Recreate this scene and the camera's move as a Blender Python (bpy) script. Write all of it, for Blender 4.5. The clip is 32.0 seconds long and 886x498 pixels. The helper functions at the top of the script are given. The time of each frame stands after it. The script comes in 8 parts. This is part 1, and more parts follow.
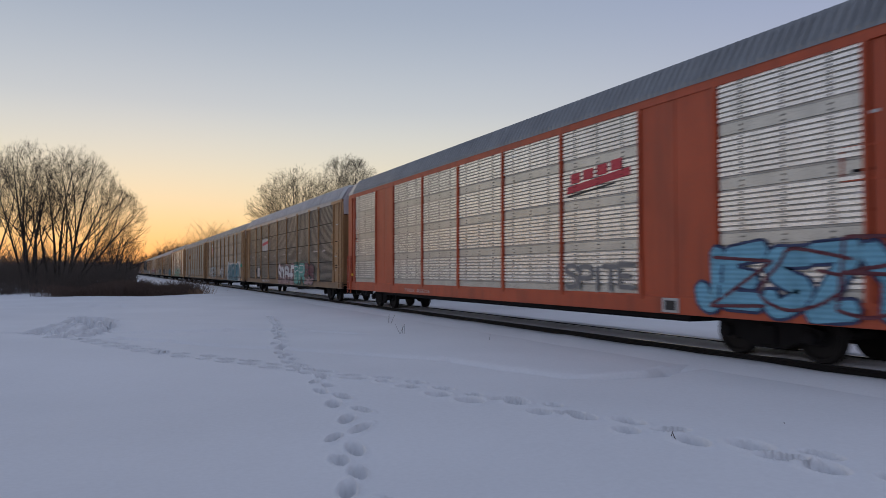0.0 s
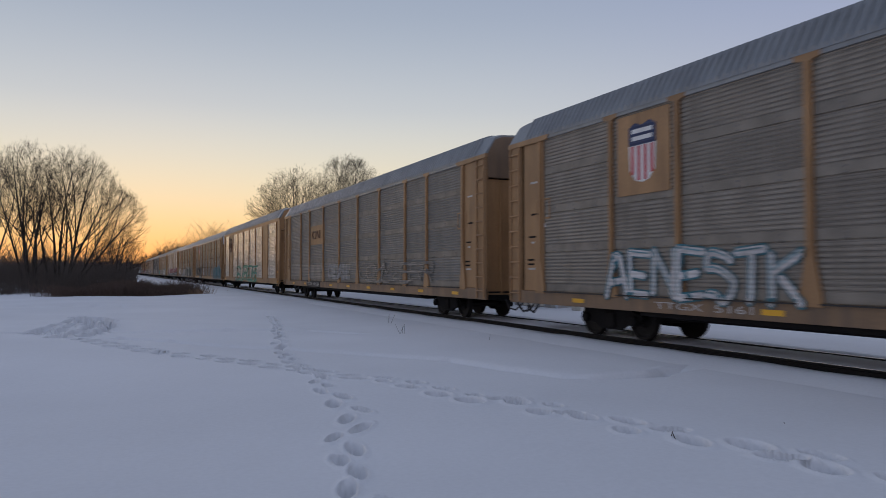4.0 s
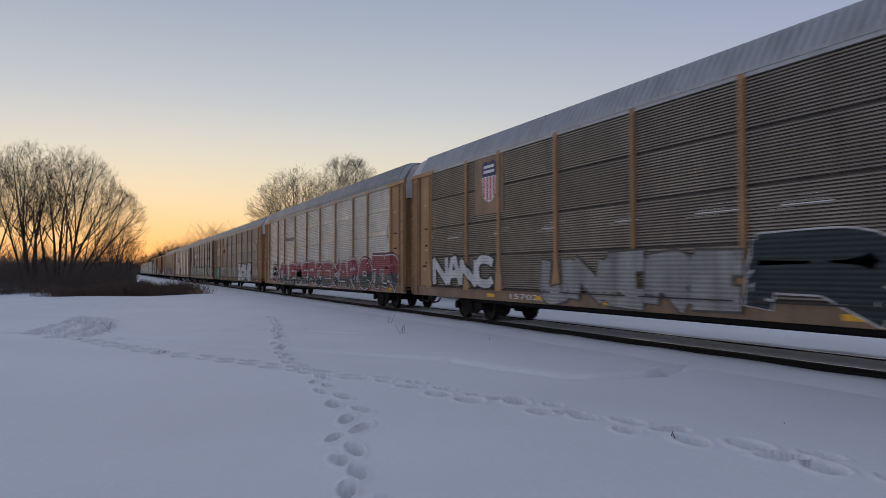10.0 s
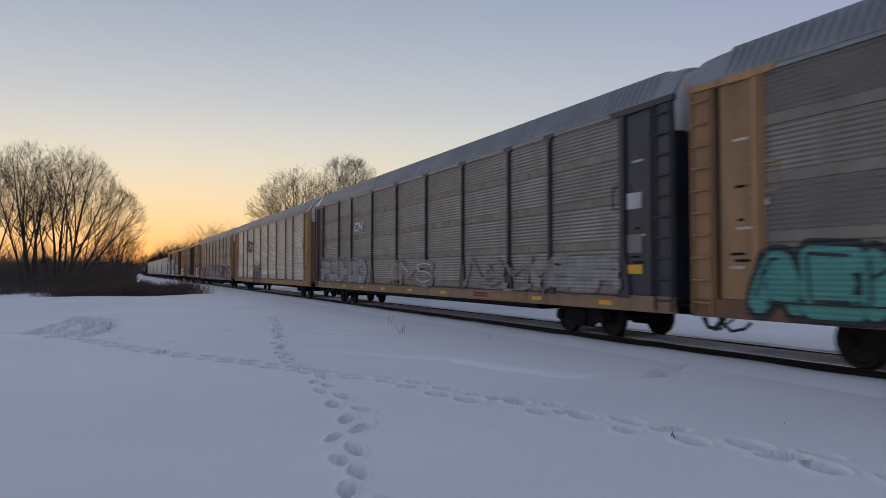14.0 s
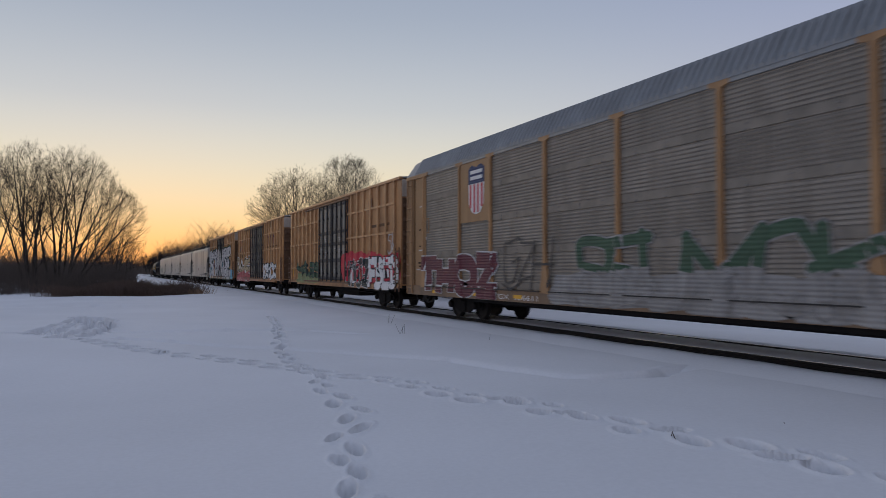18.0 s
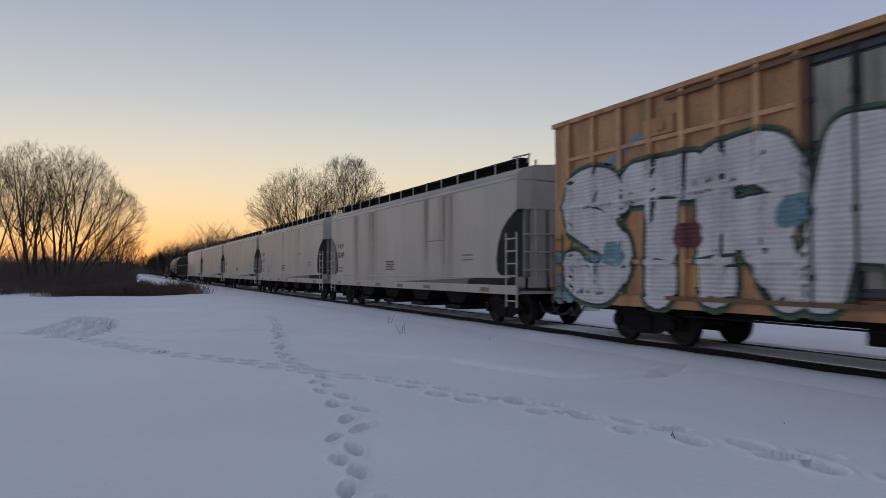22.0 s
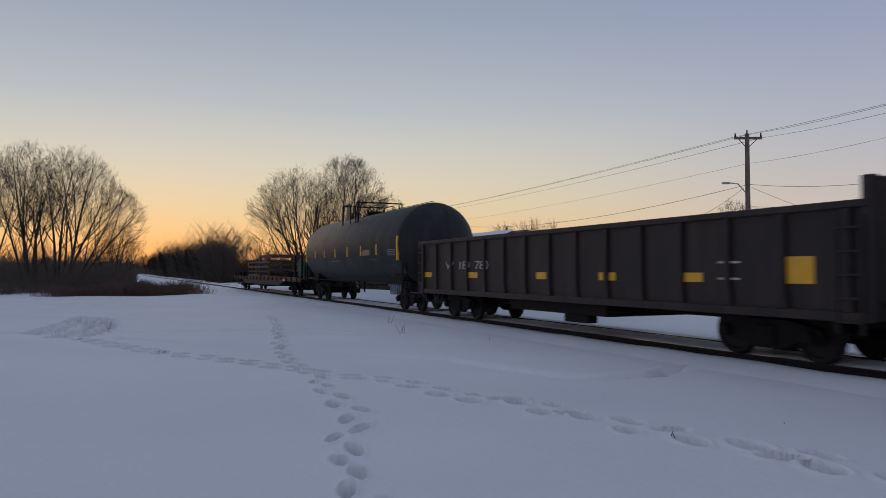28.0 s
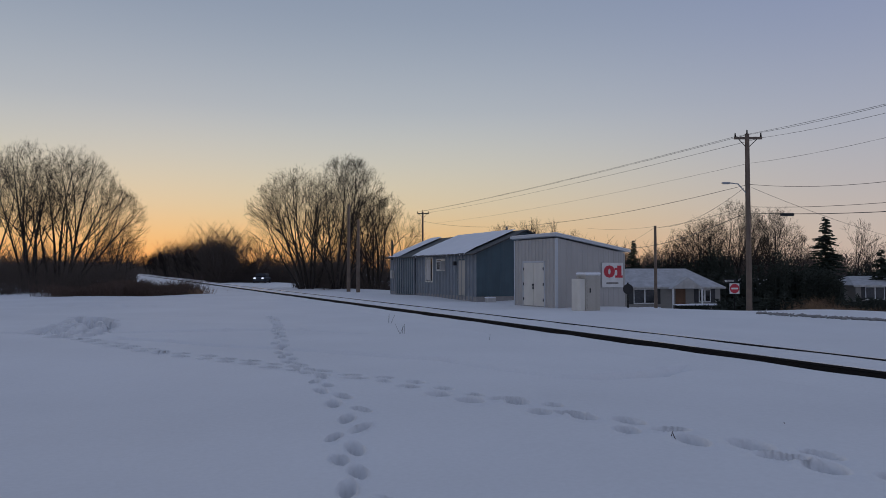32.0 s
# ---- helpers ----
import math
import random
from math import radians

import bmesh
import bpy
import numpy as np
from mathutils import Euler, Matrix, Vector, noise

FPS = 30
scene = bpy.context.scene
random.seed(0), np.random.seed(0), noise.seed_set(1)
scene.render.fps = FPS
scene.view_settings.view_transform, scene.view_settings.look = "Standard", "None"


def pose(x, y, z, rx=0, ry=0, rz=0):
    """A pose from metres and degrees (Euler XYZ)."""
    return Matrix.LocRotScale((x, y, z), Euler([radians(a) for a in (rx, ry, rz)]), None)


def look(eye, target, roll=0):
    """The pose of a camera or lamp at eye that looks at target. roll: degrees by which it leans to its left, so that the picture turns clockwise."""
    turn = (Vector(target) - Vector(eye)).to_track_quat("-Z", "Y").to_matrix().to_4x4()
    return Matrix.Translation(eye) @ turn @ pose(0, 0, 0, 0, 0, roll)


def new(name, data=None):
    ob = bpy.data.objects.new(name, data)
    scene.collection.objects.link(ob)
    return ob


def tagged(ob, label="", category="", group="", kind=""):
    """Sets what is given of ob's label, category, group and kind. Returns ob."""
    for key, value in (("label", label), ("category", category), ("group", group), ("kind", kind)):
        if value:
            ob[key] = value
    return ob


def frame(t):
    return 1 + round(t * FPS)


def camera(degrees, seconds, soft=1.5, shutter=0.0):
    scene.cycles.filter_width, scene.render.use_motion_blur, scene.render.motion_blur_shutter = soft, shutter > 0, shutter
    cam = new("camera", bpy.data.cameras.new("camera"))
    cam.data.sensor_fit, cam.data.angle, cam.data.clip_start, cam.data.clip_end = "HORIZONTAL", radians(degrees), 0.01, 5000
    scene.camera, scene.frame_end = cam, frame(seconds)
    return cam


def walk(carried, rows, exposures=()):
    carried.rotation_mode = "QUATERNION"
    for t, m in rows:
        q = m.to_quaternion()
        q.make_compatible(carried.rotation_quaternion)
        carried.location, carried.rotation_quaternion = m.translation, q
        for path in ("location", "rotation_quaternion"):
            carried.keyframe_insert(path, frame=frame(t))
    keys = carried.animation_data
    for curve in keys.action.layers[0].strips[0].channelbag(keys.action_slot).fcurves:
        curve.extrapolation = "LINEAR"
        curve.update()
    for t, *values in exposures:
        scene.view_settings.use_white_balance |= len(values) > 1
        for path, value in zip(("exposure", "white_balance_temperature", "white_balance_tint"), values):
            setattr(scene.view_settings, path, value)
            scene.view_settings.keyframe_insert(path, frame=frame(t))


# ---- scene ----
# ---- camera ----
YAW = 24.7
EYE = (0.0, 0.0, 1.72)
cam = camera(63.66, 32.0, soft=0.45, shutter=0.22)
walk(cam, [(0.0, pose(*EYE, 91.81, 0, -YAW)), (32.0, pose(*EYE, 91.81, 0, -YAW))],
     exposures=[(0.0, 0.13, 6430, 10), (20.0, 0.12, 6520, 10), (25.0, 0.02, 6500, 10), (28.0, -0.08, 6380, 10), (30.0, -0.17, 6280, 10), (32.0, -0.26, 6180, 10)])

# ---- world and light ----
# Clear dusk just after sunset: a warm band over the place where the sun went down, grey-blue above, lilac all round.
SUN_EL, SUN_ROT = radians(0.4), radians(1)
world = bpy.data.worlds.new("dusk_sky")
scene.world = world
world.use_nodes = True
wn, wl = world.node_tree.nodes, world.node_tree.links
sky = wn.new("ShaderNodeTexSky")
sky.sky_type = 'NISHITA'
sky.sun_disc = False
sky.sun_elevation, sky.sun_rotation = SUN_EL, SUN_ROT
sky.air_density, sky.dust_density, sky.ozone_density = 1.0, 0.6, 1.2
coord = wn.new("ShaderNodeTexCoord")
split = wn.new("ShaderNodeSeparateXYZ")
wl.new(coord.outputs["Generated"], split.inputs[0])

def ramp(stops):
    r = wn.new("ShaderNodeValToRGB")
    r.color_ramp.interpolation = 'B_SPLINE'
    e = r.color_ramp.elements
    while len(e) < len(stops):
        e.new(0.5)
    for k, (pos, c) in enumerate(stops):
        e[k].position, e[k].color = pos, (*c, 1)
    wl.new(split.outputs[2], r.inputs[0])
    return r

west = ramp([(0.0, (0.90, 0.39, 0.11)), (0.04, (0.87, 0.53, 0.21)), (0.09, (0.79, 0.64, 0.40)), (0.15, (0.67, 0.635, 0.525)),
             (0.22, (0.50, 0.53, 0.56)), (0.34, (0.305, 0.36, 0.45)), (0.5, (0.235, 0.28, 0.395)), (1.0, (0.235, 0.275, 0.385))])
round_sky = ramp([(0.0, (0.66, 0.50, 0.40)), (0.05, (0.64, 0.52, 0.44)), (0.11, (0.55, 0.50, 0.49)), (0.18, (0.46, 0.47, 0.53)),
                  (0.28, (0.33, 0.365, 0.49)), (0.38, (0.265, 0.31, 0.465)), (0.55, (0.235, 0.28, 0.40)), (1.0, (0.235, 0.275, 0.385))])
dim_sky = ramp([(0.0, (0.38, 0.37, 0.43)), (0.06, (0.46, 0.42, 0.47)), (0.14, (0.47, 0.43, 0.50)), (0.24, (0.38, 0.40, 0.52)), (0.55, (0.245, 0.285, 0.40)), (1.0, (0.235, 0.275, 0.385))])
flat = wn.new("ShaderNodeVectorMath")
flat.operation = 'MULTIPLY'
flat.inputs[1].default_value = (1, 1, 0)
wl.new(coord.outputs["Generated"], flat.inputs[0])
unit = wn.new("ShaderNodeVectorMath")
unit.operation = 'NORMALIZE'
wl.new(flat.outputs[0], unit.inputs[0])
dot = wn.new("ShaderNodeVectorMath")
dot.operation = 'DOT_PRODUCT'
dot.inputs[1].default_value = (math.sin(SUN_ROT), math.cos(SUN_ROT), 0)
wl.new(unit.outputs[0], dot.inputs[0])
near_sun = wn.new("ShaderNodeMapRange")
near_sun.interpolation_type = 'SMOOTHSTEP'
near_sun.inputs[1].default_value, near_sun.inputs[2].default_value = 0.55, 1.0
wl.new(dot.outputs["Value"], near_sun.inputs[0])
blend = wn.new("ShaderNodeMix")
blend.data_type = 'RGBA'
wl.new(near_sun.outputs[0], blend.inputs[0])
wl.new(round_sky.outputs[0], blend.inputs[6])
wl.new(west.outputs[0], blend.inputs[7])
away = wn.new("ShaderNodeMapRange")
away.interpolation_type = 'SMOOTHSTEP'
away.inputs[1].default_value, away.inputs[2].default_value = -0.1, -0.9
wl.new(dot.outputs["Value"], away.inputs[0])
turn_blend = wn.new("ShaderNodeMix")
turn_blend.data_type = 'RGBA'
wl.new(away.outputs[0], turn_blend.inputs[0])
wl.new(blend.outputs[2], turn_blend.inputs[6])
wl.new(dim_sky.outputs[0], turn_blend.inputs[7])
glow = wn.new("ShaderNodeMix")
glow.data_type, glow.blend_type = 'RGBA', 'ADD'
glow.inputs[0].default_value = 0.02
wl.new(turn_blend.outputs[2], glow.inputs[6])
wl.new(sky.outputs[0], glow.inputs[7])
wl.new(glow.outputs[2], wn["Background"].inputs[0])
wn["Background"].inputs[1].default_value = 1.0
sun = new("sun", bpy.data.lights.new("sun", 'SUN'))
sun.data.energy, sun.data.angle, sun.data.color = 0.2, radians(25), (1.0, 0.72, 0.48)
sun.matrix_world = look((0, 0, 0), (-0.05, -1.0, -0.12))

# ---- materials ----
def mat(name, color, rough=0.6, metal=0.0, vary=0.25, scale=3.0, bump=0.15, grime=0.0, grime_color=(0.05, 0.04, 0.03),
        streak=(1.0, 1.0, 0.12), per_object=0.0, spec=0.5, fine=18.0, ribs=0.0):
    """Painted or raw surface with two scales of variation, streaked grime and fine relief."""
    m = bpy.data.materials.new(name)
    m.use_nodes = True
    n, l = m.node_tree.nodes, m.node_tree.links
    b = n["Principled BSDF"]
    tc = n.new("ShaderNodeTexCoord")
    big = n.new("ShaderNodeTexNoise")
    big.inputs["Scale"].default_value, big.inputs["Detail"].default_value = scale, 5
    small = n.new("ShaderNodeTexNoise")
    small.inputs["Scale"].default_value, small.inputs["Detail"].default_value = scale * fine, 3
    info = n.new("ShaderNodeObjectInfo")
    add = n.new("ShaderNodeVectorMath")
    l.new(tc.outputs["Object"], add.inputs[0])
    sc = n.new("ShaderNodeVectorMath")
    sc.operation = 'SCALE'
    comb = n.new("ShaderNodeCombineXYZ")
    for i in range(3):
        l.new(info.outputs["Random"], comb.inputs[i])
    l.new(comb.outputs[0], sc.inputs[0])
    sc.inputs["Scale"].default_value = 37.0
    l.new(sc.outputs[0], add.inputs[1])
    l.new(add.outputs[0], big.inputs["Vector"])
    l.new(add.outputs[0], small.inputs["Vector"])
    mixf = n.new("ShaderNodeMix")
    mixf.data_type = 'FLOAT'
    mixf.inputs[0].default_value = 0.4
    l.new(big.outputs[0], mixf.inputs[2])
    l.new(small.outputs[0], mixf.inputs[3])
    val = n.new("ShaderNodeMapRange")
    val.inputs[1].default_value, val.inputs[2].default_value = 0.3, 0.7
    val.inputs[3].default_value, val.inputs[4].default_value = 1 - vary, 1 + vary
    l.new(mixf.outputs[0], val.inputs[0])
    tint = n.new("ShaderNodeVectorMath")
    tint.operation = 'SCALE'
    tint.inputs[0].default_value = color[:3]
    last_scale = val.outputs[0]
    if per_object:
        pr = n.new("ShaderNodeMapRange")
        pr.inputs[3].default_value, pr.inputs[4].default_value = 1 - per_object, 1 + per_object
        l.new(info.outputs["Random"], pr.inputs[0])
        mu = n.new("ShaderNodeMath")
        mu.operation = 'MULTIPLY'
        l.new(val.outputs[0], mu.inputs[0])
        l.new(pr.outputs[0], mu.inputs[1])
        last_scale = mu.outputs[0]
    l.new(last_scale, tint.inputs["Scale"])
    out = tint.outputs[0]
    if grime:
        mp = n.new("ShaderNodeMapping")
        mp.inputs["Scale"].default_value = streak
        l.new(add.outputs[0], mp.inputs[0])
        g = n.new("ShaderNodeTexNoise")
        g.inputs["Scale"].default_value, g.inputs["Detail"].default_value = 2.6, 6
        l.new(mp.outputs[0], g.inputs["Vector"])
        gr = n.new("ShaderNodeMapRange")
        gr.inputs[1].default_value, gr.inputs[2].default_value = 0.45, 0.75
        gr.inputs[3].default_value, gr.inputs[4].default_value = 0.0, grime
        l.new(g.outputs[0], gr.inputs[0])
        mx = n.new("ShaderNodeMix")
        mx.data_type = 'RGBA'
        l.new(gr.outputs[0], mx.inputs[0])
        l.new(out, mx.inputs[6])
        mx.inputs[7].default_value = (*grime_color, 1)
        out = mx.outputs[2]
    l.new(out, b.inputs["Base Color"])
    rr = n.new("ShaderNodeMapRange")
    rr.inputs[1].default_value, rr.inputs[2].default_value = 0.3, 0.7
    rr.inputs[3].default_value, rr.inputs[4].default_value = max(0.05, rough - 0.12), min(1, rough + 0.12)
    l.new(small.outputs[0], rr.inputs[0])
    l.new(rr.outputs[0], b.inputs["Roughness"])
    b.inputs["Metallic"].default_value = metal
    b.inputs["Specular IOR Level"].default_value = spec
    if bump:
        bp = n.new("ShaderNodeBump")
        bp.inputs["Strength"].default_value, bp.inputs["Distance"].default_value = bump, 0.02
        l.new(mixf.outputs[0], bp.inputs["Height"])
        l.new(bp.outputs[0], b.inputs["Normal"])
        if ribs:
            wv = n.new("ShaderNodeTexWave")
            wv.bands_direction = 'Z'
            wv.inputs["Scale"].default_value = ribs
            l.new(tc.outputs["Object"], wv.inputs["Vector"])
            b2 = n.new("ShaderNodeBump")
            b2.inputs["Strength"].default_value, b2.inputs["Distance"].default_value = 0.8, 0.02
            l.new(wv.outputs[0], b2.inputs["Height"])
            l.new(bp.outputs[0], b2.inputs["Normal"])
            l.new(b2.outputs[0], b.inputs["Normal"])
    return m

M = {}
M["snow"] = mat("snow", (0.78, 0.787, 0.80), 0.8, 0, 0.06, 0.3, 0.3, spec=0.08, fine=60)
M["snow_roof"] = mat("roof_snow", (0.80, 0.82, 0.86), 0.7, 0, 0.05, 1.2, 0.4, spec=0.3)
M["thin_snow"] = mat("thin_snow_on_shingles", (0.47, 0.475, 0.49), 0.75, 0, 0.25, 1.5, 0.3, 0.4, (0.3, 0.29, 0.28), spec=0.2)
M["rail"] = mat("rail_steel", (0.014, 0.013, 0.013), 0.7, 0.15, 0.3, 6, spec=0.2)
M["rail_top"] = mat("rail_head", (0.5, 0.5, 0.5), 0.25, 1.0, 0.1, 6)
M["tie"] = mat("tie_wood", (0.07, 0.055, 0.045), 0.9, 0, 0.35, 4)
M["grey_panel"] = mat("weathered_galvanised_panel", (0.285, 0.27, 0.245), 0.42, 0.45, 0.24, 1.2, 0.1, 0.5, (0.165, 0.15, 0.13), per_object=0.12)
M["dark_panel"] = mat("dirty_galvanised_panel", (0.25, 0.225, 0.19), 0.42, 0.45, 0.26, 1.2, 0.1, 0.55, (0.135, 0.112, 0.088), per_object=0.12)
M["slate_panel"] = mat("sooty_galvanised_panel", (0.175, 0.17, 0.16), 0.45, 0.4, 0.24, 1.2, 0.1, 0.5, (0.11, 0.105, 0.095), per_object=0.12)
M["silver_panel"] = mat("bright_galvanised_panel", (0.56, 0.55, 0.515), 0.42, 0.5, 0.2, 1.0, 0.08, 0.45, (0.38, 0.35, 0.30), per_object=0.1)
M["white_panel"] = mat("white_corrugated_panel", (0.90, 0.885, 0.82), 0.3, 0.5, 0.12, 1.2, 0.06, 0.4, (0.50, 0.47, 0.40), per_object=0.06)
# groove colours: shade of the ribs painted in, along with grime
M["groove_dark"] = mat("shade_and_grime_in_dark_grooves", (0.085, 0.077, 0.067), 0.7, 0.1, 0.35, 2, 0.1)
M["groove_mid"] = mat("shade_and_grime_in_grooves", (0.22, 0.20, 0.17), 0.55, 0.35, 0.35, 2, 0.1)
M["groove_pale"] = mat("grey_shade_and_dirt_in_grooves", (0.42, 0.405, 0.365), 0.45, 0.35, 0.3, 2, 0.1)
M["grey_band"] = mat("grey_band_steel", (0.54, 0.535, 0.48), 0.36, 0.5, 0.2, 2)
M["orange"] = mat("orange_paint", (0.44, 0.075, 0.025), 0.5, 0, 0.18, 1.0, 0.06, 0.5, (0.18, 0.04, 0.02), per_object=0.05)
M["ochre"] = mat("ochre_yellow_paint", (0.355, 0.205, 0.095), 0.48, 0, 0.24, 1.0, 0.06, 0.65, (0.18, 0.10, 0.05), per_object=0.14, spec=0.4)
M["ochre_dirty"] = mat("dirty_ochre_paint", (0.25, 0.16, 0.092), 0.5, 0, 0.28, 1.2, 0.08, 0.75, (0.12, 0.088, 0.066), per_object=0.14, spec=0.4)
M["tan"] = mat("tan_boxcar_paint", (0.43, 0.215, 0.09), 0.38, 0, 0.34, 0.9, 0.14, 0.85, (0.17, 0.088, 0.048), per_object=0.08, spec=0.45)
# paler tan for posts and ribs: wear plus sky light painted in
M["tan_worn_lit"] = mat("worn_tan_paint_with_sky_light", (0.50, 0.29, 0.14), 0.5, 0, 0.3, 2.5, 0.08, 0.7, (0.26, 0.15, 0.08), per_object=0.1, spec=0.4)
M["pale_end"] = mat("dirty_beige_paint", (0.40, 0.34, 0.28), 0.5, 0, 0.2, 1.2, 0.06, 0.5, (0.2, 0.14, 0.1))
# dirty tan, darkened further for the shade in the gap between wagons
M["tan_end"] = mat("dirty_tan_end_paint_with_shade", (0.125, 0.068, 0.038), 0.6, 0, 0.3, 1.0, 0.06, 0.6, (0.05, 0.03, 0.02), spec=0.25)
M["brown"] = mat("brown_paint", (0.16, 0.085, 0.045), 0.6, 0, 0.25, 1.2, 0.1, 0.5, (0.05, 0.035, 0.025))
M["black_blue"] = mat("blue_black_paint", (0.022, 0.028, 0.04), 0.45, 0, 0.3, 1.5, 0.06, 0.35, (0.08, 0.07, 0.06))
M["under"] = mat("grimy_underframe", (0.011, 0.010, 0.010), 0.8, 0.0, 0.35, 4, spec=0.15)
M["wheel"] = mat("wheel_steel", (0.018, 0.016, 0.015), 0.65, 0.2, 0.3, 6, spec=0.2)
M["roof"] = mat("grey_roof_steel", (0.25, 0.265, 0.275), 0.42, 0.35, 0.2, 1.0, 0.05, 0.35, (0.14, 0.14, 0.14))
M["roof_light"] = mat("light_roof_steel", (0.41, 0.42, 0.43), 0.45, 0.3, 0.15, 1.0, 0.05, 0.35, (0.19, 0.19, 0.185))
M["hood"] = mat("pale_grey_hood", (0.60, 0.59, 0.59), 0.5, 0.1, 0.12, 1.5, 0.05, 0.4, (0.2, 0.18, 0.16))
M["hopper"] = mat("pale_grey_hopper_paint", (0.425, 0.405, 0.36), 0.48, 0, 0.12, 0.5, 0.04, 0.5, (0.28, 0.255, 0.215), streak=(1, 0.35, 0.025))
# darker copy of the hopper grey, with shade put into its colour
M["hopper_shaded"] = mat("hopper_grey_with_painted_shade", (0.17, 0.165, 0.16), 0.6, 0, 0.2, 1)
M["gondola"] = mat("black_gondola_paint", (0.022, 0.016, 0.016), 0.6, 0, 0.35, 1.5, 0.12, 0.5, (0.065, 0.04, 0.032), spec=0.35)
M["tank"] = mat("black_tank_paint", (0.016, 0.018, 0.021), 0.55, 0, 0.3, 0.9, 0.03, 0.5, (0.055, 0.05, 0.045), spec=0.3)
M["rustwood"] = mat("rusty_flatcar_deck", (0.10, 0.045, 0.025), 0.8, 0, 0.4, 3, 0.3, 0.75, (0.035, 0.025, 0.02), streak=(1, 0.9, 0.5))
M["timber"] = mat("weathered_timber", (0.095, 0.062, 0.044), 0.85, 0, 0.4, 2, 0.3, 0.5, (0.05, 0.035, 0.025), streak=(3, 0.2, 3), per_object=0.45)
M["green"] = mat("green_machine_paint", (0.02, 0.075, 0.055), 0.5, 0, 0.2, 2)
M["reflector"] = mat("yellow_reflective_tape", (0.74, 0.39, 0.02), 0.4, 0, 0.12, 4)
M["white"] = mat("white_paint", (0.72, 0.72, 0.7), 0.6, 0, 0.12, 2, 0.03, 0.3, (0.4, 0.38, 0.36))
M["off_white"] = mat("dulled_white_paint", (0.5, 0.49, 0.47), 0.65, 0, 0.2, 2, 0.03, 0.5, (0.25, 0.23, 0.2))
M["door_grey"] = mat("sooty_grey_door_paint", (0.27, 0.26, 0.22), 0.5, 0, 0.3, 1.4, 0.05, 0.7, (0.045, 0.042, 0.038), per_object=0.2, spec=0.4)
M["black"] = mat("black_paint", (0.015, 0.015, 0.016), 0.55, 0, 0.3, 2)
M["grey_mark"] = mat("faded_grey_marking", (0.2, 0.19, 0.18), 0.7, 0, 0.2, 2)
M["red"] = mat("dark_red_paint", (0.22, 0.025, 0.035), 0.55, 0, 0.2, 2, ribs=3.6)
M["bright_red"] = mat("red_paint", (0.5, 0.03, 0.05), 0.5, 0, 0.12, 2)
M["pink"] = mat("pink_spray_paint", (0.5, 0.14, 0.14), 0.6, 0, 0.2, 2)
M["cream"] = mat("cream_spray_paint", (0.47, 0.38, 0.23), 0.6, 0, 0.3, 2, 0.05, 0.5, (0.3, 0.2, 0.12))
M["navy"] = mat("navy_spray_paint", (0.03, 0.045, 0.11), 0.55, 0, 0.2, 2, ribs=3.6)
M["teal"] = mat("teal_spray_paint", (0.08, 0.30, 0.25), 0.55, 0, 0.25, 2, ribs=3.6)
M["ice_blue"] = mat("light_blue_spray_paint", (0.17, 0.42, 0.55), 0.55, 0, 0.22, 2, 0.05, 0.3, (0.10, 0.26, 0.36), ribs=3.6)
M["sea"] = mat("washed_turquoise_spray_paint", (0.13, 0.27, 0.31), 0.6, 0, 0.3, 1.5, 0.05, 0.6, (0.10, 0.14, 0.15), ribs=3.6)
M["deep_sea"] = mat("dull_petrol_spray_paint", (0.05, 0.165, 0.20), 0.6, 0, 0.3, 1.5, 0.05, 0.6, (0.09, 0.10, 0.10), ribs=3.6)
M["jade"] = mat("jade_green_spray_paint", (0.02, 0.26, 0.17), 0.5, 0, 0.2, 2, 0.05, ribs=3.6)
M["bottle"] = mat("black_green_paint", (0.012, 0.022, 0.022), 0.5, 0, 0.3, 2, ribs=3.6)
M["maroon"] = mat("maroon_spray_paint", (0.125, 0.024, 0.034), 0.55, 0, 0.25, 2, 0.05, 0.3, (0.05, 0.02, 0.022), ribs=3.6)
M["faded_silver"] = mat("faded_silver_spray_paint", (0.30, 0.29, 0.275), 0.55, 0.1, 0.35, 1.2, 0.05, 0.8, (0.15, 0.14, 0.125), ribs=3.6)
M["chalk"] = mat("chalky_white_spray_paint", (0.60, 0.585, 0.57), 0.6, 0, 0.25, 1.4, 0.05, 0.6, (0.36, 0.33, 0.31), ribs=3.6)
M["rose"] = mat("dusty_rose_spray_paint", (0.34, 0.22, 0.21), 0.6, 0, 0.3, 1.4, 0.05, 0.6, (0.20, 0.14, 0.13), ribs=3.6)
M["ghost"] = mat("almost_washed_off_paint", (0.24, 0.215, 0.185), 0.5, 0.3, 0.4, 1.0, 0.05, 0.8, (0.15, 0.13, 0.105), ribs=3.6)
M["lime"] = mat("pale_green_spray_paint", (0.25, 0.29, 0.14), 0.6, 0, 0.25, 2, 0.05, 0.5, (0.16, 0.15, 0.08))
M["moss"] = mat("dark_green_spray_paint", (0.05, 0.10, 0.055), 0.6, 0, 0.25, 2, ribs=3.6)
M["sky_blue"] = mat("sky_blue_spray_paint", (0.06, 0.23, 0.45), 0.6, 0, 0.2, 2)
M["bark"] = mat("dark_bark", (0.030, 0.024, 0.020), 0.9, 0, 0.35, 6, 0.4)
M["twig"] = mat("twig_bark", (0.024, 0.019, 0.016), 0.95, 0, 0.3, 6, 0.1, spec=0.2)
M["brush"] = mat("dry_brush", (0.085, 0.066, 0.054), 0.95, 0, 0.45, 5, 0.1)
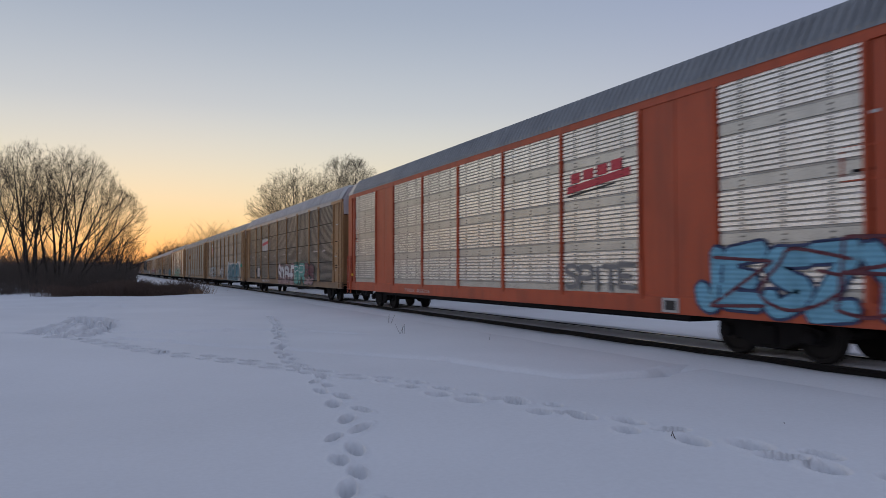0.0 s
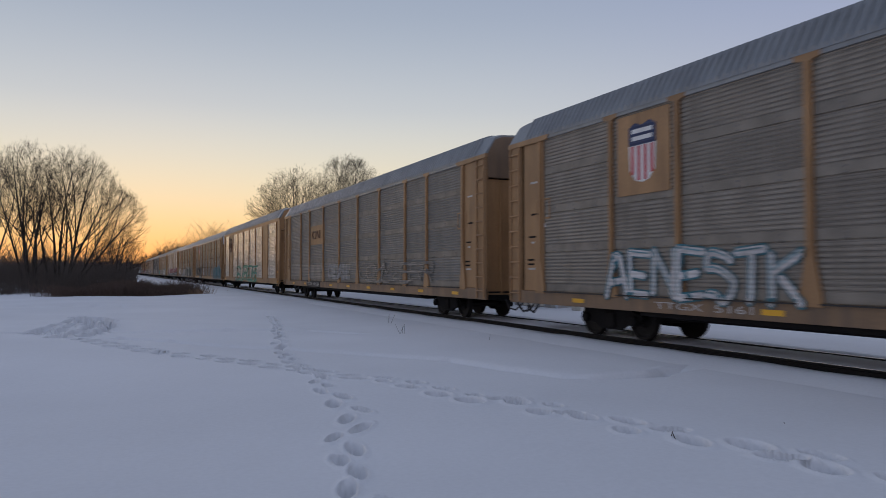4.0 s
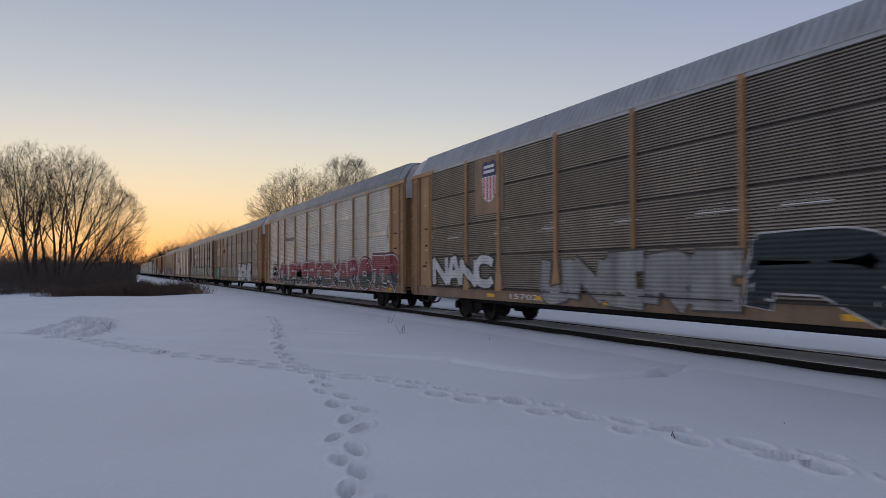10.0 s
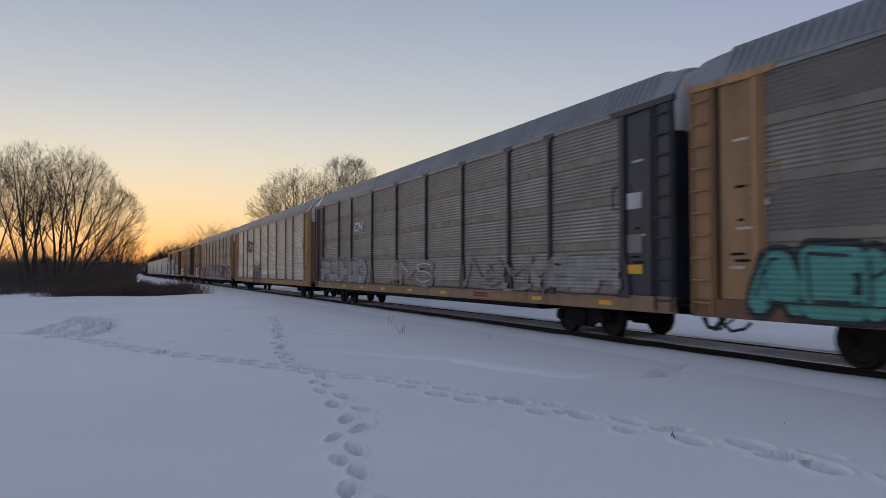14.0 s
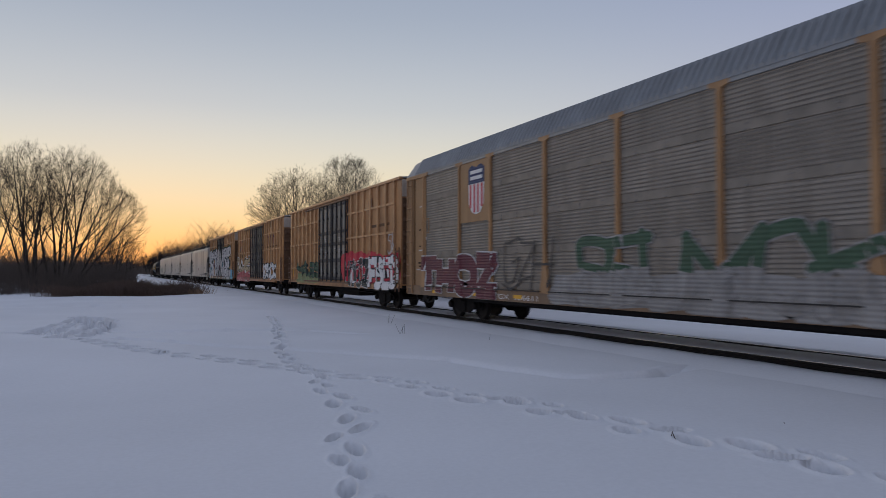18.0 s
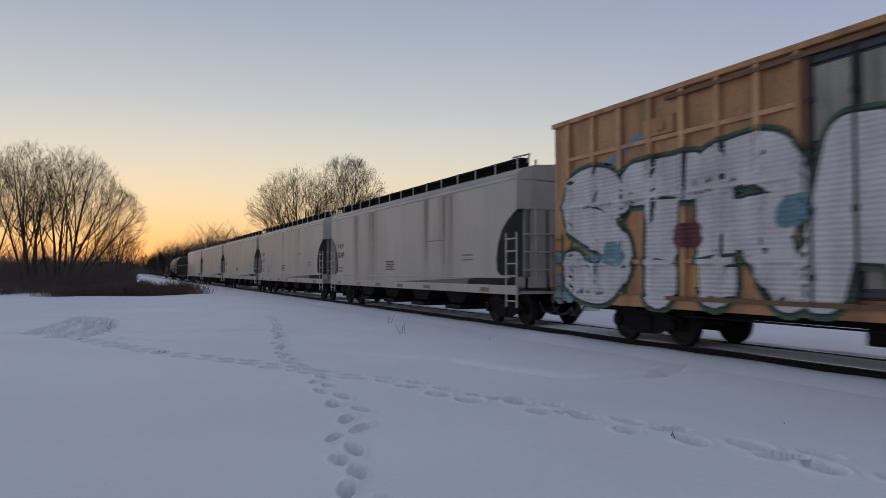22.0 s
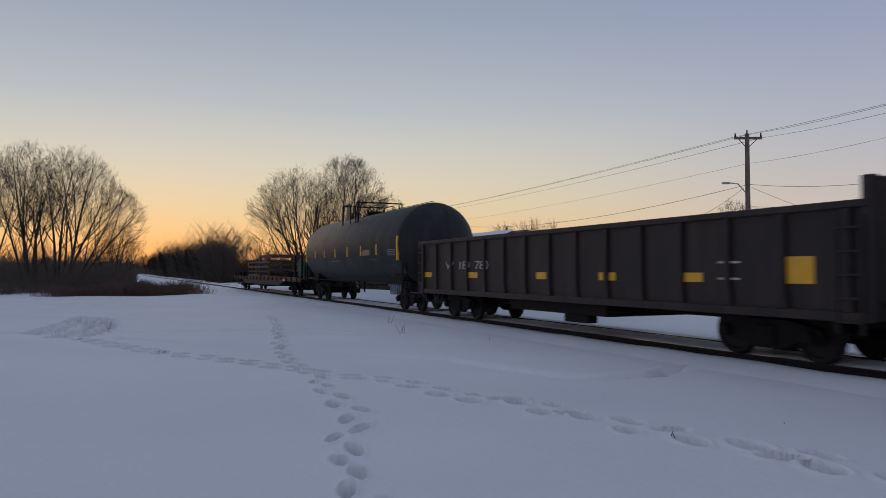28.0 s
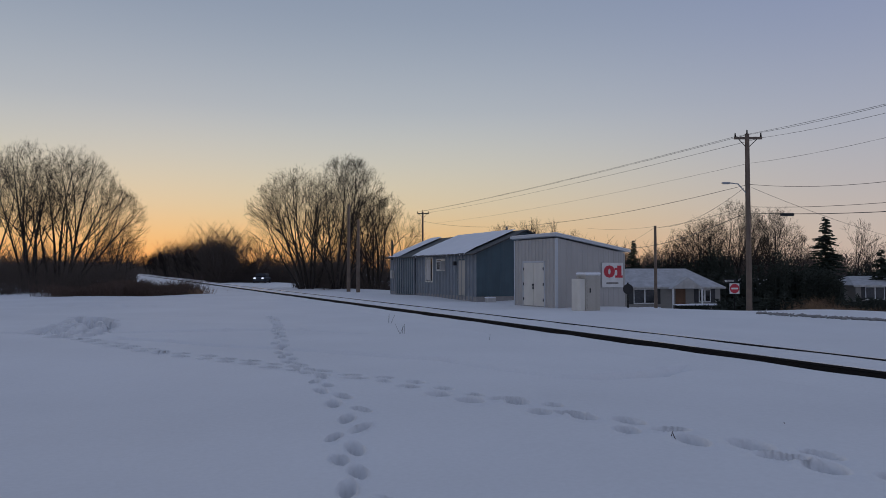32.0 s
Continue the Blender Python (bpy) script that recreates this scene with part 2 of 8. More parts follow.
M["grass"] = mat("dry_grass", (0.30, 0.19, 0.11), 0.95, 0, 0.35, 5, 0.1)
M["grass_dark"] = mat("dark_dry_grass", (0.125, 0.085, 0.066), 0.95, 0, 0.4, 5, 0.1)
M["needle"] = mat("spruce_needles", (0.028, 0.04, 0.026), 0.9, 0, 0.35, 5, 0.1)
M["hedge"] = mat("dark_hedge", (0.025, 0.032, 0.022), 0.95, 0, 0.4, 6, 0.2)
M["pole"] = mat("weathered_pole_wood", (0.17, 0.13, 0.10), 0.9, 0, 0.3, 2, 0.3, 0.4, (0.08, 0.06, 0.05), streak=(6, 6, 0.3))
M["wire"] = mat("black_cable", (0.02, 0.02, 0.02), 0.6, 0, 0.1, 4, 0)
M["blue_siding"] = mat("blue_metal_siding", (0.06, 0.10, 0.125), 0.55, 0.1, 0.18, 1.2, 0.05, 0.4, (0.04, 0.055, 0.065))
M["blue_pale"] = mat("faded_blue_siding", (0.22, 0.25, 0.28), 0.55, 0.1, 0.18, 1.2, 0.05, 0.5, (0.10, 0.115, 0.13))
M["shed_siding"] = mat("pale_grey_siding", (0.42, 0.41, 0.395), 0.55, 0.05, 0.08, 1.0, 0.04, 0.25, (0.29, 0.285, 0.28))
M["shed_trim"] = mat("pale_trim", (0.52, 0.55, 0.58), 0.5, 0, 0.08, 2)
M["door_white"] = mat("cream_white_door", (0.66, 0.64, 0.58), 0.5, 0, 0.08, 2, 0.03, 0.3, (0.4, 0.37, 0.32))
M["dark_roof"] = mat("dark_roof_metal", (0.035, 0.037, 0.04), 0.6, 0.1, 0.2, 2)
M["beige"] = mat("beige_house_siding", (0.27, 0.26, 0.235), 0.7, 0, 0.1, 1.5)
M["glass"] = mat("dark_window_glass", (0.02, 0.022, 0.026), 0.08, 0, 0.1, 2, 0, spec=0.8)
M["steel"] = mat("galvanised_steel", (0.4, 0.41, 0.42), 0.45, 0.6, 0.15, 4)
M["concrete"] = mat("concrete", (0.3, 0.29, 0.28), 0.85, 0, 0.2, 3)
lamp_mat = bpy.data.materials.new("headlight_glow")
lamp_mat.use_nodes = True
lamp_mat.node_tree.nodes["Principled BSDF"].inputs["Emission Color"].default_value = (0.8, 0.85, 1, 1)
lamp_mat.node_tree.nodes["Principled BSDF"].inputs["Emission Strength"].default_value = 1.2

# ---- mesh helpers ----
def to_mesh(name, verts, faces, smooth=False):
    me = bpy.data.meshes.new(name)
    me.from_pydata(verts, [], faces)
    me.validate()
    if smooth:
        me.polygons.foreach_set("use_smooth", [True] * len(me.polygons))
    return me

def part(name, data, material, parent, label="", at=None):
    """Links a mesh (or bmesh) as one object under a thing or a part."""
    if isinstance(data, bmesh.types.BMesh):
        me = bpy.data.meshes.new(name)
        data.to_mesh(me)
        data.free()
        data = me
    if not data.materials:
        data.materials.append(material)
    ob = new(name, data)
    if parent is not None:
        ob.parent = parent
    if at is not None:
        ob.matrix_basis = at if isinstance(at, Matrix) else Matrix.Translation(at)
    if data.materials[0] is not material:
        ob.material_slots[0].link = 'OBJECT'
        ob.material_slots[0].material = material
    if label:
        ob["label"] = label
    return ob

def thing(name, label, category, group="", at=None, kind=""):
    ob = new(name)
    ob.empty_display_size = 0.2
    if at is not None:
        ob.matrix_basis = at if isinstance(at, Matrix) else Matrix.Translation(at)
    return tagged(ob, label, category, group, kind)

def box(bm, x0, x1, y0, y1, z0, z1, bevel=0.0):
    vs = [bm.verts.new((x, y, z)) for x in (x0, x1) for y in (y0, y1) for z in (z0, z1)]
    fs = [bm.faces.new([vs[i] for i in q]) for q in ((0, 1, 3, 2), (4, 6, 7, 5), (0, 4, 5, 1), (2, 3, 7, 6), (0, 2, 6, 4), (1, 5, 7, 3))]
    if bevel:
        es = list({e for f in fs for e in f.edges})
        bmesh.ops.bevel(bm, geom=es, offset=bevel, segments=1, affect='EDGES')
    return bm

def boxes(*rows, bevel=0.0):
    bm = bmesh.new()
    for r in rows:
        box(bm, *r, bevel=bevel)
    return bm

def tube(bm, a, b, r0, r1=None, sides=6, caps=True):
    a, b = Vector(a), Vector(b)
    r1 = r0 if r1 is None else r1
    d = (b - a).normalized()
    u = d.orthogonal().normalized()
    w = d.cross(u)
    rings = []
    for p, r in ((a, r0), (b, r1)):
        rings.append([bm.verts.new(p + r * (math.cos(2 * math.pi * k / sides) * u + math.sin(2 * math.pi * k / sides) * w)) for k in range(sides)])
    for k in range(sides):
        bm.faces.new((rings[0][k], rings[0][(k + 1) % sides], rings[1][(k + 1) % sides], rings[1][k]))
    if caps:
        bm.faces.new(rings[0][::-1])
        bm.faces.new(rings[1])
    return bm

def pipe(bm, pts, r, sides=5):
    """One bent tube through the points."""
    pts = [Vector(p) for p in pts]
    u = None
    rings = []
    for k, p in enumerate(pts):
        d = (pts[min(k + 1, len(pts) - 1)] - pts[max(k - 1, 0)]).normalized()
        u = d.orthogonal().normalized() if u is None else (u - d * u.dot(d)).normalized()
        w = d.cross(u)
        rings.append([bm.verts.new(p + r * (math.cos(2 * math.pi * q / sides) * u + math.sin(2 * math.pi * q / sides) * w)) for q in range(sides)])
    for a, b in zip(rings, rings[1:]):
        for q in range(sides):
            bm.faces.new((a[q], a[(q + 1) % sides], b[(q + 1) % sides], b[q]))
    bm.faces.new(rings[0][::-1])
    bm.faces.new(rings[-1])
    return bm

def prism(bm, outline, x0, x1):
    """Outline in (y, z), extruded from x0 to x1."""
    a = [bm.verts.new((x0, y, z)) for y, z in outline]
    b = [bm.verts.new((x1, y, z)) for y, z in outline]
    bm.faces.new(a)
    bm.faces.new(b[::-1])
    n = len(a)
    for i in range(n):
        bm.faces.new((a[i], b[i], b[(i + 1) % n], a[(i + 1) % n]))
    bmesh.ops.recalc_face_normals(bm, faces=bm.faces)
    return bm

def lathe(bm, profile, sides=24, axis='x'):
    """Profile of (offset along the axis, radius)."""
    rings = []
    for o, r in profile:
        ring = []
        for k in range(sides):
            c, s = r * math.cos(2 * math.pi * k / sides), r * math.sin(2 * math.pi * k / sides)
            ring.append(bm.verts.new((o, c, s) if axis == 'x' else (c, o, s) if axis == 'y' else (c, s, o)))
        rings.append(ring)
    for a, b in zip(rings, rings[1:]):
        for k in range(sides):
            bm.faces.new((a[k], a[(k + 1) % sides], b[(k + 1) % sides], b[k]))
    bm.faces.new(rings[0])
    bm.faces.new(rings[-1][::-1])
    bmesh.ops.recalc_face_normals(bm, faces=bm.faces)
    return bm

def as_mesh(name, bm):
    me = bpy.data.meshes.new(name)
    bm.to_mesh(me)
    bm.free()
    return me

def text_mesh(word, y0, y1, z0, z1, fat=0.0, lift=0.0):
    """Flat lettering that fills the box, reading along -y as seen from -x; y0 is its left end (larger y)."""
    cu = bpy.data.curves.new("lettering", 'FONT')
    cu.body, cu.offset, cu.fill_mode = word, fat, 'FRONT'
    cu.resolution_u = 3
    ob = bpy.data.objects.new("lettering", cu)
    me = bpy.data.meshes.new_from_object(ob)
    bpy.data.objects.remove(ob)
    co = np.empty(len(me.vertices) * 3)
    me.vertices.foreach_get("co", co)
    co = co.reshape(-1, 3)
    lo, hi = co.min(0), co.max(0)
    un = (co[:, 0] - lo[0]) / (hi[0] - lo[0])
    vn = (co[:, 1] - lo[1]) / (hi[1] - lo[1])
    out = np.stack([np.full(len(co), -lift), y0 + (y1 - y0) * un, z0 + (z1 - z0) * vn], 1)
    me.vertices.foreach_set("co", out.ravel())
    me.update()
    return me

# ---- train ----
TRACK_X, RAIL_Z, SPEED = 11.64, 0.17, 18.25
# middle of each wagon along the train, its coupled length, and where its markings are counted from
CENTRES = [19.42, 47.9, 76.84, 106.33, 135.49, 164.36, 193.36, 222.19, 251.7, 280.18, 309.33, 339.0, 363.51, 385.06, 406.28, 426.89, 447.25, 467.04, 486.75, 506.6, 525.71, 543.43, 566.48]
LENGTHS = [29.0] * 12 + [20.9, 20.9, 20.4] + [19.9] * 5 + [18.3, 17.1, 29.1]
MARKS = [14.25, 14.15, 13.81, 14.32, 13.96, 13.52, 13.83, 13.83, 14.03, 14.41, 14.65, 14.43, 10.17, 10.74, 9.83, 10.12, 9.92, 9.72, 9.32, 10.49, 8.95, 8.71, 15.04]
# metres run by the train at each time, almost steadily
RUN = [(t, 18.407 * t - 0.01912 * t * t + 0.000444 * t ** 3) for t in range(33)]
MOVING = []          # (thing, place along the train)
WHEELSETS = []
SIDE = -1.50         # the side of a car that faces the field

CACHE = {}
def cached(key, make):
    if key not in CACHE:
        CACHE[key] = make()
    return CACHE[key]

def centre_of(i):
    return CENTRES[i], LENGTHS[i]

def car(i, name, label, category, group):
    c, length = centre_of(i)
    ob = thing(name, label, category, group, (TRACK_X, c, RAIL_Z))
    MOVING.append((ob, c))
    return ob, length

def wheelset_mesh():
    bm = bmesh.new()
    tube(bm, (-1.0, 0, 0), (1.0, 0, 0), 0.08, sides=10)
    for s in (-1, 1):
        lathe(bm, [(s * 0.66, 0.2), (s * 0.665, 0.47), (s * 0.70, 0.47), (s * 0.71, 0.445), (s * 0.80, 0.435), (s * 0.80, 0.37),
                   (s * 0.765, 0.34), (s * 0.755, 0.17), (s * 0.82, 0.14), (s * 0.82, 0.05)], 28)
    me = as_mesh("wheelset", bm)
    return me

def side_frame_mesh(s):
    bm = bmesh.new()
    out = [(-1.10, 0.55), (-1.10, 0.42), (-0.84, 0.38), (-0.55, 0.30), (-0.36, 0.20), (0.36, 0.20), (0.55, 0.30), (0.84, 0.38), (1.10, 0.42),
           (1.10, 0.55), (0.92, 0.60), (0.5, 0.70), (-0.5, 0.70), (-0.92, 0.60)]
    prism(bm, out, s * 0.90, s * 1.0)
    box(bm, s * 1.0, s * 1.05, -0.2, 0.2, 0.26, 0.58)
    for y in (-0.89, 0.89):
        lathe_bm = bmesh.new()
        lathe(lathe_bm, [(s * 0.98, 0.12), (s * 1.09, 0.12), (s * 1.11, 0.08)], 12)
        bmesh.ops.translate(lathe_bm, verts=lathe_bm.verts, vec=(0, y, 0.44))
        tmp = as_mesh("cap", lathe_bm)
        bm.from_mesh(tmp)
    for y in (-0.12, 0, 0.12):
        tube(bm, (s * 1.0, y, 0.24), (s * 1.0, y, 0.6), 0.055, sides=8)
    return as_mesh("side_frame", bm)

def truck(parent, y):
    tr = part("truck", cached("bolster", lambda: as_mesh("truck", boxes((-0.95, 0.95, -0.22, 0.22, 0.42, 0.66), (-0.3, 0.3, -0.3, 0.3, 0.66, 0.8), bevel=0.03))),
              M["under"], parent, "four-wheel freight truck with grimy cast side frames", (0, y, 0))
    for s in (-1, 1):
        part("side_frame", cached(("sf", s), lambda s=s: side_frame_mesh(s)), M["under"], tr)
    for k, dy in enumerate((-0.89, 0.89)):
        w = part("wheelset", cached("ws", wheelset_mesh), M["wheel"], tr, "", (0, dy, 0.44))
        WHEELSETS.append((w, k))
    return tr

def coupler(parent, y, s):
    bm = boxes((-0.12, 0.12, min(y, y + s * 0.75), max(y, y + s * 0.75), 0.74, 0.98), (-0.2, 0.2, min(y + s * 0.5, y + s * 0.78), max(y + s * 0.5, y + s * 0.78), 0.7, 1.02), bevel=0.03)
    part("coupler", bm, M["under"], parent)
    bm = bmesh.new()
    pts = [(-0.45, y + s * 0.05, 0.8), (-0.48, y + s * 0.2, 0.55), (-0.46, y + s * 0.45, 0.36), (-0.4, y + s * 0.72, 0.42), (-0.36, y + s * 0.85, 0.55)]
    pipe(bm, pts, 0.035)
    part("brake_hose", bm, M["black"], parent, "black rubber brake hose")
    bm = bmesh.new()
    pts = [(-0.75, y - s * 0.1, 0.7), (-0.78, y + s * 0.15, 0.45), (-0.7, y + s * 0.4, 0.40), (-0.55, y + s * 0.6, 0.62)]
    pipe(bm, pts, 0.025)
    part("cut_lever", bm, M["black"], parent, "bent steel uncoupling lever")

def ladder(parent, x, y0, y1, z0, z1, n, material, r=0.022):
    bm = bmesh.new()
    for y in (y0, y1):
        tube(bm, (x, y, z0), (x, y, z1), r * 1.2)
    for k in range(n):
        z = z0 + (z1 - z0) * (k + 0.5) / n
        tube(bm, (x - 0.02, y0, z), (x - 0.02, y1, z), r)
    return part("ladder", bm, material, parent)

def rows_of(style):
    """(fraction of the row's height, outward offset) down one row of sheet."""
    prof = []
    if style == "fine":
        n = 16
        prof += [(0.0, -0.05), (0.038, -0.05), (0.039, 0.0)]
        for k in range(n):
            a, w = 0.045 + 0.95 * k / n, 0.95 / n
            prof += [(a, 0.0), (a + 0.15 * w, 0.028), (a + 0.62 * w, 0.028), (a + 0.72 * w, 0.0)]
        prof += [(1.0, 0.0)]
    elif style == "white":
        prof += [(0.0, 0.02), (0.20, 0.02), (0.21, 0.0)]
        n = 8
        for k in range(n):
            a, w = 0.245 + 0.74 * k / n, 0.74 / n
            prof += [(a, 0.0), (a + 0.10 * w, 0.034), (a + 0.72 * w, 0.034), (a + 0.84 * w, 0.0)]
        prof += [(1.0, 0.0)]
    else:
        prof += [(0.0, -0.012), (0.014, -0.012), (0.016, 0.012), (0.19, 0.012), (0.20, 0.0)]
        n = 9
        for k in range(n):
            a, w = 0.21 + 0.78 * k / n, 0.78 / n
            prof += [(a, 0.0), (a + 0.18 * w, 0.014), (a + 0.42 * w, 0.018), (a + 0.68 * w, 0.014), (a + 0.86 * w, 0.0)]
        prof += [(1.0, 0.0)]
    return prof

def panel_mesh(style, width, height, s=-1):
    """One sheet of corrugated siding: clean ridges, shade and dirt coloured into the grooves and undersides."""
    prof = rows_of(style)
    verts, faces, slots = [], [], []
    n = len(prof)
    for y in (-width / 2, width / 2):
        for f, o in prof:
            verts.append((s * (0.0 + o), y, f * height))
    top = max(o for _, o in prof)
    for k in range(n - 1):
        q = (k, k + 1, n + k + 1, n + k)
        faces.append(q if s > 0 else q[::-1])
        o0, o1 = prof[k][1], prof[k + 1][1]
        # slot 1 darkens grooves and downward faces: painted shade with dirt
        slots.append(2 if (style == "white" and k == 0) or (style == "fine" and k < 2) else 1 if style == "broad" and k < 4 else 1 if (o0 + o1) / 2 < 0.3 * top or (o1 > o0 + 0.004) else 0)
    m = len(verts)
    for y in (-width / 2, width / 2):
        for f in (0, 1):
            verts.append((-s * 0.03, y, f * height))
    faces += [(m, m + 2, m + 3, m + 1)]
    for k in (0, 1):
        faces.append(tuple(list(range(k * n, k * n + n)) + [m + 2 * k + 1, m + 2 * k]))
    slots += [1, 1, 1]
    me = to_mesh("panel", verts, faces)
    me.materials.append(M["grey_panel"])
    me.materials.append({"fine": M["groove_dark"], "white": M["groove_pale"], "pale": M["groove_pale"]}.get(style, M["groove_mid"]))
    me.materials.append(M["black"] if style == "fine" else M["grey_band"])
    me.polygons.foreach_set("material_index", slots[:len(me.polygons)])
    return me

def bolt_rows(parent, ys, zs, x, material, dots=False):
    bm = bmesh.new()
    for y, w in ys:
        for z in zs:
            for k in (-0.3, 0.0, 0.3):
                for dz in (-0.045, 0.045):
                    box(bm, x - 0.014, x, y + k * w - 0.03, y + k * w + 0.03, z + dz - 0.014, z + dz + 0.014)
    for y, w in ys if dots else ():
        for z in zs + [zs[0] - 1.005]:
            for r in range(8):
                for k in (-0.3, 0.0, 0.3):
                    zz = z - 0.09 + 1.005 * (0.245 + 0.0925 * (r + 0.35))
                    box(bm, x - 0.035, x - 0.02, y + k * w - 0.022, y + k * w + 0.022, zz - 0.013, zz + 0.013)
    ob = part("bolts", bm, material, parent, "dark bolt heads along the sheet seams")
    ob["kind"] = "stuff"
    return ob

POSTS = [-12.45, -9.51, -7.41, -4.45, -1.48, 1.48, 4.45, 7.41, 9.51, 12.45]

def roof_mesh(half):
    prof = [(-1.53, 5.08), (-1.50, 5.16), (-1.20, 5.68), (-0.95, 5.78), (0, 5.84), (0.95, 5.78), (1.20, 5.68), (1.50, 5.16), (1.53, 5.08)]
    ys = []
    pitch = 0.20
    n = int(2 * (half - 0.7) / pitch)
    st = [(-half, 0.0, 0.2), (-half + 0.22, 0.0, 0.08), (-half + 0.6, 0.0, 0.0)]
    for k in range(n):
        y = -half + 0.7 + k * pitch
        st += [(y, 0, 0), (y + 0.025, 0.045, 0), (y + 0.09, 0.045, 0), (y + 0.115, 0, 0)]
    st += [(half - 0.6, 0, 0), (half - 0.22, 0, 0.08), (half, 0, 0.2)]
    verts, faces = [], []
    for y, o, drop in st:
        for x, z in prof:
            up = (z - 5.08) / 0.68
            xx = x * (1 - 0.10 * drop * up)
            verts.append((xx + math.copysign(o, x) * (0.8 if 0 < up < 1 else 0), y, 5.08 + (z - 5.08) * (1 - 0.42 * drop) + (o if up > 0.7 else o * 0.5 if up > 0.1 else 0)))
    p = len(prof)
    for k in range(len(st) - 1):
        for j in range(p - 1):
            faces.append((k * p + j, k * p + j + 1, (k + 1) * p + j + 1, (k + 1) * p + j))
    faces.append(tuple(range(p))[::-1])
    faces.append(tuple(range((len(st) - 1) * p, len(st) * p)))
    return to_mesh("roof", verts, faces)

def post_mesh(width, base, cap):
    bm = bmesh.new()
    w, b = width / 2, base / 2
    out = [(-b, 0.98), (b, 0.98), (b * 0.95, 1.15), (w * 1.3, 1.75), (w, 2.0), (w, 4.96), (cap / 2, 5.0), (cap / 2, 5.10), (-cap / 2, 5.10), (-cap / 2, 5.0), (-w, 4.96), (-w, 2.0), (-w * 1.3, 1.75), (-b * 0.95, 1.15)]
    prism(bm, out, -0.035, 0.03)
    box(bm, -0.05, -0.035, -w * 0.45, w * 0.45, 1.8, 4.9)
    return as_mesh("post", bm)

def shield(parent, y, z, x, w, h):
    """Red, white and blue shield drawn as plain shapes on its sheet."""
    top = [(w / 2, h * 0.30), (w / 2, h * 0.42), (w * 0.28, h * 0.5), (0, h * 0.44), (-w * 0.28, h * 0.5), (-w / 2, h * 0.42), (-w / 2, h * 0.12), (w / 2, h * 0.12)]
    low = [(w / 2, h * 0.12), (-w / 2, h * 0.12), (-w * 0.46, -h * 0.3), (-w * 0.25, -h * 0.46), (0, -h * 0.5), (w * 0.25, -h * 0.46), (w * 0.46, -h * 0.3)]
    em = part("shield_emblem", prism(bmesh.new(), [(y + a, z + b) for a, b in low], x - 0.006, x), M["white"], parent, "red, white and blue shield emblem")
    part("shield_top", prism(bmesh.new(), [(y + a, z + b) for a, b in top], x - 0.008, x), M["navy"], em, "dark blue band with two pale bars")
    for k in range(4):
        yy = y + (k - 1.5) * w * 0.24
        hh = h * (0.46 if k in (1, 2) else 0.36)
        part("stripe", boxes((x - 0.010, x - 0.006, yy - w * 0.055, yy + w * 0.055, z - hh, z + h * 0.11)), M["bright_red"], em)
    for zz in (0.2, 0.32):
        part("bar", boxes((x - 0.012, x - 0.008, y - w * 0.38, y + w * 0.38, z + h * zz, z + h * (zz + 0.07))), M["white"], em)

def sheet(parent, y0, y1, z0, z1, x, material, name="sign_sheet", label=""):
    return part(name, boxes((x - 0.02, x, min(y0, y1), max(y0, y1), z0, z1), bevel=0.004), material, parent, label)

def lettering(parent, word, y0, y1, z0, z1, x, material, name="lettering", label=""):
    """Stencilled word, each letter a piece of its own."""
    bm = bmesh.new()
    bm.from_mesh(text_mesh(word, y0, y1, z0, z1))
    left, root = set(bm.faces), None
    while left:
        heap = [max(left, key=lambda f: f.calc_center_median().y)]
        piece = set(heap)
        while heap:
            for e in heap.pop().edges:
                for g in e.link_faces:
                    if g not in piece:
                        piece.add(g)
                        heap.append(g)
        left -= piece
        vs = list({v for f in piece for v in f.verts})
        at = {v: k for k, v in enumerate(vs)}
        me = to_mesh("letter", [tuple(v.co) for v in vs], [[at[v] for v in f.verts] for f in piece])
        ob = part(name if root is None else "letter", me, material, root or parent, "" if root else (label or "stencilled lettering"), (x, 0, 0) if root is None else None)
        root = root or ob
    bm.free()
    return root

# letters as strokes on a grid of 8 by 8; ~ marks a curved stroke
GLYPHS = {"A": "00 38 58 80|13 73", "B": "00 08|~08 58 77 65 14|~14 54 83 71 50 00", "C": "~87 68 28 06 02 20 60 81", "D": "00 08|~08 58 85 83 50 00",
          "E": "88 08|08 00|00 80|04 64", "F": "88 08|08 00|04 64", "G": "~87 68 28 06 02 20 60 82|82 84|84 54", "H": "00 08|80 88|04 84", "I": "40 48",
          "J": "~88 83 60 20 02", "K": "00 08|88 04|24 80", "L": "08 00|00 80", "M": "00 08|08 43|43 88|88 80", "N": "00 08|08 80|80 88",
          "O": "~40 11 04 17 48 77 84 71 40", "P": "00 08|~08 68 86 64 04", "R": "00 08|~08 68 86 64 04|44 80", "S": "~87 58 18 06 25 64 82 60 20 01",
          "T": "08 88|48 40", "U": "~08 02 20 60 82 88", "V": "08 40|40 88", "W": "08 20|20 45|45 60|60 88", "X": "00 88|08 80", "Y": "08 44|88 44|44 40",
          "Z": "08 88|88 00|00 80", "8": "~44 75 67 48 17 15 44 83 61 40 11 13 44"}
WIDE = {"I": 0.55, "L": 0.8, "M": 1.25, "W": 1.25, "N": 1.1, "G": 1.1, "O": 1.1, "J": 0.8, "8": 1.1}
RELIEF = {}          # outward surface of each wagon's side, as a function of (y, z)

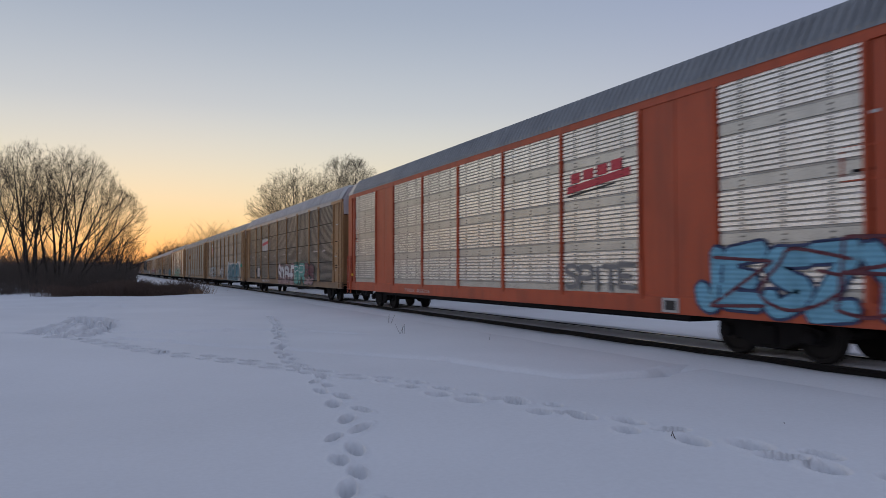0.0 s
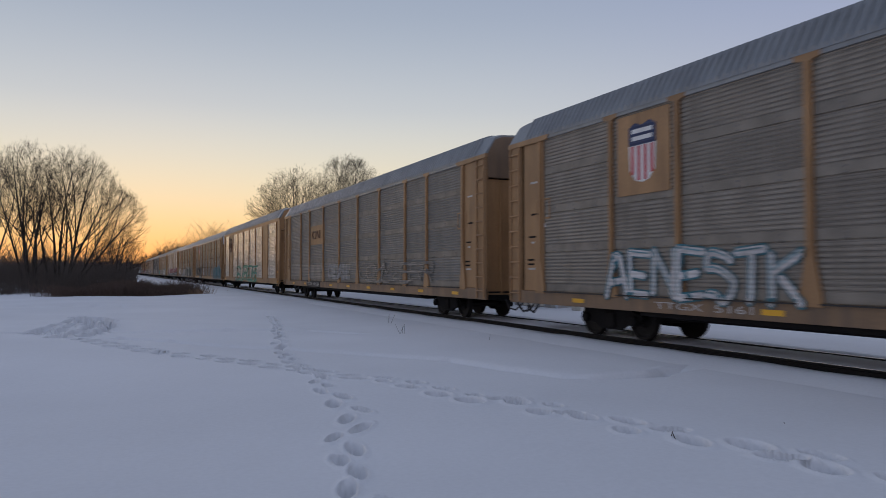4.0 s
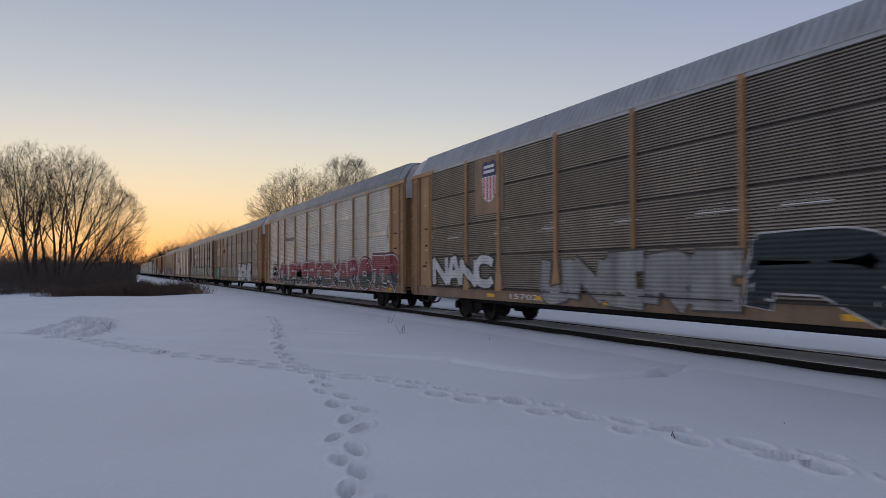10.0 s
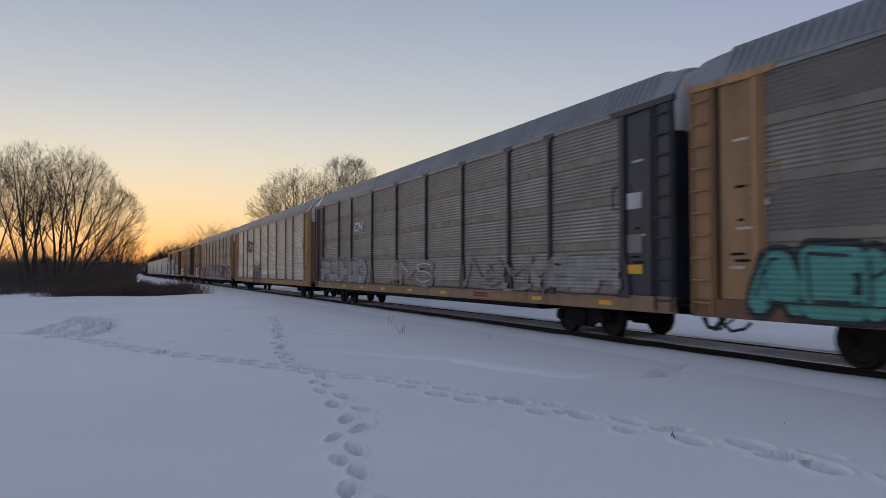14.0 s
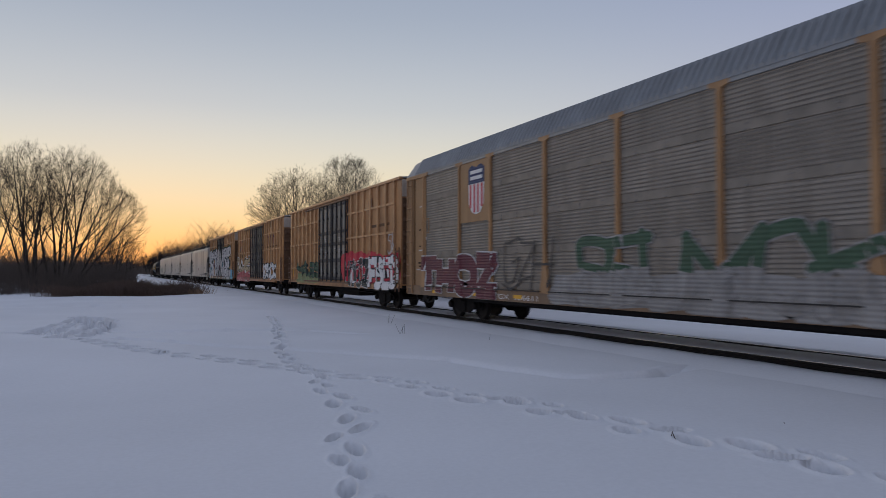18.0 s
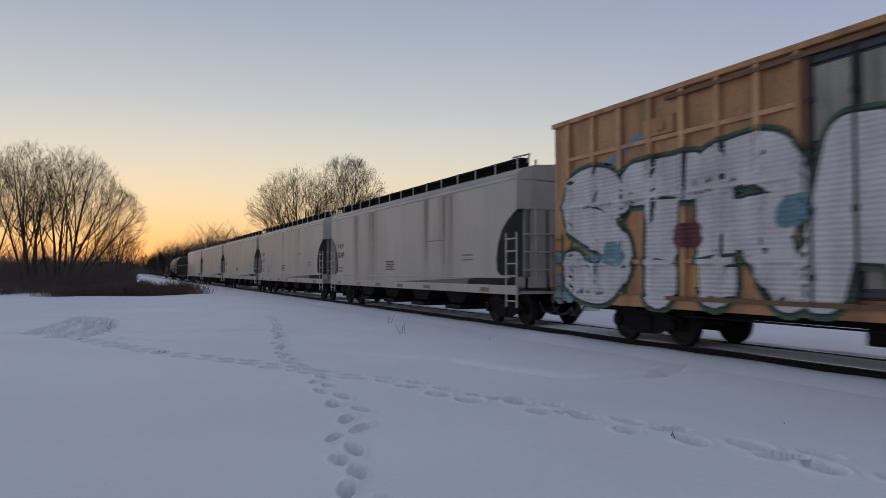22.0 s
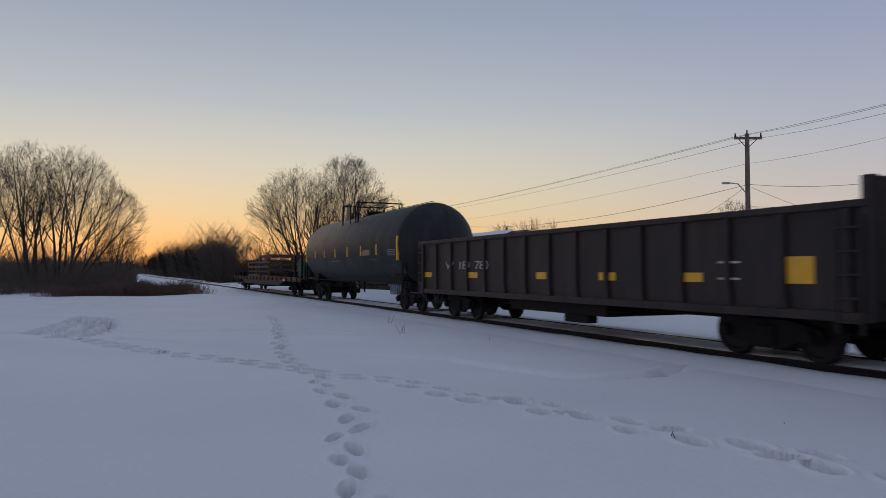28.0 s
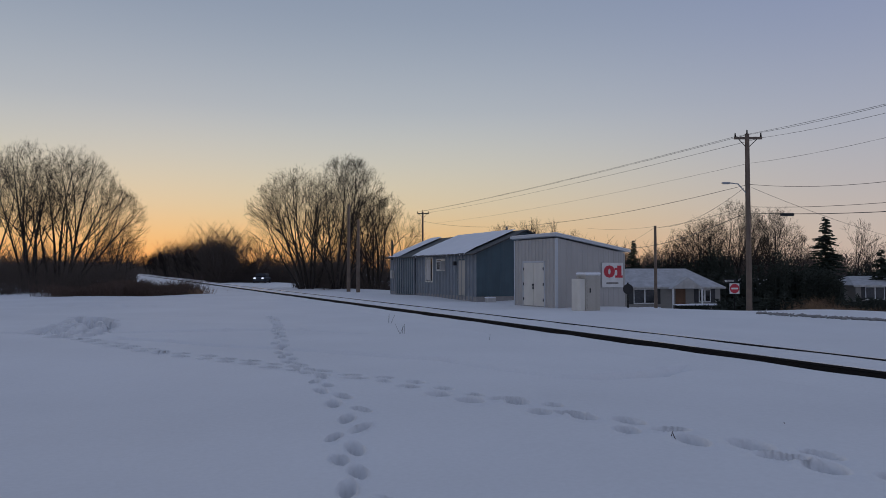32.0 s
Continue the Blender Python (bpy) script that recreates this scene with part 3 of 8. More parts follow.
def rack_side(posts, flare, panel):
    def side(y, z):
        y, z = np.asarray(y, float), np.asarray(z, float)
        half = np.interp(z, (1.15, 1.75, 2.0), flare)
        off = np.min(np.abs(y[:, None] - np.array(posts)[None, :]), axis=1) - half
        base = np.where(z < 1.06, -1.512, panel)
        return base + (-1.541 - base) * np.clip(1 - (off - 0.02) / 0.05, 0, 1)
    return side

def box_side(posts, ribs, door):
    def side(y, z):
        y, z = np.asarray(y, float), np.asarray(z, float)
        a = np.min(np.abs(y[:, None] - np.array(posts)[None, :]), axis=1) - 0.06
        b = np.min(np.abs(z[:, None] - np.array(ribs)[None, :]), axis=1) - 0.045
        x = np.full(len(y), -1.447)
        x = np.minimum(x, -1.447 - 0.065 * np.clip(1 - (b - 0.015) / 0.04, 0, 1))
        x = np.minimum(x, -1.447 - 0.09 * np.clip(1 - (a - 0.015) / 0.04, 0, 1))
        return np.where((z < 1.07) | ((y > door[0]) & (y < door[1])), -1.538, x)
    return side

def curve_through(ctrl, n=6):
    pts = []
    for p0, p1, p2, p3 in zip([ctrl[0]] + ctrl[:-2], ctrl, ctrl[1:], ctrl[2:] + [ctrl[-1]]):
        for j in range(n):
            t = j / n
            pts.append(tuple(0.5 * (2 * p1[i] + (p2[i] - p0[i]) * t + (2 * p0[i] - 5 * p1[i] + 4 * p2[i] - p3[i]) * t * t + (3 * p1[i] - p0[i] - 3 * p2[i] + p3[i]) * t ** 3) for i in (0, 1)))
    return pts + [ctrl[-1]]

def strokes_mesh(strokes, r, side, lift, square=False, step=0.07):
    """Painted strokes laid on the relief of a wagon's side: bands with round or square ends."""
    verts, faces = [], []
    for k, path in enumerate(strokes):
        p = np.array(path, float)
        seg = np.hypot(*np.diff(p, axis=0).T)
        run = np.concatenate([[0], np.cumsum(seg)])
        L = run[-1]
        if L < 1e-4:
            continue
        s = np.linspace(-r, L + r, max(5, int((L + 2 * r) / step) + 1))
        mid = np.clip(s, 0, L)
        y, z = np.interp(mid, run, p[:, 0]), np.interp(mid, run, p[:, 1])
        e = 0.06
        dy = np.interp(np.clip(mid + e, 0, L), run, p[:, 0]) - np.interp(np.clip(mid - e, 0, L), run, p[:, 0])
        dz = np.interp(np.clip(mid + e, 0, L), run, p[:, 1]) - np.interp(np.clip(mid - e, 0, L), run, p[:, 1])
        d = np.hypot(dy, dz) + 1e-9
        dy, dz = dy / d, dz / d
        over = s - mid
        w = np.full(len(s), r) if square else r * np.sqrt(np.clip(1 - (over / r) ** 2, 0.0, 1))
        if square:
            over = over * 0.55
        y, z = y + dy * over, z + dz * over
        m = max(3, 2 * int(r / 0.06) + 1)
        c = np.linspace(-1, 1, m)
        Y = y[:, None] - (dz * w)[:, None] * c[None, :]
        Z = np.maximum(0.715, z[:, None] + (dy * w)[:, None] * c[None, :])
        X = side(Y.ravel(), Z.ravel()) - lift - 0.0006 * (k % 5)
        base = len(verts)
        verts += list(zip(X.tolist(), Y.ravel().tolist(), Z.ravel().tolist()))
        for i in range(len(s) - 1):
            for j in range(m - 1):
                a = base + i * m + j
                faces.append((a, a + 1, a + m + 1, a + m))
    return to_mesh("paint", verts, faces)

def letter_strokes(c, a, b, z0, z1, rng, wob=0.03, slant=0.0):
    """Strokes of one letter in its box, a little uneven; a is the end with the larger y."""
    out = []
    shake = {}
    for part_ in GLYPHS[c].split("|"):
        bent = part_.startswith("~")
        pts = []
        for q in part_.lstrip("~").split():
            if q not in shake:
                shake[q] = (rng.uniform(-wob, wob), rng.uniform(-wob, wob))
            u, v = int(q[0]) / 8 + shake[q][0], int(q[1]) / 8 + shake[q][1]
            pts.append((a + (b - a) * (u + slant * (v - 0.5)), z0 + (z1 - z0) * v))
        if bent:
            out.append(curve_through(pts))
        else:
            out += [[p, q] for p, q in zip(pts, pts[1:])]
    return out

def two_tone(me, upper, lower, split):
    me.materials.append(upper)
    me.materials.append(lower)
    for f in me.polygons:
        f.material_index = 1 if f.center.z < split + 0.05 * math.sin(f.center.y * 2.3) else 0

def graffiti(parent, word, y0, y1, z0, z1, fill, outline, r=0.0, edge=0.05, label="", lower=None, split=1.4, glow=None, shine=None, square=False, lap=0.08, wob=0.035, slant=0.0, seed=0):
    """Fat painted letters that overlap a little, each with an outline, a wider glow behind and thin highlights."""
    rng = random.Random(word + str(seed))
    side = RELIEF[parent.name]
    total = sum(WIDE.get(c, 1.0) for c in word)
    y, root = y0, None
    for k, c in enumerate(word):
        w = (y0 - y1) * WIDE.get(c, 1.0) / total
        rr = r or 0.17 * min(w, z1 - z0)
        inset = rr + edge - lap * w * 0.5
        t0, t1 = z0 + rr + edge + rng.uniform(-0.04, 0.04), z1 - rr - edge + rng.uniform(-0.06, 0.06)
        st = letter_strokes(c, y - inset, y - w + inset, t0, t1, rng, wob, slant + rng.uniform(-0.05, 0.05))
        lift = 0.004 * (k % 2)
        if glow is not None:
            ob = part("graffiti" if root is None else "glow", strokes_mesh(st, rr + edge * 2.4, side, 0.003 + 0.0015 * (k % 2), square), glow, root or parent, "" if root else (label or "sprayed graffiti letters"))
            root = root or ob
        ob = part("graffiti" if root is None else "letter", strokes_mesh(st, rr + edge, side, 0.008 + lift, square), outline, root or parent, "" if root else (label or "sprayed graffiti letters"))
        root = root or ob
        me = strokes_mesh(st, rr, side, 0.017 + lift, square)
        if lower is not None:
            two_tone(me, fill, lower, split)
        part("letter_fill", me, fill, root)
        if shine is not None:
            thin = [[(p[0] + 0.35 * rr, p[1] + 0.35 * rr) for p in q] for q in st[:2]]
            part("highlight", strokes_mesh(thin, max(0.014, rr * 0.13), side, 0.024 + lift), shine, root)
        y -= w
    return root

def wild_word(n, seed):
    rng = random.Random(seed * 7 + 1)
    return "".join(rng.choice("ABEGHKMNOPRSUZ8") for _ in range(n))

def patch(parent, y0, y1, z0, z1, material, n, seed, label="", lift=0.003):
    """A cloud of overspray: overlapping rounded patches."""
    rng = random.Random(seed)
    side = RELIEF[parent.name]
    w, h = (y0 - y1) / n, z1 - z0
    root = None
    for k in range(n):
        y = y0 - (k + 0.5) * w
        r = 0.32 * min(h, w * 1.4)
        st = []
        for j in range(3):
            zc = z0 + r + (h - 2 * r) * j / 2
            rj = rng.uniform(0.3, 0.55) * w
            st.append([(y + rj, zc + rng.uniform(-0.1, 0.1) * h), (y, zc + rng.uniform(-0.06, 0.06) * h), (y - rj, zc + rng.uniform(-0.1, 0.1) * h)])
        ob = part("graffiti" if root is None else "overspray", strokes_mesh(st, r, side, lift + 0.0012 * (k % 3)), material, root or parent, "" if root else label)
        root = root or ob
    return root

def scrawl(parent, y0, y1, z0, z1, material, n, seed, r=0.03, label="", lift=0.028, slant=0.25):
    """Quick hand-written tag: thin slanted letters that run into one another."""
    rng = random.Random(seed)
    side = RELIEF[parent.name]
    word = wild_word(n, seed + 3)
    w = (y0 - y1) / n
    root = None
    for k, c in enumerate(word):
        a, b = y0 - k * w - 0.05 * w, y0 - (k + 1) * w - 0.08 * w
        st = letter_strokes(c, a, b, z0 + rng.uniform(-0.08, 0.12) * (z1 - z0), z1 - rng.uniform(-0.1, 0.15) * (z1 - z0), rng, 0.12, slant)
        if rng.random() < 0.35:
            st.append(curve_through([(a + 0.1 * w, z0), ((a + b) / 2, z0 - 0.12 * (z1 - z0)), (b - 0.2 * w, z0 + 0.1 * (z1 - z0))]))
        ob = part("graffiti" if root is None else "stroke", strokes_mesh(st, r, side, lift + 0.001 * (k % 2)), material, root or parent, "" if root else (label or "thin sprayed line graffiti"))
        root = root or ob
    return root

def bars(parent, y0, y1, zs, h, x, material, name="marking_bar"):
    for k, z in enumerate(zs):
        part(name, boxes((x - 0.004, x, min(y0, y1), max(y0, y1), z, z + h)), material, parent)

def autorack(i, label, style, panel, post, sill, door, roof, hood, corner=None, framed=False, reflectors=(), posts_cap=0.5, rise=0.0):
    ob, length = car(i, "autorack_wagon", label, "rail wagon", "wagons of the freight train")
    half = 13.5 if framed else 14.0
    RELIEF[ob.name] = rack_side(POSTS, (0.08, 0.065, 0.05) if framed else (0.2, 0.091, 0.07), -1.494 if framed else -1.487 if style == "fine" else -1.476)
    part("body", cached(("ar_core", half), lambda: as_mesh("body", boxes((-1.42, 1.42, -half + 0.25, half - 0.25, 0.95, 5.08)))), M["under"], ob, "dark inner shell")
    part("centre_sill", cached(("ar_u1", half), lambda: as_mesh("centre_sill", boxes((-0.35, 0.35, -half, half, 0.62, 0.895), bevel=0.02))), M["under"], ob)
    part("well_frame", cached("ar_u2", lambda: as_mesh("well_frame", boxes((-1.38, 1.38, -8.7, 8.7, 0.60, 0.893), (-0.9, 0.9, -8.2, 8.2, 0.52, 0.6), bevel=0.02))), M["under"], ob)
    part("floor_pan", cached(("ar_u3", half), lambda: as_mesh("floor_pan", boxes((-1.415, 1.415, -half, half, 0.90, 0.948)))), M["under"], ob)
    for s in (-1, 1):
        part("side_sill", cached(("ar_sill", s, half), lambda s=s: as_mesh("side_sill", boxes((min(s * 1.42, s * 1.50), max(s * 1.42, s * 1.50), -half, half, 0.70, 1.04), bevel=0.008))), sill, ob)
        part("top_rail", cached(("ar_rail", s, half, rise), lambda s=s: as_mesh("top_rail", boxes((min(s * 1.42, s * 1.515), max(s * 1.42, s * 1.515), -half + 0.2, half - 0.2, 5.0, 5.10 + rise)))), sill if framed else roof, ob)
    bays = list(zip(POSTS, POSTS[1:]))
    h = 1.005
    for a, b in bays:
        w, yc = b - a - 0.14, (a + b) / 2
        solid = framed and b - a < 2.5
        if solid:
            for s in (-1, 1):
                part("solid_sheet", cached(("solid", s), lambda s=s: as_mesh("solid_sheet", boxes((min(s * 1.44, s * 1.49), max(s * 1.44, s * 1.49), -1.07, -0.01, 1.0, 5.05), (min(s * 1.44, s * 1.487), max(s * 1.44, s * 1.487), 0.01, 1.07, 1.0, 5.05), bevel=0.006))),
                     post, ob, "", (0, yc, 0))
            continue
        for k in range(4):
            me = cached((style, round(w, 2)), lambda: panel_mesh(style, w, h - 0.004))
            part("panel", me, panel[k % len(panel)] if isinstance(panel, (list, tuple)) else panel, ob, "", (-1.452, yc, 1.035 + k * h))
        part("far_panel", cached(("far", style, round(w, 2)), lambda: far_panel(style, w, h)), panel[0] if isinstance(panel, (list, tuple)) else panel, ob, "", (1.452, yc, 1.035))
    if style != "fine":
        bolt_rows(ob, [((a + b) / 2, b - a) for a, b in bays if not (framed and b - a < 2.5)], [1.035 + k * h + 0.09 for k in range(1, 4)] , -1.466, M["grey_mark"] if style != "white" else M["under"], style == "white")
    thin = framed
    for y in POSTS:
        pm = cached(("post", thin, posts_cap), lambda: post_mesh(0.1, 0.14, 0.12) if thin else post_mesh(0.14, 0.42, posts_cap))
        part("post", pm, post, ob, "", (-1.487, y, 0))
        part("post", pm, post, ob, "", (1.487, y, 0))
    for a, b in bays if not framed else ():
        part("floor_slot", cached(("slot", round(b - a, 2)), lambda: as_mesh("floor_slot", boxes((-0.03, 0.0, -(b - a) / 2 + 0.2, (b - a) / 2 - 0.2, 0, 0.028)))), M["black"], ob, "", (-1.53, (a + b) / 2, 1.012))
    if framed:
        for s in (-1, 1):
            part("lower_rail", cached(("lr", s, half), lambda s=s: as_mesh("lower_rail", boxes((min(s * 1.44, s * 1.495), max(s * 1.44, s * 1.495), -half, half, 1.0, 1.08)))), post, ob)
    # end bays
    for e in (-1, 1):
        for s in (-1, 1):
            part("corner_sheet", cached(("corner", e, s, half), lambda e=e, s=s: as_mesh("corner_sheet", boxes((min(s * 1.40, s * 1.47), max(s * 1.40, s * 1.47), min(e * 12.52, e * (half - 0.7)), max(e * 12.52, e * (half - 0.7)), 1.04, 5.0),
                 (min(s * 1.40, s * 1.49), max(s * 1.40, s * 1.49), min(e * (half - 0.58), e * half), max(e * (half - 0.58), e * half), 0.8, 5.05), bevel=0.012))), corner or door, ob)
        ladder(ob, -1.53, e * (half - 0.53), e * (half - 0.05), 0.75 if not framed else 0.55, 5.0 if not framed else 2.3, 10 if not framed else 5, corner or door)
        rgs = random.Random(i * 2 + e)
        yb = e * (half - 1.15)
        for k in range(7):
            wb = rgs.uniform(0.12, 0.4)
            part("stencil_bar", cached(("stencil", round(wb, 1)), lambda: as_mesh("stencil_bar", boxes((-0.003, 0, -wb / 2, wb / 2, 0, 0.05)))), M["under"] if k % 3 else M["off_white"], ob, "", (-1.4705, yb + rgs.uniform(-0.12, 0.12), (1.6, 1.72, 1.84, 2.3, 2.45, 3.05, 3.9)[k]))
        fr = part("door_panel", cached(("dpan", e), lambda: as_mesh("door_panel", boxes((-1.482, -1.47, yb - 0.33, yb + 0.33, 3.42, 3.46), (-1.482, -1.47, yb - 0.33, yb + 0.33, 2.92, 2.96), (-1.482, -1.47, yb - 0.33, yb - 0.29, 2.96, 3.42), (-1.482, -1.47, yb + 0.29, yb + 0.33, 2.96, 3.42)))), corner or door, ob)
        part("notice_plate", cached(("npl", e), lambda: as_mesh("notice_plate", boxes((-1.476, -1.47, yb - 0.13, yb + 0.13, 2.70, 2.8)))), M["off_white"], ob)
        part("door_hinge_post", cached(("dhp", e, half), lambda e=e: as_mesh("door_hinge_post", boxes((-1.50, -1.46, min(e * (half - 1.72), e * (half - 1.64)), max(e * (half - 1.72), e * (half - 1.64)), 1.06, 4.98), bevel=0.01))), corner or door, ob) if not framed else None
        for q in (-1, 1):
            leaf = part("end_door", cached(("end", e, q, half), lambda e=e, q=q: as_mesh("end_door", boxes((min(q * 0.02, q * 1.38), max(q * 0.02, q * 1.38), min(e * (half - 0.25), e * (half - 0.05)), max(e * (half - 0.25), e * (half - 0.05)), 0.85, 4.36), bevel=0.012))), door, ob)
            for xr in (0.25, 0.95):
                part("door_rib", cached(("endrib", e, q, xr, half), lambda e=e, q=q, xr=xr: as_mesh("door_rib", boxes((q * xr - 0.03, q * xr + 0.03, min(e * (half - 0.05), e * (half + 0.01)), max(e * (half - 0.05), e * (half + 0.01)), 0.9, 4.3)))), door, leaf)
        part("end_hood", cached(("hood", e, half, rise), lambda e=e: as_mesh("end_hood", prism_y([(-1.42, 4.4), (1.42, 4.4), (1.46, 5.08), (1.18, 5.56 + rise), (0.92, 5.66 + rise), (0, 5.71 + rise), (-0.92, 5.66 + rise), (-1.18, 5.56 + rise), (-1.46, 5.08)], min(e * (half - 0.3), e * (half + 0.05)), max(e * (half - 0.3), e * (half + 0.05))))), hood, ob, "sheet-metal end hood above the doors")
        part("slot", boxes((-0.62, 0.1, min(e * (half - 0.05), e * (half + 0.015)), max(e * (half - 0.05), e * (half + 0.015)), 3.2, 3.36)), M["black"], ob, "dark slot in the end door")
        if not framed:
            part("gusset", cached(("gus", e, half), lambda e=e: as_mesh("gusset", prism(bmesh.new(), [(e * 12.0, 5.1), (e * (half + 0.05), 5.12), (e * (half + 0.05), 5.0), (e * 12.6, 4.97), (e * 12.1, 4.98)], -1.54, -1.44))), corner or door, ob)
        coupler(ob, e * half, e)
        truck(ob, e * 10.2)
    part("roof", cached(("ar_roof", half), lambda: roof_mesh(half + 0.02)), roof, ob, "ribbed sheet-metal roof", (0, 0, rise))
    for d in reflectors:
        part("reflector", cached("refl", lambda: as_mesh("reflector", boxes((-0.006, 0, -0.23, 0.23, 0, 0.1)))), M["reflector"], ob, "", (SIDE - 0.001, (MARKS[i] - d) * 1.035, 0.80))
    return ob, (lambda d: (MARKS[i] - d) * 1.035)

def far_panel(style, w, h):
    bm = bmesh.new()
    for k in range(4):
        me = panel_mesh(style if style != "fine" else "broad", w, h - 0.004, 1)
        bmesh.ops.translate(bm, verts=bm.verts, vec=(0, 0, -h))
        bm.from_mesh(me)
    bmesh.ops.translate(bm, verts=bm.verts, vec=(0, 0, 3 * h))
    me = as_mesh("far_panel", bm)
    me.materials.append(M["grey_panel"])
    me.materials.append(M["groove_mid"])
    return me

def prism_y(outline, y0, y1):
    bm = bmesh.new()
    a = [bm.verts.new((x, y0, z)) for x, z in outline]
    b = [bm.verts.new((x, y1, z)) for x, z in outline]
    bm.faces.new(a)
    bm.faces.new(b[::-1])
    for k in range(len(a)):
        bm.faces.new((a[k], b[k], b[(k + 1) % len(a)], a[(k + 1) % len(a)]))
    bmesh.ops.recalc_face_normals(bm, faces=bm.faces)
    return bm

REFL = (3.4, 6.2, 8.8, 11.5, 14.4, 17.3, 20.2, 23.0, 25.8)

# 0: orange wagon with white panels
w0, d0 = autorack(0, "orange autorack wagon with white corrugated panels and blue graffiti", "white", M["white_panel"], M["orange"], M["orange"], M["orange"], M["roof"], M["orange"], framed=True, reflectors=(), rise=0.08)
graffiti(w0, "JESZYV", d0(22.95), d0(27.9), 0.74, 2.08, M["ice_blue"], M["navy"], 0.16, 0.055, "blue graffiti letters with dark outlines", lap=0.2, wob=0.08, slant=0.05)
scrawl(w0, d0(23.3), d0(27.0), 1.0, 1.9, M["maroon"], 3, 8, 0.03)

graffiti(w0, "SPITE", d0(18.7), d0(21.25), 1.1, 1.72, M["grey_mark"], M["groove_pale"], 0.05, 0.02, "faded grey sprayed letters", wob=0.05)
part("logo_stripe", prism(bmesh.new(), [(d0(18.8), 3.45), (d0(21.1), 3.66), (d0(21.1), 3.84), (d0(18.8), 3.62)], -1.497, -1.492), M["bright_red"], w0, "faded red slanted logo stripe")
part("logo_stripe", prism(bmesh.new(), [(d0(18.8), 3.36), (d0(20.6), 3.52), (d0(20.6), 3.56), (d0(18.8), 3.41)], -1.497, -1.492), M["black"], w0)
sheet(w0, d0(22.05), d0(22.5), 0.73, 1.02, -1.502, M["off_white"], "data_plate", "pale data plate")
part("plate_window", boxes((-1.528, -1.522, d0(22.42), d0(22.13), 0.78, 0.97)), M["black"], w0)
for k in range(4):
    a = 18.95 + 0.5 * k
    part("logo_letter_bar", prism(bmesh.new(), [(d0(a), 3.68 + 0.045 * k), (d0(a + 0.38), 3.70 + 0.045 * k), (d0(a + 0.38), 3.94 + 0.045 * k), (d0(a), 3.92 + 0.045 * k)], -1.4965, -1.492), M["bright_red"], w0)
lettering(w0, "TTGX  850716", d0(8.3), d0(10.6), 0.78, 0.9, -1.505, M["off_white"])
sheet(w0, d0(2.0), d0(1.55), 1.35, 1.46, -1.492, M["reflector"], "notice_plate", "small yellow notice plate")

# 1: grey fine-ribbed wagon
w1, d1 = autorack(1, "grey autorack wagon with ochre posts and pale pink graffiti", "fine", M["grey_panel"], M["ochre"], M["ochre_dirty"], M["ochre"], M["roof_light"], M["hood"], rise=0.08)
graffiti(w1, "SOUSHE", d1(13.3), d1(17.7), 0.74, 1.95, M["chalk"], M["maroon"], 0.13, 0.04, "pale pink graffiti letters outlined in brown", lower=M["rose"], split=1.15, glow=M["rose"], lap=0.3, wob=0.07)
graffiti(w1, "BR", d1(17.8), d1(20.4), 0.76, 2.1, M["teal"], M["bottle"], 0.2, 0.07, "teal green graffiti letters", glow=M["moss"], shine=M["chalk"], lap=0.2)
graffiti(w1, "ES", d1(20.3), d1(22.4), 0.76, 2.05, M["maroon"], M["bottle"], 0.17, 0.05, "red and dark graffiti letters", lower=M["rose"], split=1.2, lap=0.2)
sheet(w1, d1(7.35), d1(9.95), 3.1, 3.95, -1.462, M["off_white"], "logo_sheet", "white sheet with a red logo stripe")
part("logo_stripe", prism(bmesh.new(), [(d1(7.5), 3.45), (d1(9.8), 3.62), (d1(9.8), 3.82), (d1(7.5), 3.66)], -1.490, -1.482), M["bright_red"], w1)
bars(w1, d1(7.7), d1(8.5), [0.80], 0.15, -1.503, M["off_white"])
lettering(w1, "300216", d1(8.8), d1(10.2), 0.80, 0.95, -1.505, M["off_white"])
patch(w1, d1(5.35), d1(6.9), 1.1, 1.9, M["black"], 2, 4, "black-edged white painted square")
sheet(w1, d1(5.7), d1(6.05), 1.15, 1.85, -1.489, M["chalk"], "painted_bar", "white painted bar")
sheet(w1, d1(6.12), d1(6.5), 1.15, 1.85, -1.489, M["chalk"], "painted_bar", "white painted bar")

# 2: brown-grey wagon
w2, d2 = autorack(2, "brown dirty autorack wagon with ochre posts and blue graffiti", "broad", M["dark_panel"], M["ochre"], M["ochre_dirty"], M["ochre"], M["roof"], M["hood"], reflectors=REFL[::2])
sheet(w2, d2(4.85), d2(6.45), 3.2, 4.95, -1.472, M["ochre"], "logo_sheet", "ochre sheet with a shield emblem")
shield(w2, d2(5.65), 4.1, -1.495, 0.85, 1.3)
patch(w2, d2(17.5), d2(24.7), 0.72, 2.35, M["chalk"], 11, 20, "white ragged edge of washed blue graffiti")
patch(w2, d2(17.9), d2(24.2), 0.72, 2.25, M["sea"], 7, 21, "large washed blue and turquoise graffiti", 0.008)
graffiti(w2, "OUAE", d2(18.4), d2(23.4), 0.85, 2.15, M["deep_sea"], M["sea"], 0.2, 0.03, "washed dark blue graffiti letters", lap=0.3, wob=0.1)
patch(w2, d2(24.2), d2(25.2), 1.0, 1.9, M["ghost"], 2, 26, "faded pale paint")
graffiti(w2, "AENESTK", d2(4.5), d2(9.4), 0.95, 2.0, M["chalk"], M["deep_sea"], 0.07, 0.035, "white and pale blue graffiti letters", shine=M["sea"], wob=0.09)
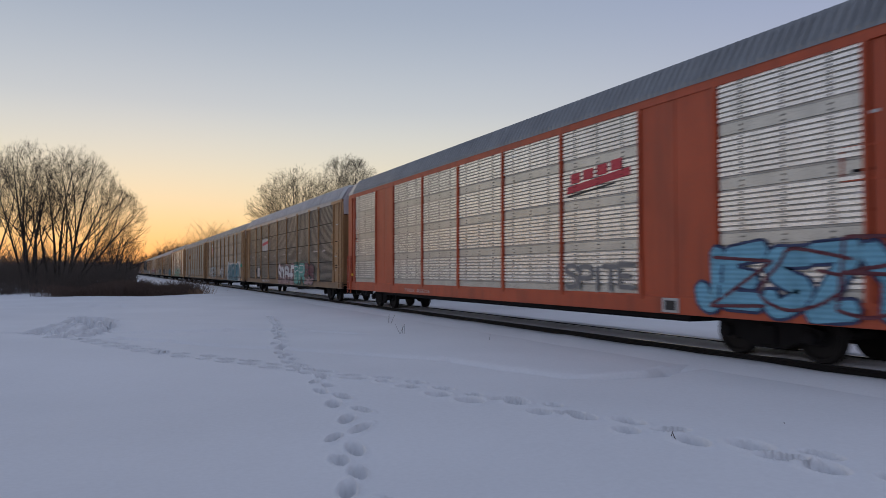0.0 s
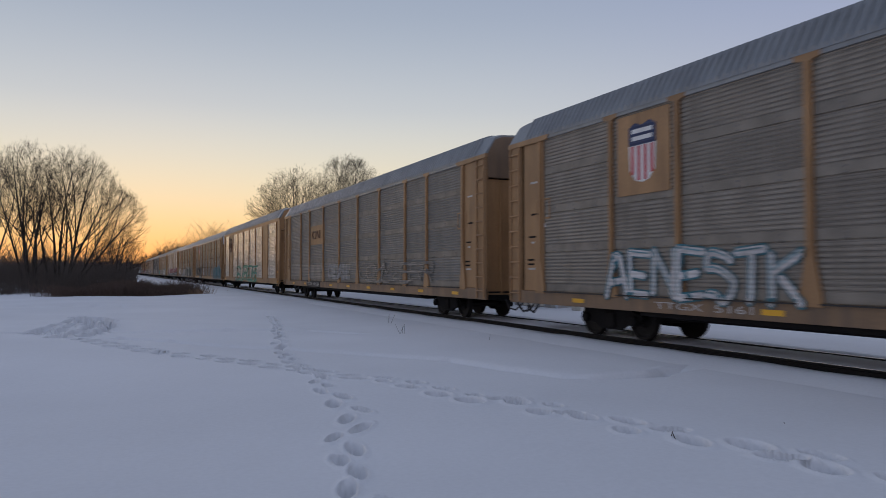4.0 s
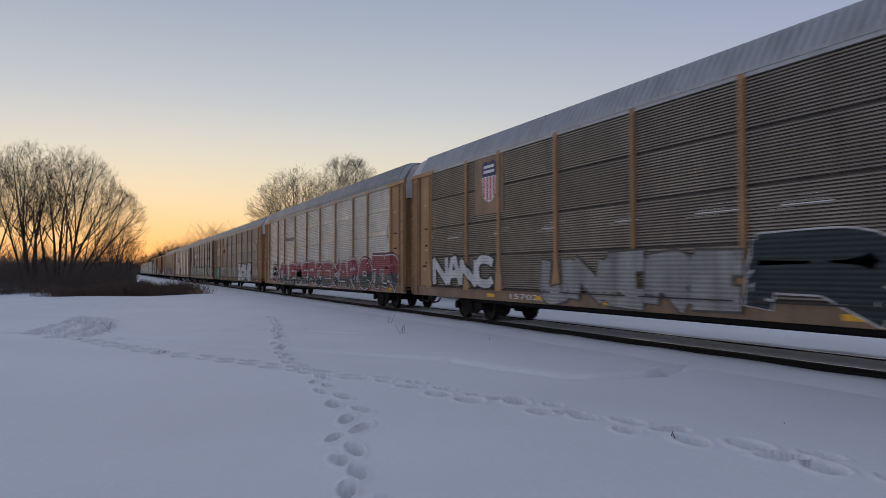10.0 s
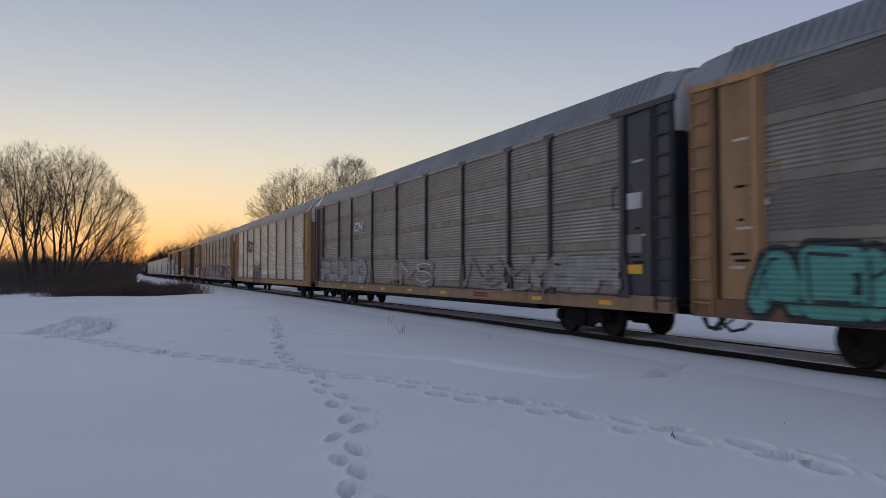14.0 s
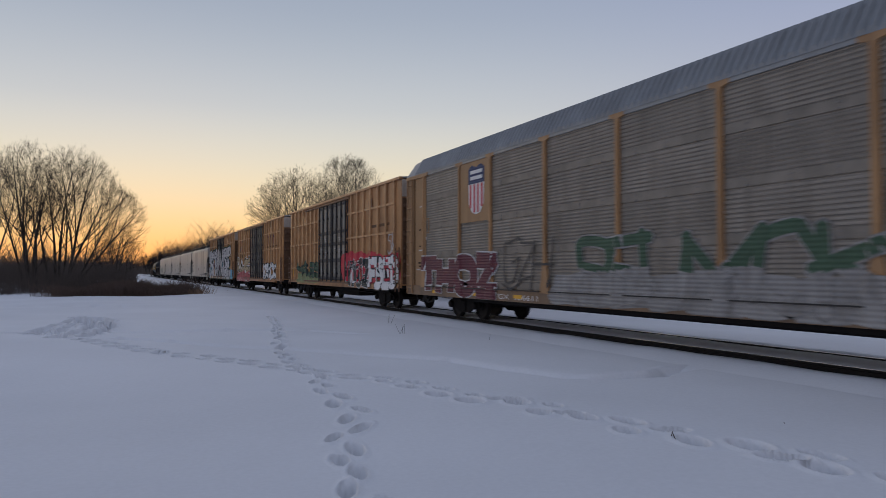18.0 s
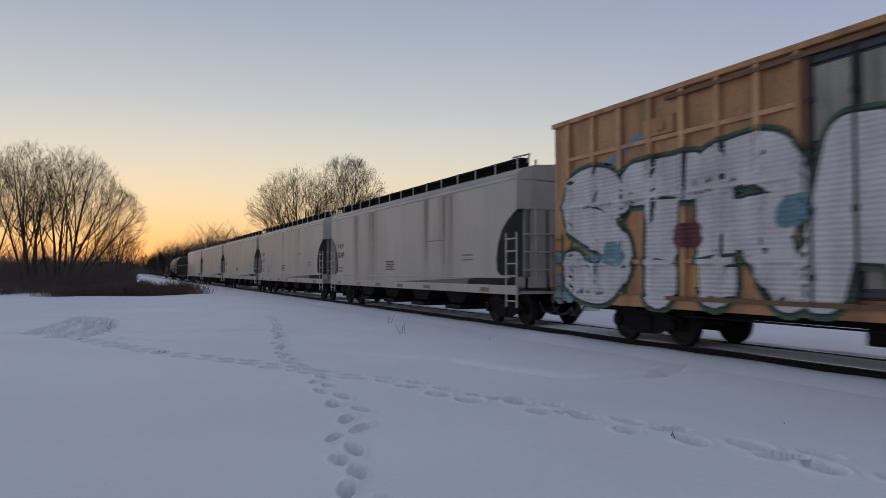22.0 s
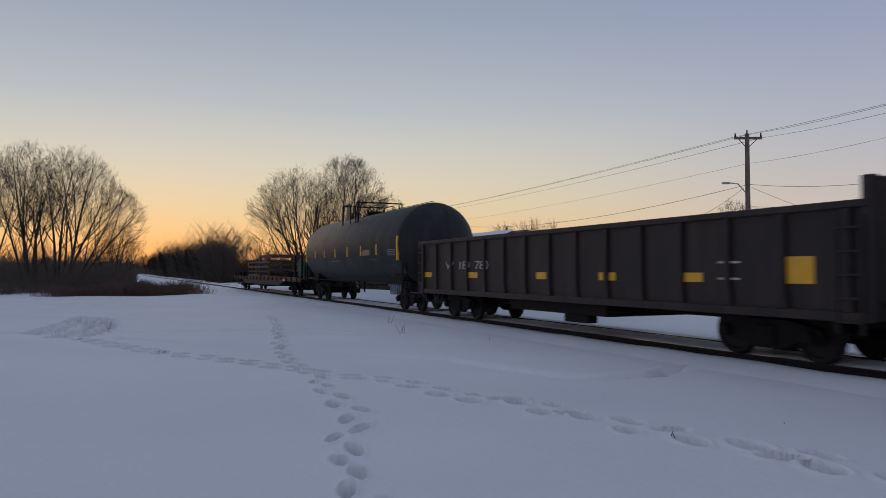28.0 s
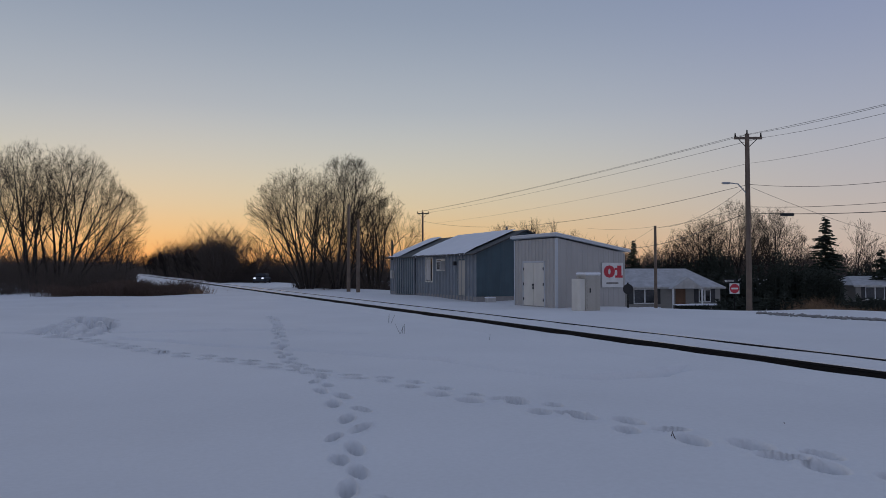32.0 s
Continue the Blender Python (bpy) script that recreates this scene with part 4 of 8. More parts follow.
graffiti(w2, "AEUE", d2(12.4), d2(14.7), 0.95, 1.9, M["chalk"], M["deep_sea"], 0.08, 0.03, "white outlined graffiti letters", wob=0.06)
lettering(w2, "TTGX  5161", d2(6.0), d2(8.4), 0.79, 0.93, -1.505, M["off_white"])
patch(w2, d2(24.7), d2(26.0), 1.95, 2.25, M["jade"], 2, 24, "green sprayed smear")

# 3: grey wagon with yellow logo sheet
w3, d3 = autorack(3, "grey dirty autorack wagon with ochre posts and a yellow logo sheet", "broad", M["slate_panel"], M["ochre"], M["ochre_dirty"], M["ochre"], M["roof"], M["ochre_dirty"], reflectors=REFL)
sheet(w3, d3(7.37), d3(10.2), 3.05, 4.1, -1.466, M["ochre"], "logo_sheet", "ochre yellow sheet with a dark looped emblem")
bm = bmesh.new()
pipe(bm, [(-1.49, d3(8.6), 3.75), (-1.49, d3(8.0), 3.78), (-1.49, d3(7.85), 3.6), (-1.49, d3(8.0), 3.4), (-1.49, d3(8.55), 3.4), (-1.49, d3(8.62), 3.78), (-1.49, d3(8.8), 3.78), (-1.49, d3(9.15), 3.4), (-1.49, d3(9.3), 3.4), (-1.49, d3(9.36), 3.8)], 0.05)
part("looped_emblem", bm, M["brown"], w3)
patch(w3, d3(7.4), d3(9.6), 1.15, 1.95, M["ghost"], 3, 31, "faded pale graffiti")
graffiti(w3, "OEUSE", d3(10.9), d3(14.7), 1.12, 1.95, M["faded_silver"], M["ghost"], 0.1, 0.04, "faded pale grey graffiti letters", wob=0.08)
sheet(w3, d3(6.7), d3(9.4), 0.70, 1.02, -1.500, M["black"], "number_board", "black board with white lettering")
lettering(w3, "TTGX  981824", d3(6.85), d3(9.3), 0.78, 0.94, -1.524, M["off_white"])
scrawl(w3, d3(16.0), d3(24.0), 1.2, 1.9, M["ghost"], 8, 33, 0.05)

# 4: ochre wagon with white panels
w4, d4 = autorack(4, "ochre autorack wagon with white corrugated panels and teal graffiti", "white", M["white_panel"], M["ochre"], M["ochre"], M["ochre"], M["roof"], M["ochre"], framed=True, reflectors=(2.2, 26.5), rise=0.13)
graffiti(w4, "SUROG", d4(9.3), d4(18.9), 0.74, 2.12, M["jade"], M["chalk"], 0.075, 0.02, "teal sprayed lettering across white panels", shine=M["moss"], wob=0.12, slant=0.2, lap=0.25)
scrawl(w4, d4(9.6), d4(18.6), 0.8, 1.95, M["jade"], 6, 42, 0.045, lift=0.012)
bm = bmesh.new()
pipe(bm, [(-1.497, d4(5.5) + 0.80 * math.cos(a * 0.393), 4.05 + 0.62 * math.sin(a * 0.393)) for a in range(17)], 0.06)
pipe(bm, [(-1.497, d4(5.5) + 0.3 * math.cos(a * 1.05), 4.05 + 0.25 * math.sin(a * 1.05)) for a in range(7)], 0.04)
part("round_emblem", bm, M["brown"], w4, "faded round emblem")
sheet(w4, d4(26.9), d4(26.3), 1.45, 1.6, -1.492, M["reflector"], "notice_plate", "small yellow notice plate")
sheet(w4, d4(8.05), d4(10.6), 0.71, 1.0, -1.500, M["black"], "number_board", "black board with white lettering")
lettering(w4, "TTGX  697552", d4(8.2), d4(10.4), 0.78, 0.93, -1.524, M["white"])

# 5: fine-ribbed grey wagon
w5, d5 = autorack(5, "grey fine-ribbed autorack wagon with brown-ochre posts and a shield emblem", "fine", M["grey_panel"], M["ochre"], M["ochre"], M["ochre"], M["roof_light"], M["hood"], reflectors=(3.3, 5.2, 24.6), rise=0.05)
sheet(w5, d5(4.7), d5(6.55), 3.05, 5.04, -1.474, M["ochre"], "logo_sheet", "ochre sheet with a shield emblem")
shield(w5, d5(5.6), 4.3, -1.495, 0.85, 1.0)
lettering(w5, "BUILDING AMERICA", d5(4.85), d5(6.45), 3.42, 3.56, -1.497, M["brown"])
sheet(w5, d5(5.6), d5(8.6), 0.70, 1.02, -1.500, M["black"], "number_board", "black board with white lettering")
lettering(w5, "TTGX  965214", d5(5.75), d5(8.45), 0.78, 0.94, -1.524, M["white"])
graffiti(w5, "MADMAS", d5(2.0), d5(8.6), 1.1, 2.02, M["groove_dark"], M["black"], 0.09, 0.035, "black outlined graffiti letters", lap=0.25, wob=0.08)
patch(w5, d5(19.0), d5(20.0), 0.72, 1.3, M["ghost"], 2, 55, "faded pale paint")
graffiti(w5, "OHRTV", d5(20.7), d5(26.4), 0.74, 2.05, M["deep_sea"], M["deep_sea"], 0.21, 0.06, "dull blue graffiti letters", glow=M["sea"], shine=M["sea"], lap=0.3)
graffiti(w5, "HUMANE", d5(9.9), d5(12.2), 1.5, 1.92, M["chalk"], M["black"], 0.055, 0.02, "white block letters with black edges", lap=0.3, wob=0.02)
graffiti(w5, "MEATS", d5(9.9), d5(12.15), 1.1, 1.52, M["chalk"], M["black"], 0.055, 0.02, "white block letters with black edges", lap=0.3, wob=0.02)
scrawl(w5, d5(14.4), d5(15.8), 1.35, 1.85, M["ghost"], 4, 53, 0.03)

# 6: dirty fine-ribbed wagon
w6, d6 = autorack(6, "dark fine-ribbed autorack wagon with ochre posts and silver graffiti", "fine", M["dark_panel"], M["ochre"], M["ochre_dirty"], M["ochre"], M["roof_light"], M["brown"], reflectors=REFL[1:], posts_cap=0.18)
sheet(w6, d6(5.2), d6(6.95), 3.3, 5.04, -1.474, M["ochre_dirty"], "logo_sheet", "dirty ochre sheet with a shield emblem")
shield(w6, d6(6.1), 4.25, -1.495, 0.85, 1.25)
graffiti(w6, "NANC", d6(2.2), d6(6.3), 1.02, 2.1, M["chalk"], M["bottle"], 0.13, 0.06, "silver graffiti letters with black outlines", square=True, lap=0.25)
graffiti(w6, "UNERE", d6(8.9), d6(15.3), 0.74, 2.0, M["faded_silver"], M["groove_dark"], 0.22, 0.05, "silver faded graffiti letters", lap=0.15, square=True)
graffiti(w6, "R", d6(15.4), d6(17.9), 0.74, 2.25, M["bottle"], M["chalk"], 0.27, 0.035, "black graffiti letter edged in white", square=True)
graffiti(w6, "EMEX", d6(17.8), d6(23.6), 0.74, 2.2, M["bottle"], M["chalk"], 0.25, 0.035, "black graffiti letters edged in white", square=True)
scrawl(w6, d6(23.9), d6(26.0), 1.0, 1.9, M["ghost"], 5, 66, 0.04)
lettering(w6, "157023", d6(7.3), d6(9.0), 0.79, 0.93, -1.505, M["white"])

# 7: silver wagon with red graffiti
w7, d7 = autorack(7, "silver autorack wagon with ochre posts and long red graffiti", "pale", M["silver_panel"], M["ochre"], M["ochre_dirty"], M["ochre"], M["roof"], M["hood"], reflectors=REFL, rise=0.06)
graffiti(w7, "GUE8EROEKAR", d7(5.4), d7(21.7), 0.72, 2.08, M["red"], M["chalk"], 0.19, 0.05, "dark red and black graffiti letters edged in pale pink", lower=M["bottle"], split=1.3, glow=M["rose"], square=True, lap=0.14)
graffiti(w7, "OTR", d7(21.9), d7(26.7), 0.72, 2.22, M["red"], M["chalk"], 0.27, 0.055, "large red and black graffiti letters edged in white", lower=M["bottle"], split=1.45, glow=M["maroon"], square=True, lap=0.14)
graffiti(w7, "8", d7(2.9), d7(4.9), 0.85, 2.15, M["maroon"], M["chalk"], 0.2, 0.05, "round dark red graffiti face", shine=M["chalk"], glow=M["rose"])
for k in range(8):
    bars(w7, d7(7.05 + 0.29 * k), d7(7.05 + 0.29 * k + 0.2), [3.5], 0.30 if k == 0 else 0.2, -1.497, M["grey_mark"], "faded_logo_bar")
sheet(w7, d7(7.05), d7(9.7), 0.70, 1.02, -1.552, M["black"], "number_board", "black board with white lettering")
lettering(w7, "TTGX  981505", d7(7.2), d7(9.6), 0.78, 0.94, -1.576, M["off_white"])

# 8: dark wagon with white graffiti
w8, d8 = autorack(8, "dark grey autorack wagon with ochre posts and large white graffiti", "broad", [M["dark_panel"], M["slate_panel"], M["dark_panel"], M["slate_panel"]], M["ochre"], M["brown"], M["ochre"], M["roof"], M["hood"], reflectors=REFL)
graffiti(w8, "ZONE", d8(16.8), d8(23.4), 0.72, 2.28, M["chalk"], M["bottle"], 0.29, 0.06, "large off-white graffiti letters with black outlines", glow=M["bottle"], shine=M["faded_silver"], square=True, lap=0.16, wob=0.02)

graffiti(w8, "AEK", d8(1.9), d8(4.9), 0.74, 2.0, M["teal"], M["bottle"], 0.2, 0.05, "teal graffiti letters", glow=M["bottle"], shine=M["bottle"], lap=0.2)
graffiti(w8, "C", d8(6.1), d8(7.5), 1.1, 2.0, M["faded_silver"], M["chalk"], 0.16, 0.03, "white round graffiti letter")
scrawl(w8, d8(7.4), d8(8.5), 1.4, 1.8, M["ghost"], 3, 82, 0.05)
sheet(w8, d8(6.85), d8(9.55), 3.1, 4.05, -1.466, M["ochre_dirty"], "logo_sheet", "dirty ochre sheet with a looped emblem")
bm = bmesh.new()
pipe(bm, [(-1.49, d8(8.0), 3.75), (-1.49, d8(7.5), 3.75), (-1.49, d8(7.4), 3.45), (-1.49, d8(7.9), 3.42), (-1.49, d8(8.0), 3.75), (-1.49, d8(8.4), 3.42), (-1.49, d8(8.5), 3.78)], 0.05)
part("looped_emblem", bm, M["grey_mark"], w8)
graffiti(w8, "OUSHUNRE", d8(9.4), d8(16.4), 1.05, 1.85, M["ghost"], M["grey_panel"], 0.11, 0.03, "faded washed-out graffiti", lap=0.2, wob=0.09)

# 9: wagon with black posts
w9, d9 = autorack(9, "dark grey autorack wagon with black posts and faded graffiti", "broad", M["grey_panel"], M["black_blue"], M["ochre_dirty"], M["black_blue"], M["roof"], M["hood"], reflectors=REFL[1:])
graffiti(w9, "PUSHED", d9(2.5), d9(9.3), 1.02, 2.15, M["faded_silver"], M["navy"], 0.17, 0.05, "pale lilac graffiti letters outlined in navy", glow=M["ghost"], lap=0.3, wob=0.08)
graffiti(w9, "AMS", d9(12.3), d9(16.3), 0.95, 2.05, M["ghost"], M["grey_mark"], 0.17, 0.03, "washed-out pale graffiti", shine=M["chalk"], lap=0.35, wob=0.09)
scrawl(w9, d9(19.0), d9(23.5), 1.1, 1.9, M["ghost"], 4, 92, 0.07)
graffiti(w9, "OSER", d9(22.8), d9(26.3), 1.08, 1.95, M["faded_silver"], M["ghost"], 0.13, 0.03, "washed-out pale graffiti", lap=0.3)
bm = bmesh.new()
pipe(bm, [(-1.49, d9(8.3), 3.75), (-1.49, d9(7.9), 3.75), (-1.49, d9(7.8), 3.45), (-1.49, d9(8.3), 3.42), (-1.49, d9(8.4), 3.75), (-1.49, d9(8.8), 3.42), (-1.49, d9(8.9), 3.78)], 0.045)
part("looped_emblem", bm, M["white"], w9, "white looped emblem")
sheet(w9, d9(18.6), d9(22.5), 0.74, 1.0, -1.501, M["ochre"], "sill_patch", "fresh ochre patch on the sill")
bars(w9, d9(19.5), d9(20.4), [0.8], 0.14, -1.523, M["red"])
for z0, z1, m in ((1.5, 1.7, M["reflector"]), (2.9, 3.25, M["off_white"]), (1.95, 2.35, M["grey_mark"])):
    sheet(w9, d9(27.0), d9(26.55), z0, z1, -1.472, m, "notice_plate", "small notice plate on the corner sheet")

# 10: bright silver wagon
w10, d10 = autorack(10, "silver autorack wagon with ochre posts and black lettered graffiti", "pale", M["silver_panel"], M["ochre"], M["ochre"], M["ochre"], M["roof"], M["hood"])
graffiti(w10, "ZAST", d10(10.4), d10(13.5), 0.72, 2.0, M["bottle"], M["chalk"], 0.125, 0.04, "black graffiti letters edged in white and red", glow=M["maroon"], square=True, lap=0.15)
scrawl(w10, d10(7.7), d10(9.9), 3.3, 3.95, M["black"], 3, 101, 0.09, "dark sprayed mark")
lettering(w10, "TTGX  157460", d10(7.9), d10(10.35), 0.79, 0.94, -1.505, M["white"])

# 11: last autorack
w11, d11 = autorack(11, "brown-grey autorack wagon with ochre posts and dark red graffiti", "broad", M["dark_panel"], M["ochre"], M["ochre_dirty"], M["ochre"], M["roof"], M["hood"], reflectors=REFL)
sheet(w11, d11(5.3), d11(7.35), 3.1, 5.0, -1.474, M["ochre"], "logo_sheet", "ochre sheet with a shield emblem")
shield(w11, d11(6.4), 4.1, -1.495, 1.05, 1.55)
graffiti(w11, "THOZ", d11(2.2), d11(7.7), 0.72, 2.15, M["maroon"], M["chalk"], 0.24, 0.045, "dark red graffiti letters edged in white", square=True, lap=0.14)
patch(w11, d11(10.6), d11(19.6), 0.72, 1.5, M["faded_silver"], 8, 110, "washed pale paint under green graffiti")
graffiti(w11, "SEUMOK", d11(11.6), d11(19.0), 0.85, 2.4, M["moss"], M["faded_silver"], 0.12, 0.04, "washed dark green graffiti with pale outlines", lower=M["faded_silver"], split=1.6, lap=0.35, wob=0.12)
graffiti(w11, "WAKEMES", d11(20.0), d11(26.6), 0.72, 2.25, M["maroon"], M["chalk"], 0.15, 0.035, "dark red graffiti letters edged in white", lower=M["rose"], split=1.05, glow=M["chalk"], lap=0.4, wob=0.12, slant=0.15)
scrawl(w11, d11(8.0), d11(10.4), 1.2, 2.4, M["groove_dark"], 3, 119, 0.03)
lettering(w11, "TTGX  986611", d11(7.2), d11(9.8), 0.76, 0.9, -1.505, M["white"])

# white strips and dots painted as daylight through slits and bolt holes of the fine-ribbed sheets
for w, dd, sd in ((w1, d1, 1), (w5, d5, 2), (w6, d6, 3)):
    rg = random.Random(sd)
    for k in range(9):
        d = 3.0 + 2.6 * k + rg.uniform(0, 1.2)
        L = rg.uniform(0.4, 1.1)
        part("light_slit", boxes((-1.489, -1.486, dd(d + L), dd(d), 2.655, 2.675)), M["white"], w, "thin white strip painted as daylight through a slit")
        for r in range(3):
            for j in range(rg.randint(4, 9)):
                q = d - 0.2 + 0.1 * j + 0.3 * r
                part("light_slit", cached("hole", lambda: as_mesh("light_slit", boxes((-0.003, 0, -0.02, 0.02, 0, 0.012)))), M["white"], w, "", (-1.486, dd(q), 2.60 + 0.085 * r + (0.03 if r else 0.0)))

# ---- boxcars ----
def torus_mesh(R_, r):
    """Upright ring facing along the train."""
    bm = bmesh.new()
    pipe(bm, [(R_ * math.cos(k * 0.3491), 0, R_ * math.sin(k * 0.3491)) for k in range(19)], r)
    return bm

def boxcar(i, label):
    ob, length = car(i, "boxcar", label, "rail wagon", "wagons of the freight train")
    half = length / 2 - 0.75
    y_of = lambda d: length / 2 - d
    part("body", boxes((-1.44, 1.44, -half, half, 1.0, 5.20)), M["tan"], ob)
    part("underframe", boxes((-0.35, 0.35, -half, half, 0.6, 1.0), (-1.42, 1.42, -half, half, 0.86, 1.0), (-0.6, 0.5, -1.8, 1.8, 0.35, 0.8), bevel=0.02), M["under"], ob)
    for s in (-1, 1):
        part("side_sill", boxes((min(s * 1.40, s * 1.53), max(s * 1.40, s * 1.53), -half + 2.2, half - 2.2, 0.80, 1.02), (min(s * 1.40, s * 1.50), max(s * 1.40, s * 1.50), -half, half, 0.90, 1.05), bevel=0.01), M["tan"], ob)
        part("roof_edge", boxes((min(s * 1.38, s * 1.54), max(s * 1.38, s * 1.54), -half - 0.03, half + 0.03, 5.18, 5.29), bevel=0.01), M["tan"], ob)
    part("roof", prism_y([(-1.45, 5.25), (1.45, 5.25), (1.45, 5.295), (0.0, 5.38), (-1.45, 5.295)], -half, half), M["roof_light"], ob)
    dl, dr = 8.05, 13.15       # door opening, from the rear coupling
    post_d = [1.4, 2.38, 3.36, 4.34, 5.28, 6.2, 7.1, 7.92]
    for d in post_d + [length - q for q in post_d]:
        for s in (-1, 1):
            part("side_post", cached(("bp", s), lambda s=s: as_mesh("side_post", boxes((min(s * 1.44, s * 1.53), max(s * 1.44, s * 1.53), -0.06, 0.06, 1.05, 5.18), bevel=0.008))), M["tan_worn_lit"], ob, "", (0, y_of(d), 0))
    RELIEF[ob.name] = box_side([y_of(d) for d in post_d] + [y_of(length - d) for d in post_d], (1.76, 3.14, 4.3), (y_of(dr), y_of(dl)))
    for z in (1.76, 3.14, 4.3):
        for a, b in ((1.4, 7.92), (length - 7.92, length - 1.4)):
            for s in (-1, 1):
                part("side_rib", boxes((min(s * 1.44, s * 1.505), max(s * 1.44, s * 1.505), y_of(b), y_of(a), z - 0.045, z + 0.045), bevel=0.006), M["tan_worn_lit"], ob)
    for k in range(2):
        a = y_of(dl + 0.08 + k * 2.55)
        b = y_of(dl + 0.04 + (k + 1) * 2.5)
        dm = part("sliding_door", boxes((-1.488, -1.44, b, a, 1.12, 5.02), bevel=0.01), M["black_blue"], ob, "black plug door with sooty grey panels and locking bars")
        levels = (1.2, 2.12, 2.95, 3.55, 4.92)
        for z in levels:
            part("door_rib", boxes((-1.535, -1.488, b, a, z - 0.045, z + 0.045), bevel=0.008), M["black_blue"], dm)
        third = (a - b) / 3
        for q in range(3):
            for z0, z1 in zip(levels, levels[1:]):
                part("door_sheet", boxes((-1.502, -1.488, b + q * third + 0.09, b + (q + 1) * third - 0.09, z0 + 0.09, z1 - 0.09), bevel=0.006), M["door_grey"], dm)
        for y in (b + 0.05, b + third, a - third, a - 0.05):
            part("lock_bar", tube(bmesh.new(), (-1.56, y, 1.0), (-1.56, y, 5.0), 0.034), M["black"], dm)
            for z in (1.45, 2.5, 4.3):
                part("bar_keeper", boxes((-1.585, -1.49, y - 0.06, y + 0.06, z - 0.05, z + 0.05), bevel=0.008), M["black"], dm)
        for z, w in ((2.30, 0.42), (2.40, 0.3), (2.52, 0.46), (2.62, 0.36), (3.12, 0.3), (3.22, 0.42)):
            bars(dm, b + third + 0.14, b + third + 0.14 + w, [z], 0.05, -1.505, M["off_white"])
        for z, w in ((1.5, 0.3), (1.62, 0.4), (1.74, 0.24), (2.7, 0.4)):
            bars(dm, a - third + 0.13, a - third + 0.13 + w, [z], 0.05, -1.505, M["off_white"])
        part("reflector", boxes((-1.508, -1.502, b + 0.25, b + 0.36, 1.5, 2.0)), M["reflector"], dm)
    for s in (-1, 1):
        part("door_track", boxes((min(s * 1.46, s * 1.58), max(s * 1.46, s * 1.58), y_of(dr + 0.4), y_of(dl - 3.2), 0.98, 1.06), (min(s * 1.46, s * 1.56), max(s * 1.46, s * 1.56), y_of(dr + 0.4), y_of(dl - 3.2), 5.03, 5.1)), M["brown"], ob)
    for d in (4.6, length - 4.6):
        part("defect_card_plate", boxes((-1.50, -1.46, y_of(d + 0.45), y_of(d - 0.45), 4.36, 4.74), (-1.53, -1.50, y_of(d + 0.2), y_of(d - 0.02), 4.45, 4.62), bevel=0.006), M["tan"], ob)
    for e in (-1, 1):
        # end wall colour carries the shade between coupled wagons
        ew = part("end_wall", boxes((-1.40, 1.40, min(e * half, e * (half + 0.04)), max(e * half, e * (half + 0.04)), 1.05, 4.45), bevel=0.02), M["tan_end"], ob, "brown end wall with pressed ribs")
        for z in (1.4, 1.95, 2.5, 3.05, 3.6, 4.15):
            part("end_rib", boxes((-1.36, 1.36, min(e * (half + 0.03), e * (half + 0.13)), max(e * (half + 0.03), e * (half + 0.13)), z - 0.09, z + 0.09), bevel=0.03), M["tan_end"], ew)
        part("end_top", boxes((-1.42, 1.42, min(e * half, e * (half + 0.05)), max(e * half, e * (half + 0.05)), 4.5, 5.18), bevel=0.01), M["pale_end"], ob)
        ladder(ob, -1.53, e * (half - 0.42), e * (half - 0.02), 0.75, 2.5, 6, M["brown"])
        coupler(ob, e * half, e)
        truck(ob, e * 6.6)
        if e < 0:
            part("brake_gear_box", boxes((0.25, 0.75, -half - 0.34, -half - 0.04, 2.0, 2.62), bevel=0.03), M["under"], ob, "black brake gear housing on the end wall")
            wheel = part("brake_wheel", torus_mesh(0.27, 0.022), M["black"], ob, "round hand brake wheel", (0.5, -half - 0.42, 2.5))
            for k in range(3):
                part("spoke", tube(bmesh.new(), (0, 0, 0), (0.27 * math.cos(k * 2.094), 0, 0.27 * math.sin(k * 2.094)), 0.016), M["black"], wheel)
    for d in (1.7, 3.4, 5.6, length - 1.7, length - 3.6, length - 5.8):
        part("reflector", boxes((-1.452, -1.446, y_of(d) - 0.05, y_of(d) + 0.05, 1.25, 1.7)), M["reflector"], ob)
    part("brake_rod", tube(bmesh.new(), (-1.2, -half + 4, 0.62), (-1.2, half - 4, 0.66), 0.02), M["under"], ob)
    return ob, (lambda d: (MARKS[i] - d) * 1.03)

w12, e12 = boxcar(12, "tan boxcar with black doors, white lettering and white and red graffiti")
graffiti(w12, "FBED", e12(15.95), e12(19.35), 0.78, 2.2, M["white"], M["black"], 0.17, 0.045, "large white graffiti letters with black outlines", square=True, lap=0.2, wob=0.02)
graffiti(w12, "HYOZ", e12(12.7), e12(15.95), 0.78, 2.15, M["bottle"], M["white"], 0.16, 0.04, "black graffiti letters edged in white", square=True, lap=0.2, wob=0.05)
patch(w12, e12(12.3), e12(16.6), 1.1, 2.42, M["bright_red"], 4, 121, "red graffiti glow behind the letters", 0.002)
patch(w12, e12(17.2), e12(19.3), 1.2, 2.25, M["bright_red"], 3, 124, "red graffiti counters behind the letters", 0.002)
graffiti(w12, "MALES", e12(2.9), e12(7.9), 1.2, 2.1, M["moss"], M["bottle"], 0.11, 0.04, "dark green graffiti letters", lap=0.3, wob=0.08)
scrawl(w12, e12(18.2), e12(19.0), 2.35, 3.1, M["chalk"], 2, 126, 0.025)
